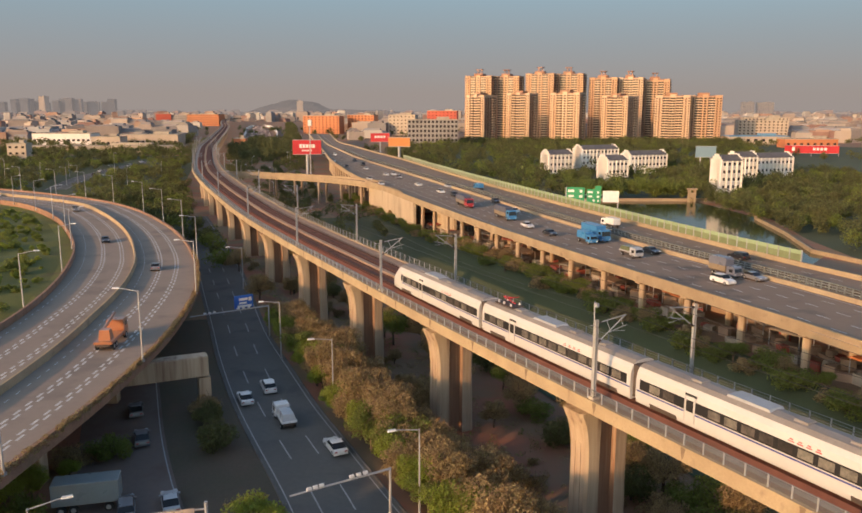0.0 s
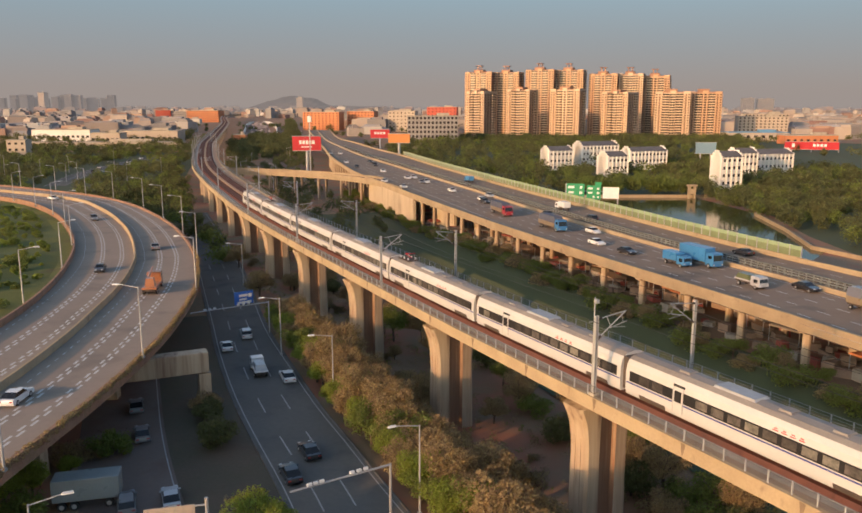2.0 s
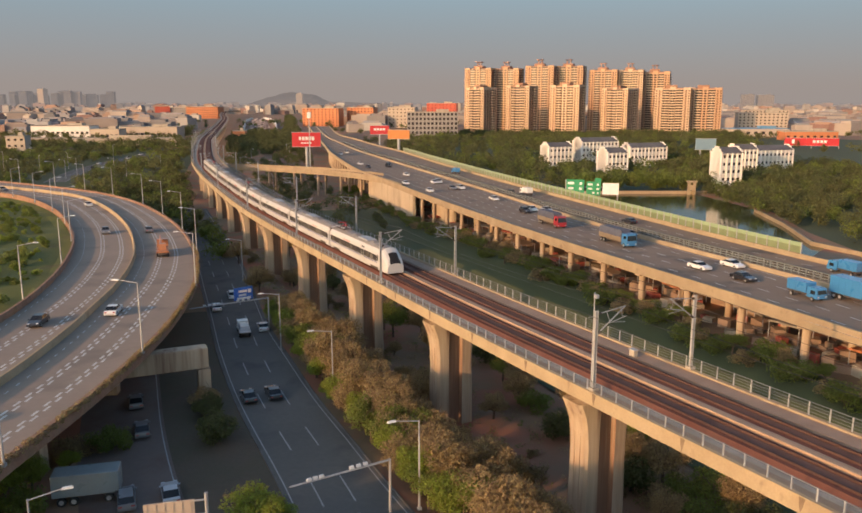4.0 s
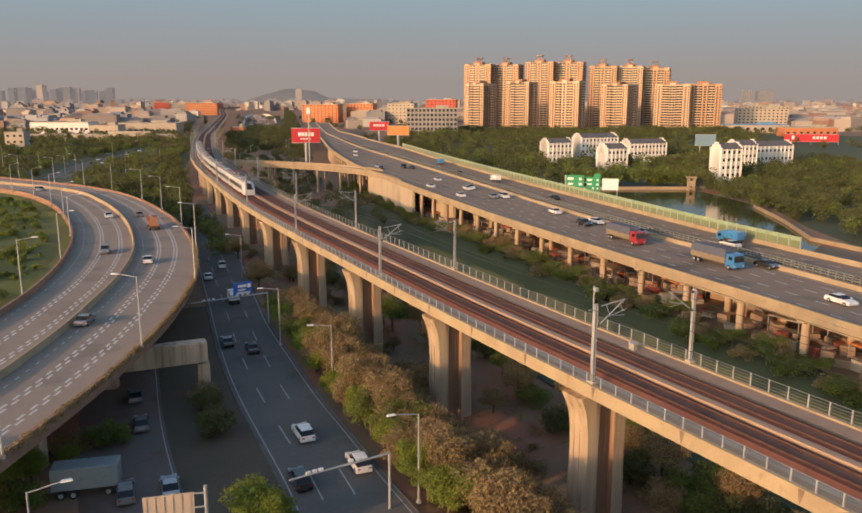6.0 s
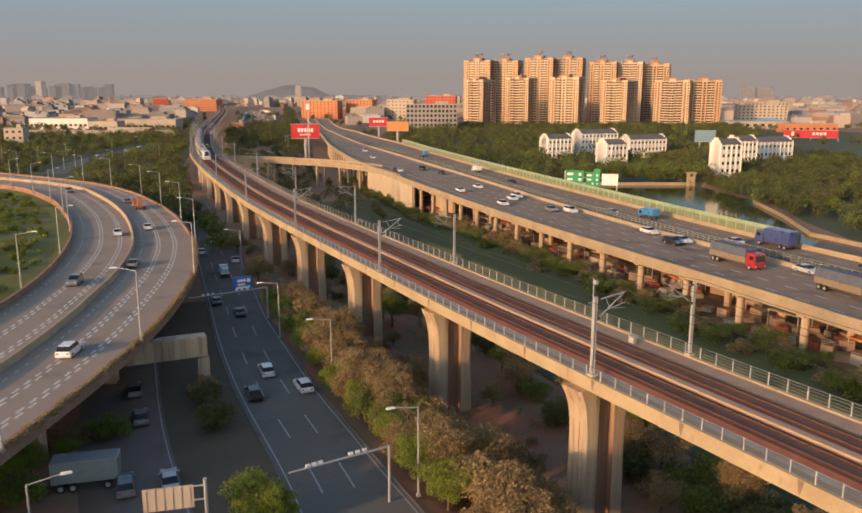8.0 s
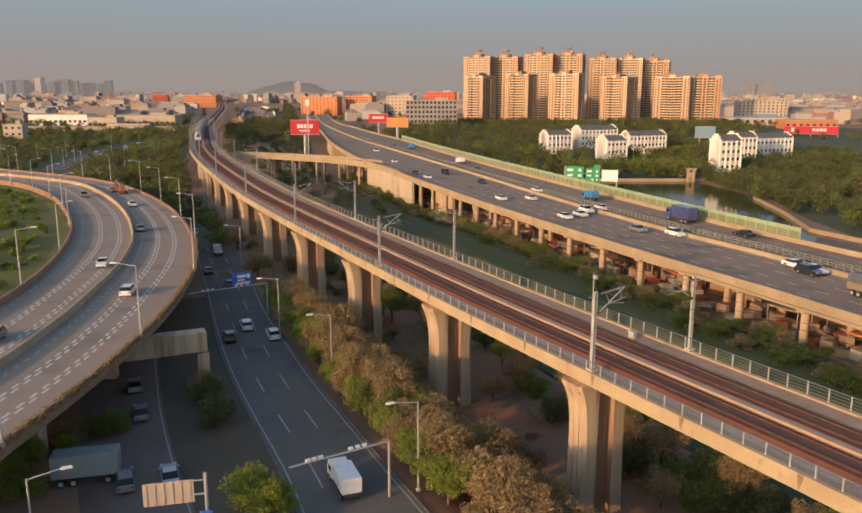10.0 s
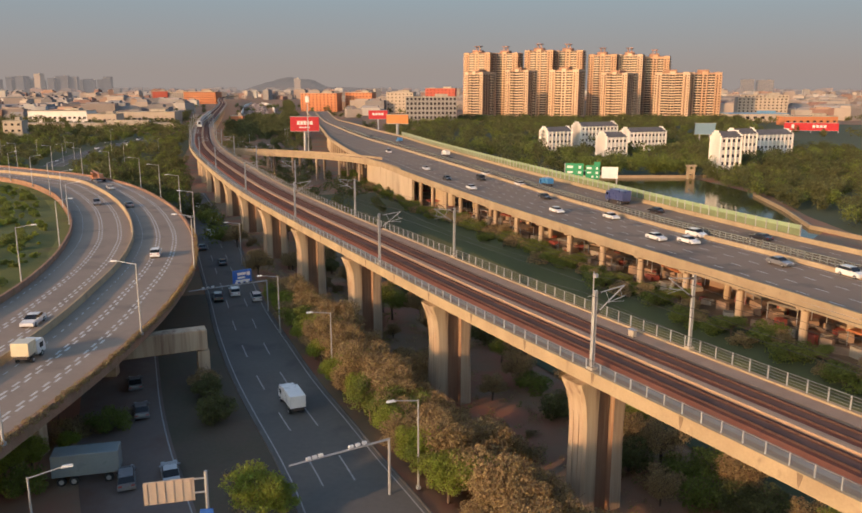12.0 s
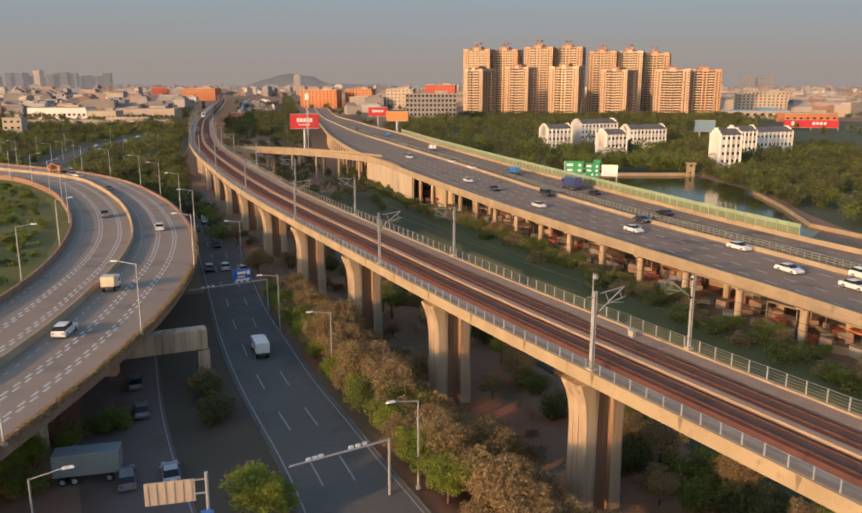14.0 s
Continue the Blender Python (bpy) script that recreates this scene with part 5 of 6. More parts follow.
for spec in (
    ("tall tan apartment tower with brown balconies", 63, 1040, -24, 36, 20, 81, Q), ("tall tan apartment tower with brown balconies", 99, 1046, -24, 36, 20, 81, Q),
    ("tall orange-tan apartment tower with roof pavilion", 142, 1040, -22, 37, 20, 84, Q), ("tall orange-tan apartment tower with roof pavilion", 180, 1044, -22, 38, 20, 84, Q),
    ("tall tan apartment tower with pale bays", 224, 1040, -22, 36, 20, 79, Q), ("tall pale apartment tower with roof pavilion", 259, 1040, -22, 33, 20, 79, P),
    ("tall tan apartment tower with brown balconies", 293, 1046, -20, 36, 20, 77, Q),
    ("pale apartment tower lit by low sun", 58, 940, -44, 27, 22, 55, P), ("pale apartment tower lit by low sun", 106, 940, -40, 32, 17, 57, P),
    ("pale apartment tower lit by low sun", 160, 940, -36, 38, 15, 58, P), ("pale apartment tower lit by low sun", 222, 940, -42, 34, 24, 54, P),
    ("wide pale apartment block with tan bays", 288, 952, -18, 40, 18, 55, P), ("wide tan apartment block with brown bays", 327, 955, -14, 38, 18, 55, Q),
):
    apartment_tower(*spec, crown=spec[6] > 70)


def stepped_gable(bm, w, h, rise, y, thick):
    """A gable wall with stepped, horse-head shoulders."""
    for f, z in ((1.0, 0.0), (0.72, 0.45), (0.4, 0.85)):
        box(bm, thick, w * f, h + rise * z + 0.9, 0, y, 0)


def school_house(x, y, rz, length, width, h, ends=2):
    t = thing("white_house", "white rendered house with stepped gables and slate roof", "house", pose(x, y, 0, 0, 0, rz), group="white lakeside houses")
    bm = bmesh.new()
    box(bm, length, width, h)
    part("wall", bm, M["white_wall"], t)
    for sx in (-1, 1):
        bm = bmesh.new()
        for f, z in ((1.02, 0.6), (0.7, 1.9), (0.36, 3.0)):
            box(bm, 0.5, width * f, h + z, sx * (length / 2 + 0.1), 0, 0)
        part("gable", bm, M["white_wall"], t, "stepped white gable wall")
    bm = bmesh.new()
    prismv = [(-width / 2 - 0.6, h - 0.1), (0, h + 2.6), (width / 2 + 0.6, h - 0.1)]
    a = [bm.verts.new((-length / 2 + 0.2, yy, z)) for yy, z in prismv]
    b = [bm.verts.new((length / 2 - 0.2, yy, z)) for yy, z in prismv]
    for i in range(3):
        j = (i + 1) % 3
        bm.faces.new((a[i], a[j], b[j], b[i]))
    bm.faces.new(a)
    bm.faces.new(b)
    part("roof", normals(bm), M["slate"], t, "dark slate pitched roof")
    floors = max(2, int(h / 3.4))
    n = max(3, int(length / 2.6))
    bmw = bmesh.new()
    box(bmw, 1.1, 0.12, 1.4)
    wme = shared("window", bmw, M["window"])
    bmp = bmesh.new()
    box(bmp, 0.4, 0.9, h)
    pme = shared("pilaster", bmp, M["white_wall"])
    for i in range(n):
        px = -length / 2 + (i + 0.5) * length / n
        for k in range(floors):
            piece("window", wme, t, pose(px, -width / 2 - 0.03, 1.2 + k * h / floors))
        piece("pilaster", pme, t, pose(px + length / n / 2, -width / 2 - 0.3, 0))
    bm = bmesh.new()
    for k in range(1, floors):
        box(bm, length - 0.8, 0.8, 0.35, 0, -width / 2 - 0.35, k * h / floors)
    part("gallery", bm, M["white_wall"], t, "white open gallery slabs")
    return t


for spec in ((80, 505, 22, 17, 11, 12.5), (110, 530, 22, 28, 12, 14.5), (103, 448, 22, 13, 11, 12.5), (137, 508, 20, 27, 11, 12), (137.5, 366, 18, 11, 8, 17.5), (169, 428, 18, 13, 9, 15.5), (194, 455, 18, 28, 11, 13.5)):
    school_house(*spec)


def plain_building(name, label, x, y, rz, w, d, h, wall, cols, rows, ww=2.0, wh=1.6, flat_roof=None, category="building", group=""):
    t = thing(name, label, category, pose(x, y, 0, 0, 0, rz), group=group)
    bm = bmesh.new()
    box(bm, w, d, h)
    part("wall", bm, wall, t)
    bm = bmesh.new()
    box(bm, w + 0.8, d + 0.8, 0.7, 0, 0, h)
    box(bm, w * 0.25, d * 0.4, 2.6, w * 0.2, 0, h + 0.7)
    part("roof", bm, flat_roof or M["concrete"], t)
    bm = bmesh.new()
    box(bm, ww, 0.16, wh)
    me = shared("window", bm, M["window"])
    for i in range(cols):
        for k in range(rows):
            piece("window", me, t, pose(-w / 2 + (i + 0.5) * w / cols, -d / 2 - 0.04, (k + 0.35) * h / rows))
    return t


cream = material("cream_render", (0.50, 0.41, 0.32), (0.42, 0.34, 0.27), 0.85, scale=0.06, fine=0.8, bump=0.05)
orange_wall = material("orange_render", (0.58, 0.22, 0.10), (0.50, 0.18, 0.08), 0.8, scale=0.05, fine=0.6, bump=0.05)
red_wall = material("red_render", (0.52, 0.11, 0.07), (0.44, 0.09, 0.06), 0.8, scale=0.05, fine=0.6, bump=0.05)
grey_wall = material("grey_render", (0.30, 0.28, 0.27), (0.24, 0.22, 0.21), 0.8, scale=0.05, fine=0.6, bump=0.05)
blue_roof = material("blue_metal_roof", (0.10, 0.25, 0.42), (0.14, 0.30, 0.45), 0.5, scale=0.1, fine=1, bump=0.05)
for spec in (
    ("factory", "long cream factory with a row of windows", -310, 860, 0, 70, 26, 13, cream, 12, 1, 3.0, 2.4), ("factory", "cream factory with flat roof", -420, 900, 0, 66, 26, 13, M["white_wall"], 12, 1, 3.0, 2.4),
    ("factory", "low cream factory annex", -338, 820, 0, 30, 20, 12, cream, 6, 1, 3.0, 3.0), ("warehouse", "long low pale warehouse wall", -318, 745, 0, 160, 14, 6, cream, 0, 0),
    ("shed", "small orange-lit hall beside the railway", -196, 800, 4, 12, 14, 11, orange_wall, 2, 1, 3, 4),
    ("cream_house", "small yellow-cream house by the trees", -322, 610, 6, 14, 12, 14, cream, 3, 3),
    ("office_block", "red block lit by low sun", -648, 1900, 18, 34, 40, 28, red_wall, 0, 0), ("office_block", "dark grey block between red ones", -606, 1910, 0, 56, 40, 25, grey_wall, 10, 5),
    ("office_block", "orange ribbed office block", -545, 1895, -6, 78, 40, 27, orange_wall, 16, 5, 2.2, 3.0),
    ("office_block", "grey office block with a gridded facade", 0, 850, 0, 54, 22, 29, grey_wall, 13, 6, 2.4, 2.6), ("office_block", "pale block beside the grey one", -46, 1230, -10, 42, 26, 31, cream, 7, 6),
    ("apartment_house", "orange apartment house with many windows", -180, 1300, -12, 62, 26, 29, orange_wall, 10, 7), ("apartment_house", "orange apartment house with many windows", -118, 1330, -12, 46, 26, 30, orange_wall, 8, 7),
    ("apartment_house", "red-brown apartment block far off", 20, 1600, -10, 60, 24, 36, red_wall, 8, 6),
    ("shed", "pale shed with blue metal roof", 380, 930, 0, 70, 30, 9, cream, 8, 1, 4, 3, blue_roof),
    ("apartment_house", "pale apartment house beyond the trees", 420, 1010, -10, 60, 22, 26, cream, 12, 7), ("apartment_house", "pale apartment house beyond the trees", 470, 1120, -8, 60, 22, 28, cream, 12, 7),
    ("shed", "low orange hall behind the trees", 400, 840, 0, 56, 20, 9, orange_wall, 8, 1, 3, 2),
    ("apartment_house", "pale apartment block on the skyline", 1190, 3000, -10, 44, 30, 64, cream, 8, 14), ("apartment_house", "pale apartment block on the skyline", 1260, 3010, -10, 60, 30, 62, cream, 10, 14),
):
    plain_building(*spec)

# far city of low houses, and hazy tower blocks on the skyline
rng = np.random.default_rng(7)


def clear_of_lines(x, y, r):
    for ln in (RAIL, HW_NEAR, HW_MID, HW_FAR):
        i = np.argmin((ln.q[:, 0] - x) ** 2 + (ln.q[:, 1] - y) ** 2)
        if math.hypot(ln.q[i, 0] - x, ln.q[i, 1] - y) < r:
            return False
    return True


CITY = {"pale": bmesh.new(), "pink": bmesh.new(), "white": bmesh.new(), "grey": bmesh.new(), "roof": bmesh.new()}
count = 0
while count < 1500:
    y = 950 + 3700 * rng.random() ** 1.25
    x = (rng.random() * 2 - 1) * (0.62 * y + 60)
    if 10 < x < 400 and y < 1130 or not clear_of_lines(x, y, 45) or (-420 < x < 40 and y < 1000) or (-0.30 < x / y < -0.11 and y < 2400):
        continue
    w, d = 14 + 34 * rng.random(), 12 + 16 * rng.random()
    h = 7 + 12 * rng.random() ** 1.5 + (y > 2200) * 16 * rng.random() ** 2
    key = rng.choice(["pale", "pink", "white", "grey"], p=[0.4, 0.25, 0.2, 0.15])
    rz = rng.normal(0, 0.25)
    box(CITY[key], w, d, h, x, y, 0, rz)
    box(CITY["roof"] if rng.random() < 0.5 else CITY[key], w * (0.3 + 0.6 * rng.random()), d * 0.6, 1.5 + 2 * rng.random(), x, y, h, rz)
    count += 1
# wall colours muted so that distance haze is part of them
for key, (a, b) in {"pale": ((0.36, 0.30, 0.26), (0.31, 0.255, 0.22)), "pink": ((0.36, 0.23, 0.18), (0.31, 0.19, 0.145)), "white": ((0.45, 0.41, 0.37), (0.38, 0.35, 0.32)), "grey": ((0.27, 0.25, 0.24), (0.22, 0.205, 0.20)), "roof": ((0.30, 0.24, 0.22), (0.21, 0.24, 0.28))}.items():
    tagged(part("city_houses", CITY[key], material("city_" + key, a, b, 0.85, scale=0.05, fine=0.5, bump=0, per_island=0.25)), "far low city houses in warm " + key + " tones", "city houses", kind="stuff")
# distance haze painted into the towers' grey walls
far_mat = material("hazy_tower_wall", (0.26, 0.235, 0.235), (0.20, 0.185, 0.19), 0.9, scale=0.02, fine=0.4, bump=0, per_island=0.12)
bm = bmesh.new()
for k in range(46):
    x = -2070 + 480 * rng.random() if k < 30 else -1600 + 900 * rng.random()
    y = 3600 + 500 * rng.random()
    h = (66 + 26 * rng.random()) if k < 30 else (20 + 16 * rng.random())
    if k < 30:
        box(bm, 26 + 14 * rng.random(), 24, h, x, y, 0, rng.normal(0, 0.2))
    else:
        box(bm, 30 + 30 * rng.random(), 24, h, x, y, 0, rng.normal(0, 0.2))
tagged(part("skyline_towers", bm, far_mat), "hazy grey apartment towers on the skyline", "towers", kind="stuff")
plain_building("apartment_tower", "pale slim tower on the skyline", -1720, 3500, -20, 34, 26, 92, cream, 0, 0)
chim = thing("chimney_tower", "pale slender tower on the skyline", "tower", pose(-637, 3800, 0))
bm = bmesh.new()
box(bm, 30, 26, 74)
part("shaft", bm, cream, chim)
bm = bmesh.new()
box(bm, 18, 16, 5, 0, 0, 74)
part("cap", bm, cream, chim)
# walled storage yard between the railway and the far trees
for pts in ([(-231, 968), (-255, 1060), (-300, 1260), (-365, 1550), (-400, 1760)], [(-195, 968), (-222, 1120), (-275, 1380), (-345, 1680), (-385, 1800)]):
    bm = bmesh.new()
    wl = Line(pts)
    sweep(bm, wl, 0, wl.length, 12, [(-0.8, 0), (-0.8, 4.5), (0.8, 4.5), (0.8, 0)])
    tagged(part("yard_wall", normals(bm), M["white_wall"]), "pale curved wall of a far storage yard", "wall", kind="structure")
bm = bmesh.new()
yl = Line([(-213, 972), (-239, 1090), (-288, 1320), (-355, 1615), (-390, 1780)])
for k in range(420):
    x, y, a = yl.at(yl.length * rng.random(), rng.normal(0, 7))
    box(bm, 3 + 5 * rng.random(), 2.5 + 2 * rng.random(), 1.5 + 2.5 * rng.random(), x, y, 0, a + rng.normal(0, 0.3))
tagged(part("stored_goods", bm, material("stored_goods_mix", (0.42, 0.33, 0.30), (0.20, 0.18, 0.19), 0.8, scale=0.1, fine=0.6, bump=0, per_island=0.5)), "rows of stored goods in a far yard", "goods", kind="stuff")
# low wooded hill
bm = bmesh.new()
rows = []
for j in range(9):
    row = []
    for i in range(41):
        u = i / 40 * 2 - 1
        v = j / 8
        z = 92 * (max(0, 1 - (u + 0.45) ** 2 * 7) * 0.75 + 0.42 * max(0, 1 - abs(u - 0.05) ** 1.6)) * math.sin(math.pi * min(1, v * 0.5 + 0.0)) ** 0.7
        z *= 0.92 + 0.16 * noise.noise((u * 7, v * 3, 1))
        row.append(bm.verts.new((-560 + u * 640, 4300 + v * 420, z - 2)))
    rows.append(row)
for a, b in zip(rows, rows[1:]):
    for i in range(40):
        bm.faces.new((a[i], a[i + 1], b[i + 1], b[i]))
# wood colour greyed to carry the haze
tagged(part("hill", bm, material("hazy_far_wood", (0.15, 0.13, 0.125), (0.12, 0.105, 0.10), 0.95, scale=0.01, fine=0.2, bump=0)), "hazy wooded hill on the horizon", "hill", kind="structure")

# ---- boards and signs ----
def billboard(name, label, x, y, z0, z1, w, rz, face, pole_r=0.7, legs=1, frame_mat=None):
    t = thing(name, label, "billboard", pose(x, y, 0, 0, 0, rz))
    bm = bmesh.new()
    box(bm, w, 1.2, z1 - z0, 0, 0, z0)
    part("panel", bm, face, t)
    bm = bmesh.new()
    for zz in (z0 - 0.25, z1):
        box(bm, w + 0.5, 1.5, 0.25, 0, 0, zz)
    part("frame", bm, M["galv"], t, "pale steel frame")
    for k in range(legs):
        bm = bmesh.new()
        tube(bm, ((k - (legs - 1) / 2) * w * 0.5, 0, 0), ((k - (legs - 1) / 2) * w * 0.5, 0, z0), pole_r, seg=12)
        part("pole", bm, M["galv"], t, "thick pale steel pole")
    return t


def bars(t, mat, items, y):
    """Plain bars (x, z, w, h) on a board's face."""
    for x, z, w, h in items:
        bm = bmesh.new()
        box(bm, w, 0.05, h, x, y, z)
        part("lettering", bm, mat, t)


orange_face = material("orange_board", (0.62, 0.24, 0.07), (0.55, 0.2, 0.06), 0.6, bump=0)
sign_white = material("sign_white", (0.75, 0.75, 0.73), (0.68, 0.68, 0.66), 0.5, bump=0)
sign_green = material("sign_green", (0.02, 0.30, 0.13), (0.02, 0.26, 0.11), 0.45, bump=0)
sign_blue = material("sign_blue", (0.03, 0.14, 0.50), (0.03, 0.12, 0.44), 0.45, bump=0)
bb = billboard("billboard", "large red billboard with white lettering bars", -69, 430, 16.6, 24.2, 15.5, 4, M["red"], 0.8)
bars(bb, sign_white, [(-3.4 + 1.75 * i, 20.0, 1.35, 2.0) for i in range(5)] + [(-2.4 + 1.5 * i, 18.2, 1.2, 0.7) for i in range(4)], -0.64)
bb = billboard("billboard", "red and white billboard beside the highway", -47, 700, 12, 19.5, 17, 0, M["red"], 0.7)
bars(bb, sign_white, [(-4 + 2.6 * i, 15.4, 1.9, 1.9) for i in range(4)], -0.64)
billboard("billboard", "orange billboard on a pale pole", -24, 560, 14.6, 20.8, 15.5, -6, orange_face, 1.0)
bb = billboard("billboard", "blue-grey billboard behind the white houses", 181, 520, 9.5, 16.5, 13, -6, material("blue_board", (0.16, 0.26, 0.34), (0.2, 0.3, 0.36), 0.6, bump=0), 0.5, 2)
bb = billboard("billboard", "long red roadside board with white bars", 333, 690, 2.5, 9.0, 44, -14, M["red"], 0.3, 3)
bars(bb, sign_white, [(2 + 3 * i, 5.0, 2.2, 2.2) for i in range(4)] + [(-15, 4.4, 2.2, 3.4)], -0.64)
mast = thing("flood_light_mast", "tall slim lamp mast with a white head", "lamp mast", pose(-66.5, 425, 0))
bm = bmesh.new()
tube(bm, (0, 0, 0), (0, 0, 36), 0.4, 0.2, seg=8)
part("pole", bm, M["galv"], mast)
bm = bmesh.new()
box(bm, 1.8, 1.8, 3.2, 0, 0, 32)
part("lamp_head", bm, sign_white, mast)

# green direction signs on a mast gantry above the highway
g = thing("sign_gantry", "two green direction signs and a white one on a steel gantry", "road sign", pose(52, 246, 0, 0, 0, -14))
bm = bmesh.new()
tube(bm, (-9.6, 0, HW), (-9.6, 0, HW + 5.6), 0.2, seg=8)
tube(bm, (6.6, 0.6, 0), (6.6, 0.6, HW + 4.6), 0.22, seg=8)
part("post", bm, M["galv"], g)
bm = bmesh.new()
for zz in (1.4, 3.2):
    box(bm, 16.4, 0.2, 0.2, -1.5, 0.3, HW + zz)
part("beam", bm, M["galv"], g)
for x, w, z, h, mt, lb in ((-6.6, 5.6, 0.2, 5.4, sign_green, "green sign with white bars"), (-0.9, 4.4, 0.7, 4.4, sign_green, "green sign with white bars"), (0.4, 2.0, 5.1, 1.1, sign_green, "small green exit plate"), (4.4, 5.0, 1.1, 3.6, sign_white, "blank white sign")):
    bm = bmesh.new()
    box(bm, w, 0.15, h, x, 0, HW + z)
    p = part("sign_panel", bm, mt, g, lb)
    if mt is sign_green and h > 2:
        for bx, bz, bw, bh in ((-0.25, 0.72, 0.34, 0.14), (0.3, 0.7, 0.14, 0.16), (-0.25, 0.42, 0.3, 0.12), (0.3, 0.4, 0.18, 0.14), (0.0, 0.12, 0.14, 0.14), (0.32, 0.12, 0.12, 0.12)):
            bm = bmesh.new()
            box(bm, bw * w, 0.04, bh * h, x + bx * w, -0.1, HW + z + bz * h)
            part("lettering", bm, sign_white, p)

# green noise barrier along the far edge, and the grey median fence
barrier = thing("noise_barrier", "pale green noise barrier along the highway edge", "noise barrier", kind="structure")
green_panel = material("green_panel", (0.32, 0.42, 0.25), (0.26, 0.35, 0.21), 0.6, scale=0.4, fine=4, bump=0.05)
dark_panel = material("lower_panel", (0.20, 0.24, 0.12), (0.15, 0.18, 0.09), 0.6, scale=0.4, fine=4, bump=0.05)
s_end, _ = HW_FAR.near(72, 149)
bm = bmesh.new()
sweep(bm, HW_FAR, s_end, s_end + 330, 4, [(0.5, HW + 0.9), (0.5, HW + 2.3), (0.62, HW + 2.3), (0.62, HW + 0.9)])
part("lower_panel", normals(bm), dark_panel, barrier, "olive lower panel")
bm = bmesh.new()
sweep(bm, HW_FAR, s_end, s_end + 330, 4, [(0.47, HW + 2.3), (0.40, HW + 3.1), (0.55, HW + 3.1), (0.62, HW + 2.3)])
part("upper_panel", normals(bm), green_panel, barrier, "light green upper panel")
bm = bmesh.new()
box(bm, 0.16, 0.22, 2.4)
bpost = shared("post", bm, M["galv"])
for k in range(110):
    piece("post", bpost, barrier, along(HW_FAR, s_end + 3 * k, 0.42, HW + 0.8))
mf = thing("median_fence", "grey metal guard fence along the highway median", "fence", kind="structure")
bm = bmesh.new()
box(bm, 0.25, 0.1, 1.35)
mpost = shared("post", bm, M["fence"])
for k in range(150):
    piece("post", mpost, mf, along(HW_MID, 262 + 1.6 * k, 3.3, HW))
for z in (0.35, 0.8, 1.25):
    bm = bmesh.new()
    sweep(bm, HW_MID, 230, 800, 5, [(3.25, HW + z), (3.35, HW + z), (3.35, HW + z + 0.16), (3.25, HW + z + 0.16)])
    part("guard_rail", normals(bm), M["fence"], mf)
fm = material("median_mesh", (0.16, 0.17, 0.15), (0.12, 0.13, 0.12), 0.7, bump=0)
fm.node_tree.nodes["Principled BSDF"].inputs["Alpha"].default_value = 0.5
bm = bmesh.new()
sweep(bm, HW_MID, 230, 800, 5, [(3.29, HW + 0.1), (3.31, HW + 0.1), (3.31, HW + 1.35), (3.29, HW + 1.35)])
part("mesh_panel", normals(bm), fm, mf)

# lakeside wall, water gate and bank
bm = bmesh.new()
box(bm, 76, 0.8, 1.3, 86, 350.5, 0)
tagged(part("lake_wall", bm, M["parapet"]), "low sunlit wall along the lake", "wall", kind="structure")
gate = thing("water_gate", "small concrete water gate tower in the lake", "water gate", pose(115.5, 346, 0))
for sx in (-1, 1):
    bm = bmesh.new()
    box(bm, 0.9, 1.6, 5.6, sx * 1.2, 0, 0)
    part("post", bm, M["parapet"], gate)
bm = bmesh.new()
box(bm, 4.2, 2.2, 0.7, 0, 0, 5.6)
box(bm, 3.2, 1.5, 2.2, 0, 0, 2.2)
part("beam", bm, M["parapet"], gate)
bm = bmesh.new()
for (x0, y0), (x1, y1) in zip([(122, 292), (117, 255), (110, 222), (118, 200), (135, 180)], [(117, 255), (110, 222), (118, 200), (135, 180), (165, 160)]):
    a = math.atan2(y1 - y0, x1 - x0)
    box(bm, math.hypot(x1 - x0, y1 - y0) + 0.6, 0.7, 1.2, (x0 + x1) / 2, (y0 + y1) / 2, 0, a)
tagged(part("bank_wall", bm, M["parapet"]), "low pinkish wall along the lake bank", "wall", kind="structure")

# market stalls and stored goods below the highway
stall_red = material("red_awning", (0.42, 0.10, 0.07), (0.34, 0.08, 0.06), 0.8, bump=0.2)
for k in range(40):
    s = 262 + 7.6 * k + 3 * rng.random()
    x, y, a = HW_NEAR.at(s, 6 + 13 * rng.random())
    st = thing("market_stall", "low market stall under the highway", "stall", pose(x, y, ground_z(x, y), 0, 0, math.degrees(a) + rng.normal(0, 12)), group="stalls under the highway")
    mt = [stall_red, M["train_roof"], M["walkway"], orange_wall][int(rng.integers(4))]
    w, d, h = 4 + 3 * rng.random(), 3 + 2 * rng.random(), 2.2 + rng.random()
    bm = bmesh.new()
    box(bm, w, d, 0.25, 0, 0, h, taper=0.9)
    part("awning", bm, mt, st)
    for i in (-1, 1):
        for j in (-1, 1):
            bm = bmesh.new()
            box(bm, 0.12, 0.12, h, i * w * 0.45, j * d * 0.45, 0)
            part("post", bm, M["galv"], st)
    bm = bmesh.new()
    box(bm, w * 0.7, d * 0.5, 1.1, 0, 0.2, 0)
    part("counter", bm, M["walkway"], st)
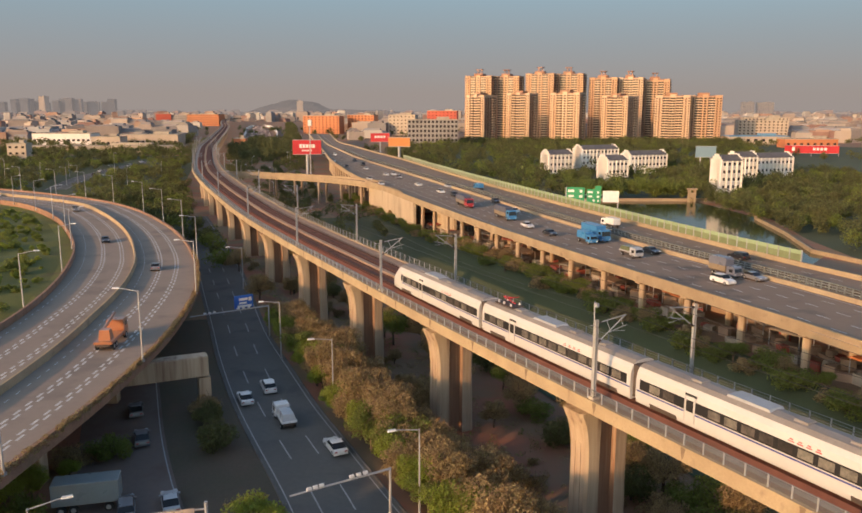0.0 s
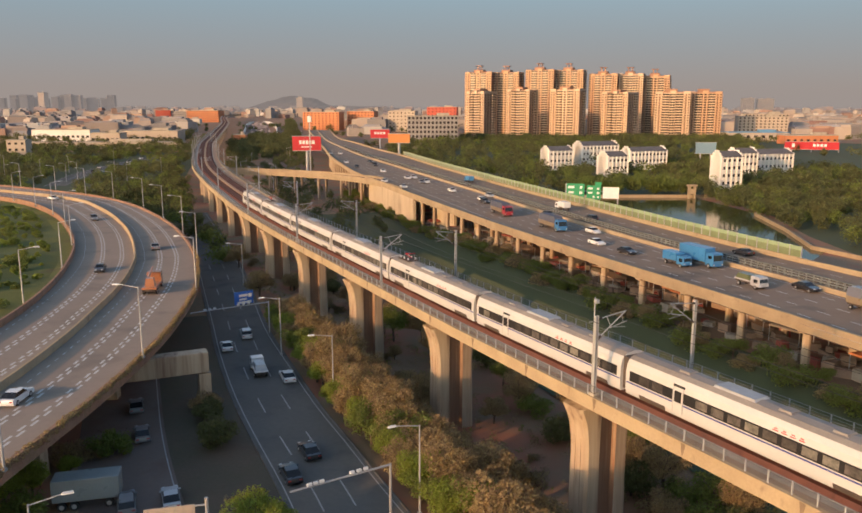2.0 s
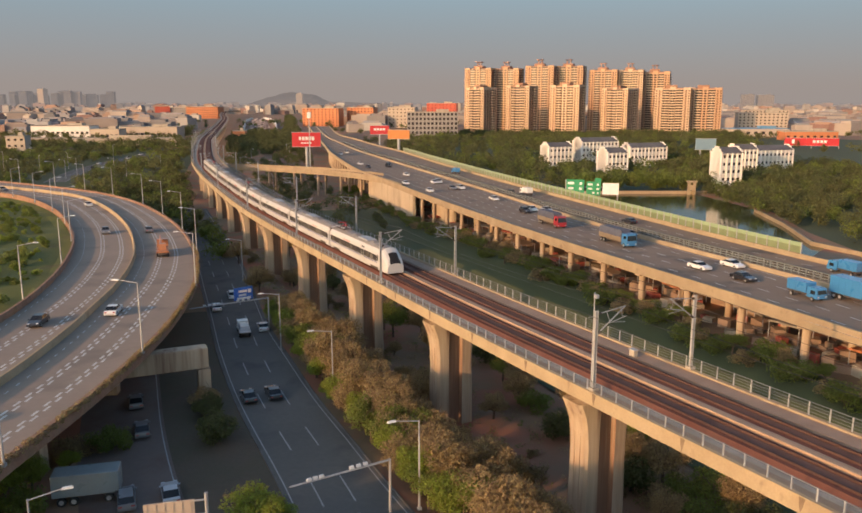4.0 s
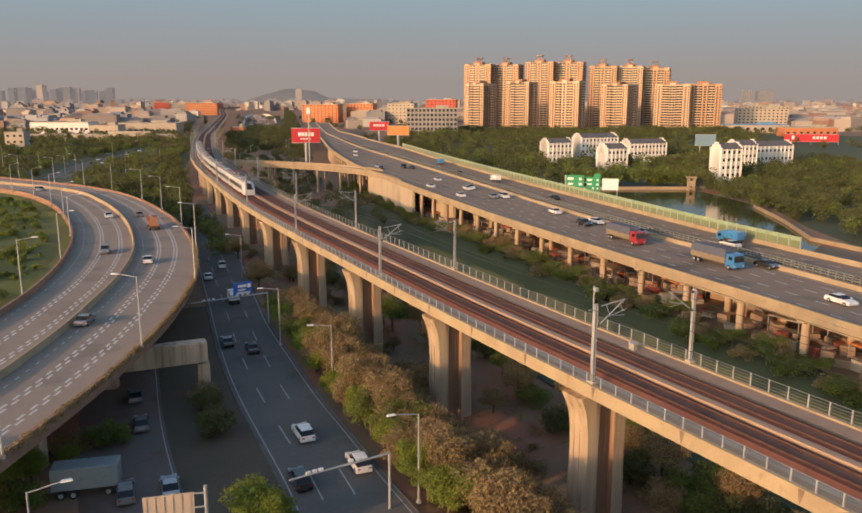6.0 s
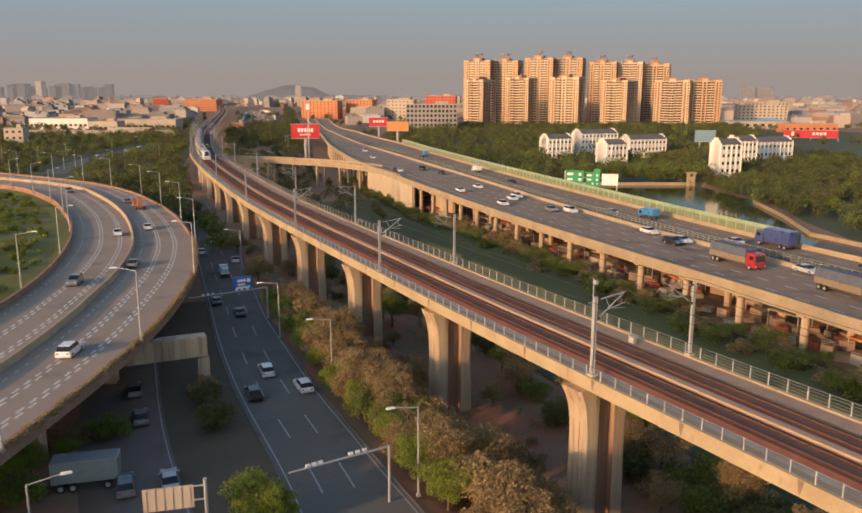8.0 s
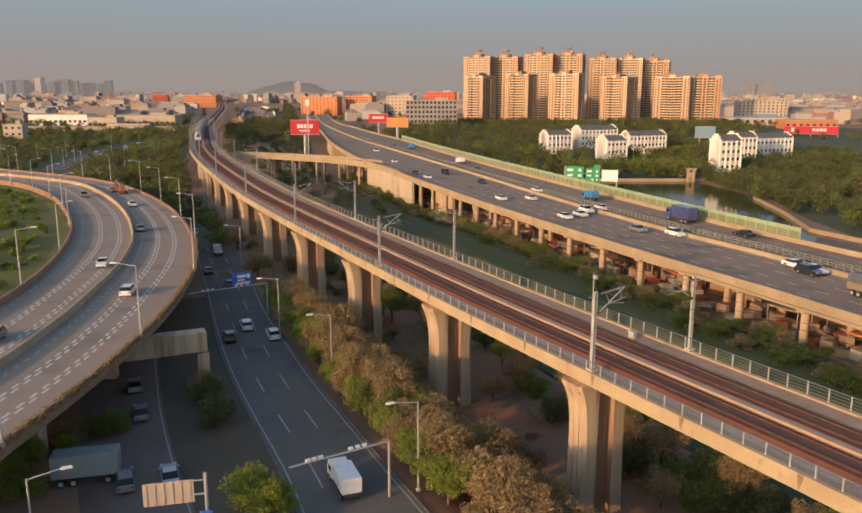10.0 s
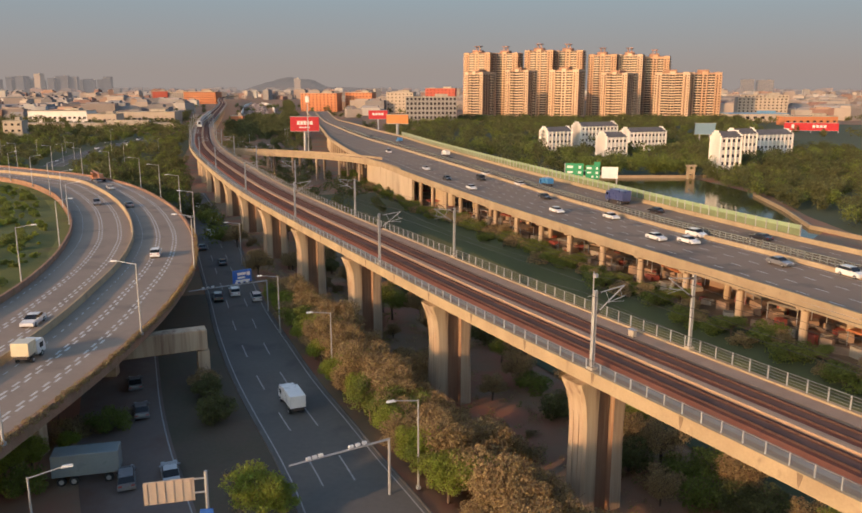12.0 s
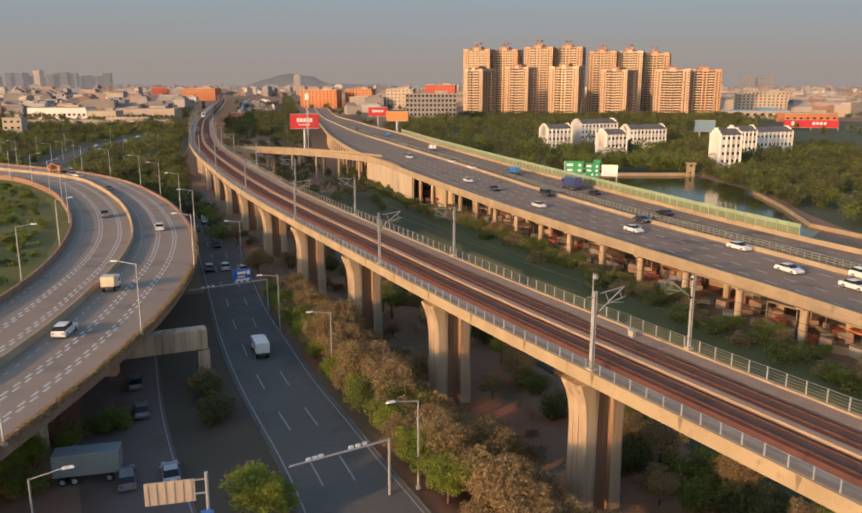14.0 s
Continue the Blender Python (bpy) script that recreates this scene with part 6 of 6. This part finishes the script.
# clutter of crates, sheets and boxes kept between the highway columns
for label, mat, n in (("red and orange crates stored under the highway", stall_red, 45), ("pale boxes and sheets stored under the highway", M["concrete"], 60), ("brown pallets and heaps stored under the highway", M["walkway"], 150)):
    bm = bmesh.new()
    for k in range(n):
        x, y, a = HW_NEAR.at(262 + 250 * rng.random(), 4.0 + 9 * rng.random())
        box(bm, 0.8 + 2.2 * rng.random(), 0.7 + 1.2 * rng.random(), 0.5 + 1.3 * rng.random(), x, y, ground_z(x, y) - 0.05, a + rng.normal(0, 0.4), taper=0.85 + 0.15 * rng.random())
    tagged(part("stored_goods", bm, mat), label, "goods", kind="stuff")
# ---- street lamps, gantries and roadside things ----
def street_lamp(h, arm, label):
    t = thing("street_lamp", label, "street lamp", group="street lamps")
    bm = bmesh.new()
    tube(bm, (0, 0, 0), (0, 0, h), 0.13, 0.075, seg=8)
    part("pole", bm, M["galv"], t)
    bm = bmesh.new()
    tube(bm, (0, 0, h - 0.1), (arm, 0, h + 0.35), 0.06, 0.05)
    part("arm", bm, M["galv"], t)
    bm = bmesh.new()
    box(bm, 0.95, 0.32, 0.16, arm + 0.35, 0, h + 0.28, taper=0.8)
    part("lamp_head", bm, sign_white, t)
    bm = bmesh.new()
    box(bm, 0.4, 0.4, 0.3)
    part("base", bm, M["galv"], t)
    return t


lamp_a = street_lamp(9.4, 2.4, "grey street lamp with a single arm on the ramp parapet")
lamps = []
for x, y in ((-37.4, 64), (-37.6, 95.6), (-42.4, 132.6), (-50.2, 164.2), (-61.4, 195.6), (-75.2, 222.4), (-90.6, 243), (-107.6, 269), (-123.2, 285), (-139, 298), (-160, 310), (-185, 326)):
    s0, _ = RAMP_OUT.near(x, y)
    px, py, a = RAMP_OUT.at(s0, 0.75)
    lamps.append((px, py, RAMP + 0.3, math.degrees(a) + 90))
for x, y in ((-64.4, 92), (-65.9, 121.3), (-72.9, 150.7), (-82.8, 177.6), (-96, 204), (-111.2, 229), (-125.4, 248.4), (-141, 263), (-160, 277)):
    s0, _ = RAMP_IN.near(x, y)
    px, py, a = RAMP_IN.at(s0, -0.7)
    lamps.append((px, py, RAMP + 0.3, math.degrees(a) - 90))
for k, (x, y, z, r) in enumerate(lamps):
    m = pose(x, y, z, 0, 0, r)
    if k == 0:
        lamp_a.matrix_basis = m
    else:
        copy_thing(lamp_a, m)
lamp_b = street_lamp(9.8, 2.6, "grey roadside street lamp among the trees")
for k, (x, y) in enumerate([(-1.3, 73.2), (-14.0, 104), (-25.4, 125), (-44, 176), (-32.5, 57.3)]):
    a = math.degrees(ROAD_R.at(ROAD_R.near(x, y)[0])[2])
    m = pose(x, y, 0, 0, 0, a + 90 + (180 if k == 4 else 0))
    if k == 0:
        lamp_b.matrix_basis = m
    else:
        copy_thing(lamp_b, m)
# distant lamps beyond the ramp
for k in range(34):
    x = -330 + 270 * rng.random()
    y = 330 + 260 * rng.random()
    if clear_of_lines(x, y, 14):
        copy_thing(lamp_b, pose(x, y, 0, 0, 0, 360 * rng.random()))


def camera_gantry(p0, p1, height, label):
    d = Vector((p1[0] - p0[0], p1[1] - p0[1], 0))
    t = thing("gantry", label, "gantry", pose(p0[0], p0[1], 0, 0, 0, math.degrees(math.atan2(d.y, d.x))))
    L = d.length
    bm = bmesh.new()
    tube(bm, (0, 0, 0), (0, 0, height), 0.16, 0.12, seg=8)
    part("post", bm, M["galv"], t)
    bm = bmesh.new()
    tube(bm, (0, 0, height - 0.1), (L, 0, height + 0.1), 0.12, 0.09, seg=8)
    part("beam", bm, M["galv"], t)
    for f in (0.26, 0.33, 0.4, 0.7, 0.76, 0.82):
        bm = bmesh.new()
        box(bm, 0.45, 0.25, 0.25, f * L, 0, height + 0.14)
        tube(bm, (f * L, 0, height), (f * L, 0, height + 0.2), 0.05)
        part("camera", bm, sign_white, t, "white traffic camera")
    return t


camera_gantry((-4.2, 72.0), (-13.1, 66.0), 6.2, "grey steel camera gantry across the road")
g2 = camera_gantry((-30.0, 137.7), (-41.7, 129.2), 6.0, "grey steel gantry with a blue sign")
bm = bmesh.new()
box(bm, 3.5, 0.15, 2.3, 4.6, -0.2, 6.2)
p = part("blue_sign", bm, sign_blue, g2, "blue direction sign with white bars")
for bx, bz, bw, bh in ((-1.2, 1.4, 0.6, 0.7), (0.2, 1.6, 1.6, 0.45), (0.3, 0.9, 1.4, 0.35), (0, 0.3, 2.6, 0.35)):
    for yy in (-0.29, 0.09):
        bm = bmesh.new()
        box(bm, bw, 0.03, bh, 4.6 + bx * 0.9, yy, 6.15 + bz * 0.92)
        part("lettering", bm, sign_white, p)
# the back of a road sign on a pole
bs = thing("road_sign", "plain beige back of a large road sign on a pole", "road sign", pose(-19.6, 62, 0, 0, 0, 14))
bm = bmesh.new()
tube(bm, (0, 0, 0), (0, 0, 7.9), 0.16, seg=10)
part("pole", bm, M["galv"], bs)
bm = bmesh.new()
box(bm, 4.2, 0.12, 2.1, -3.1, 0, 5.3)
p = part("panel", bm, cream, bs, "beige sheet metal panel")
for k in range(6):
    bm = bmesh.new()
    box(bm, 0.07, 0.06, 2.0, -4.9 + 0.72 * k, -0.09, 5.35)
    part("rib", bm, cream, p)
for z in (5.9, 7.2):
    bm = bmesh.new()
    box(bm, 1.1, 0.1, 0.12, -0.5, 0, z)
    part("bracket", bm, M["galv"], bs)
sb = thing("small_sign", "small blue road sign on a pole", "road sign", pose(-19.45, 61.2, 0, 0, 0, 8))
bm = bmesh.new()
tube(bm, (0, 0, 0), (0, 0, 4.6), 0.06)
part("pole", bm, M["galv"], sb)
bm = bmesh.new()
box(bm, 1.1, 0.06, 0.9, 0, -0.1, 3.9)
part("panel", bm, sign_blue, sb)
# portal beam under the ramp
pb = thing("portal_frame", "pale concrete portal beam beside the ramp", "portal", pose(-38.2, 101.5, 0, 0, 0, 24), kind="structure")
bm = bmesh.new()
box(bm, 12.0, 2.2, 2.9, 1.2, 0, 4.6)
bmesh.ops.bevel(bm, geom=bm.edges[:], offset=0.12, segments=2, affect="EDGES")
part("beam", bm, M["pier"], pb)
bm = bmesh.new()
box(bm, 1.6, 1.9, 4.4, 6.6, 0, 0)
part("column", bm, M["pier"], pb)
# parked vehicles on the service road
for key, x, y, rz in (("grey:suv", -31.8, 74.3, 112), ("grey:sedan", -36.6, 91.8, 112), ("grey:sedan", -40.8, 101, 112), ("silver:sedan", -27.6, 75.5, 112)):
    copy = vehicle(key)
    copy.matrix_basis = pose(x, y, 0.05, 0, 0, rz)
    tagged(copy, "parked " + key.split(":")[0] + " car on the shaded service road")
for key, s0, off, turn in (("white:van", 165, 2.6, 0), ("white:sedan", 118, -2.6, 180), ("black:sedan", 88, 2.6, 0), ("white:suv", 205, -2.6, 180), ("grey:sedan", 232, 2.6, 0)):
    x, y, a = ROAD3.at(s0, off)
    copy = vehicle(key)
    copy.matrix_basis = pose(x, y, 0.075, 0, 0, math.degrees(a) + turn)
    tagged(copy, key.split(":")[0] + " car on the winding road among trees")
tr = thing("parked_trailer", "parked pale blue-grey box trailer in the shade", "trailer", pose(-36.2, 75.3, 0, 0, 0, 14))
bm = bmesh.new()
box(bm, 6.6, 2.4, 2.4, 0, 0, 1.0)
bmesh.ops.bevel(bm, geom=bm.edges[:], offset=0.06, segments=1, affect="EDGES")
part("cargo_box", bm, paint("pale_trailer_paint", (0.27, 0.31, 0.31)), tr)
wheels(tr, (-2.4, -1.2, 2.2), 1.2, 0.48, 0.3)

# ---- trees and shrubs ----
def leaves(centres, radii, per, size, squash=0.8, seed=1):
    """Small leaf sprays scattered through lumps; the outline stays ragged. Returns vertex and face arrays."""
    g = np.random.default_rng(seed)
    n = len(centres) * per
    c = np.repeat(np.asarray(centres, float), per, axis=0)
    r = np.repeat(np.asarray(radii, float), per)[:, None]
    d = g.normal(size=(n, 3))
    d /= np.linalg.norm(d, axis=1)[:, None]
    p = c + d * r * (0.55 + 0.55 * g.random((n, 1))) * np.array([1, 1, squash])
    p[:, 2] = np.maximum(p[:, 2], c[:, 2] - 0.3) if squash < 0.65 else np.maximum(p[:, 2], 0.05)
    a = g.normal(size=(n, 3))
    a /= np.linalg.norm(a, axis=1)[:, None]
    b = np.cross(a, d + 0.6 * g.normal(size=(n, 3)))
    b /= np.linalg.norm(b, axis=1)[:, None]
    s = size * (0.6 + 0.8 * g.random((n, 1)))
    v = np.stack([p - a * s - b * s * 0.25, p - b * s * 0.6, p + a * s, p + b * s * 0.55], axis=1).reshape(-1, 3)
    f = np.arange(4 * n).reshape(-1, 4)
    return v, f


def leaf_mesh(name, v, f, mat):
    me = bpy.data.meshes.new(name)
    me.vertices.add(len(v))
    me.vertices.foreach_set("co", np.ascontiguousarray(v, dtype=np.float32).ravel())
    me.loops.add(f.size)
    me.loops.foreach_set("vertex_index", f.ravel().astype(np.int32))
    me.polygons.add(len(f))
    me.polygons.foreach_set("loop_start", np.arange(0, f.size, 4, dtype=np.int32))
    me.update(calc_edges=True)
    me.materials.append(mat)
    return me


def tree(name, label, h, spread, mat, lumps, per, size, seed, bare=0.0):
    g = np.random.default_rng(seed)
    t = thing(name, label, "tree" if name == "tree" else "shrub", group="roadside " + name + "s")
    bm = bmesh.new()
    base = h * (0.35 if name == "tree" else 0.12)
    tube(bm, (0, 0, -0.1), (0.1, 0.05, base), 0.045 * h * 0.5 + 0.05, 0.02 * h + 0.05, seg=8)
    cs, rs = [], []
    for k in range(lumps):
        an = 2 * math.pi * (k / lumps + 0.12 * g.random())
        rr = spread * (0.25 + 0.6 * g.random())
        z = base + (h - base) * (0.12 + 0.72 * g.random()) * (1 - 0.3 * rr / spread)
        p = (rr * math.cos(an), rr * math.sin(an), z)
        tube(bm, (0.1, 0.05, base * (0.75 + 0.25 * g.random())), p, 0.012 * h + 0.02, 0.02, seg=5)
        for j in range(2 if name == "tree" else 1):
            q = (p[0] + g.normal(0, 0.5), p[1] + g.normal(0, 0.5), p[2] + 0.6 + g.random() * 0.5)
            tube(bm, p, q, 0.03, 0.012, seg=4)
        cs.append(p)
        rs.append(spread * (0.28 + 0.2 * g.random()))
    part("trunk", bm, M["bark"], t, "brown trunk and limbs")
    v, f = leaves(cs, rs, per, size, 0.75, seed)
    ob = new("crown", leaf_mesh("crown", v, f, mat))
    ob.parent = t
    return t


KINDS = [
    tree("tree", "broad roadside tree with dry brownish leaves", 7.5, 3.4, M["leaf_brown"], 26, 420, 0.115, 11),
    tree("tree", "roadside tree with sparse brown leaves", 6.8, 3.0, M["leaf_brown"], 24, 300, 0.11, 12),
    tree("tree", "fresh green leafy roadside tree", 6.5, 3.0, M["leaf_lime"], 26, 400, 0.115, 13),
    tree("tree", "green-brown mixed roadside tree", 7.2, 3.2, M["leaf"], 20, 300, 0.13, 14),
    tree("shrub", "low green shrub on the verge", 2.8, 2.2, M["leaf"], 14, 260, 0.11, 15),
    tree("shrub", "low dry shrub on bare earth", 2.4, 1.9, M["leaf_brown"], 12, 200, 0.10, 16),
    tree("shrub", "dark green shrub in the shade", 3.6, 2.6, M["leaf_dark"], 15, 280, 0.13, 17),
]
used = set()


def plant(k, x, y, sc=1.0):
    m = pose(x, y, ground_z(x, y) - 0.03, 0, 0, 360 * rng.random()) @ Matrix.Diagonal((sc, sc, sc * (0.9 + 0.2 * rng.random()), 1))
    if k not in used:
        used.add(k)
        ob = KINDS[k]
    else:
        ob = copy_thing(KINDS[k], pose(0, 0, 0))
    ob.matrix_basis = m
    return ob


# green edge of the row along the road, and the broad dry crowns behind it
for i in range(34):
    x, y, _ = ROAD_R.at(112 + 3.6 * i + 1.5 * rng.random(), 1.7 + 0.9 * rng.random())
    if i % 6 != 4:
        plant([2, 2, 3, 2, 1][i % 5], x, y, 0.66 + 0.26 * rng.random())
for i in range(38):
    x, y, _ = ROAD_R.at(108 + 3.3 * i + 1.5 * rng.random(), 4.0 + 1.6 * rng.random())
    plant([0, 1, 0, 3, 1][i % 5], x, y, 0.95 + 0.22 * rng.random())
for i in range(32):
    x, y, _ = ROAD_R.at(108 + 3.6 * i + 2 * rng.random(), 7.2 + 2.6 * rng.random())
    plant([0, 1, 1, 0, 1][i % 5], x, y, 0.9 + 0.3 * rng.random())


def hides_pier(x, y):
    """True close in front of the first piers, where the ground lies bare."""
    for s in PIERS[1:6]:
        px, py, _ = RAIL.at(s)
        d = math.hypot(px, py)
        u = (x * px + y * py) / d
        if abs(x * py - y * px) / d < 4.2 and 0 < d - u < 15:
            return True
    return False


# dry shrubs on the earth below the viaduct
for i in range(74):
    x, y, _ = RAIL.at(222 + 200 * rng.random(), -10 + 18 * rng.random())
    if not hides_pier(x, y):
        plant([5, 1, 5, 5][i % 4], x, y, 0.45 + 0.55 * rng.random())
# kind 2 lime crowns here carry sunlight in their leaf colour
for x, y, k, sc in ((-16.4, 66.8, 2, 0.95), (-14.5, 67, 2, 0.65), (-26.7, 89.3, 6, 1.1), (-31, 101, 5, 1.2), (-29.5, 97, 6, 0.9), (-43.2, 77.4, 2, 0.6), (-41.0, 81.5, 2, 0.45), (-44.5, 74.4, 2, 0.65), (-41.5, 72, 4, 1.1), (-38.5, 87, 4, 1.1), (-46.5, 80, 2, 0.6), (-42.5, 85, 5, 1.2), (-40.5, 87, 5, 0.9), (30, 77, 4, 1.4), (33, 74.5, 6, 1.3), (26, 81, 5, 1.3), (36, 71, 4, 1.3), (39, 67, 6, 1.2), (23.5, 85, 6, 1.2), (29, 83, 4, 1.2)):
    plant(k, x, y, sc)
for i in range(16):
    x, y, _ = ROAD_R.at(104 + 6.0 * i, 8.5 + 7.5 * rng.random())
    if not hides_pier(x, y):
        plant([1, 0, 0, 1][i % 4], x, y, 0.85 + 0.3 * rng.random())
# green and dry trees in the hollow on the far side of the viaduct
for i in range(44):
    x, y, _ = RAIL.at(218 + 4.5 * i + 3 * rng.random(), 8.5 + 10 * rng.random())
    plant([3, 1, 6, 0, 4, 1, 0][i % 7], x, y, (0.75 + 0.35 * rng.random()) * (1.4 if i % 7 in (2, 4) else 1))
# hedge of shrubs before the highway columns
for i in range(120):
    x, y, _ = HW_NEAR.at(235 + 3.0 * i, 0.6 - 4.4 * rng.random())
    plant([4, 5, 3, 4, 1][i % 5], x, y, (0.95 + 0.5 * rng.random()) * (0.45 if i % 5 in (2, 4) else 1))


def wood(label, pts, mat, hmin, hmax, per, size, seed, z0=0.0):
    """A stretch of woodland, too many trees to count."""
    g = np.random.default_rng(seed)
    cs, rs = [], []
    for x, y in pts:
        h = hmin + (hmax - hmin) * g.random()
        n = 4
        for j in range(n):
            cs.append((x + g.normal(0, h * 0.18), y + g.normal(0, h * 0.18), h * (0.35 + 0.42 * g.random())))
            rs.append(h * (0.24 + 0.13 * g.random()))
    v, f = leaves(cs, rs, per, size, 0.85, seed)
    v[:, 2] += z0
    tagged(new("woodland", leaf_mesh("woodland", v, f, mat)), label, "trees", kind="stuff")


def scatter(n, test, x0, x1, y0, y1, seed, clear=16):
    g = np.random.default_rng(seed)
    out = []
    tries = 0
    while len(out) < n and tries < n * 30:
        tries += 1
        x, y = x0 + (x1 - x0) * g.random(), y0 + (y1 - y0) * g.random()
        if test(x, y) and clear_of_lines(x, y, clear):
            out.append((x, y))
    return out


def east_of(ln, x, y, m):
    return ln.near(x, y)[1] > m


houses = [(80, 505), (110, 530), (103, 448), (137, 508), (137.5, 366), (169, 428), (194, 455)]


def open_ground(x, y):
    return all(math.hypot(x - a, y - b) > 13 for a, b in houses) and any(math.hypot(x - a, y - b) < 42 for a, b in houses)


def park(x, y):
    return y > 353 and all(math.hypot(x - a, y - b) > 17 for a, b in houses) and not any(abs(x - a) < 16 and -34 < y - b < 0 for a, b in houses)


g1 = scatter(1050, lambda x, y: park(x, y) and x < 0.33 * y + 60 and east_of(HW_FAR, x, y, 9), -40, 330, 355, 900, 21)
wood("dense dark green park woodland behind the lake", g1[:680], M["leaf_dark"], 7, 12, 62, 0.5, 31)
wood("sunlit green park trees", g1[680:], M["leaf"], 6, 10, 62, 0.48, 32)
g8 = scatter(230, lambda x, y: y > 354 and open_ground(x, y), 50, 250, 354, 540, 28)
g9 = [(58 + 68 * k / 34 + rng.normal(0, 1.2), 358 + 9 * rng.random()) for k in range(34)]
wood("tall green trees on the far lake bank", g9, M["leaf"], 8, 11.5, 90, 0.36, 42)
wood("low green trees round the white houses", g8, M["leaf"], 3.5, 5.5, 60, 0.36, 41)
g2 = scatter(820, lambda x, y: x > 117 + max(0, (y - 292)) * 0.1 + max(0, 230 - y) * 0.9 and x < 0.62 * y + 40, 112, 330, 185, 480, 22, 12)
g2 = [p for p in g2 if all(math.hypot(p[0] - a, p[1] - b) > 16 for a, b in houses)]
wood("olive wooded bank on the lake shore", g2[:520], M["leaf_dark"], 6, 9.5, 80, 0.36, 33)
wood("green trees on the lake shore", g2[520:], M["leaf"], 5, 8, 80, 0.34, 34)
g3 = scatter(980, lambda x, y: not -8 < ROAD3.near(x, y)[1] < 16 and x < RAIL.at(RAIL.near(x, y)[0], -12)[0] and RAMP_OUT.near(x, y)[1] > 10, -480, -60, 190, 740, 23, 14)
wood("dark roadside woodland beyond the ramp", g3[:600], M["leaf_dark"], 5, 9, 60, 0.44, 35)
wood("green trees beyond the ramp", g3[600:], M["leaf"], 4, 8, 60, 0.42, 36)
g4 = scatter(200, lambda x, y: y > 205 and RAIL.near(x, y)[1] > 12 and HW_NEAR.near(x, y)[1] < -8, -180, 30, 170, 700, 24, 11)
wood("trees between the railway and the highway", g4, M["leaf_dark"], 4, 8, 80, 0.34, 37)
g10 = scatter(420, lambda x, y: HW_NEAR.near(x, y)[1] < -12 and RAIL.near(x, y)[1] > 14 and not (x / y < -0.185 and y > 930), -420, -70, 600, 1900, 61, 14)
wood("dark trees between railway and highway far off", g10, M["leaf_dark"], 7, 11, 60, 0.6, 62)
g11 = scatter(150, lambda x, y: RAIL.near(x, y)[1] < -9 and RAMP_OUT.near(x, y)[1] > 8 and ROAD_L.near(x, y)[1] < -3 or (y > 195 and RAIL.near(x, y)[1] < -8 and RAMP_OUT.near(x, y)[1] > 8), -150, -30, 150, 420, 63, 9)
wood("dark trees beside the road under the viaduct", g11[:90], M["leaf_dark"], 4, 7.5, 90, 0.3, 64)
wood("green trees beside the road under the viaduct", g11[90:], M["leaf"], 4, 7, 90, 0.3, 65)
g5 = scatter(900, lambda x, y: -58 < RAMP_IN.near(x, y)[1] < -5, -240, -70, 70, 250, 25, 10)
wood("scattered shrubs on the meadow inside the ramp", g5[:420], M["leaf"], 1.2, 3.0, 70, 0.2, 38, RAMP - 1.2)
wood("low yellow-green scrub on the meadow inside the ramp", g5[420:], M["leaf_lime"], 0.8, 1.8, 60, 0.17, 45, RAMP - 1.0)
g6 = scatter(420, lambda x, y: y > 620, -600, 700, 620, 1500, 26, 22)
g6 = [p for p in g6 if not (20 < p[0] < 380 and 900 < p[1] < 1100)]
wood("far trees between the city houses", g6, M["leaf_dark"], 7, 11, 40, 0.8, 39)
g12 = scatter(420, lambda x, y: x < -0.30 * y, -640, -190, 600, 1150, 66, 18)
wood("far trees among low halls", g12, M["leaf_dark"], 7, 11, 44, 0.6, 67)
g7 = [(26 + 330 * k / 150 + rng.normal(0, 4), 905 + rng.normal(0, 7)) for k in range(150)]
wood("line of trees at the feet of the towers", g7, M["leaf_dark"], 6, 10, 50, 0.65, 40)

# dry weeds and litter of leaves on the earth below the viaduct and the ramp
for label, mat, n, seed in (("dry brown weeds on bare earth under the viaduct", M["leaf_brown"], 1500, 71), ("green weeds on bare earth under the viaduct", M["leaf"], 500, 72)):
    weeds = []
    for k in range(n):
        if k % 5:
            x, y, _ = RAIL.at(205 + 230 * rng.random(), -16 + 27 * rng.random())
            if ROAD_R.near(x, y)[1] < 1.5:
                continue
        else:
            x, y, _ = ROAD_L.at(112 + 60 * rng.random(), -1 - 5 * rng.random())
        weeds.append((x, y, ground_z(x, y) + 0.15 + 0.25 * rng.random()))
    v, f = leaves(weeds, [0.35 + 0.4 * rng.random() for _ in weeds], 26, 0.10, 0.6, seed)
    tagged(new("weeds", leaf_mesh("weeds", v, f, mat)), label, "weeds", kind="stuff")

# ragged plants that hang along the ramp's outer wall
hedge = []
for k in range(330):
    x, y, _ = RAMP_OUT.at(165 + 0.42 * k, 0.35 + 0.35 * rng.random())
    hedge.append((x, y, RAMP + 0.55 + 0.2 * rng.random() - 0.5 * rng.random() ** 2))
v, f = leaves(hedge, [0.38] * len(hedge), 46, 0.11, 0.8, 51)
tagged(new("wall_plants", leaf_mesh("wall_plants", v, f, M["leaf_brown"])), "ragged dry plants hanging along the ramp wall", "plants", kind="stuff")


def motions():
    train_motion()
    vehicle_motion()

motions()
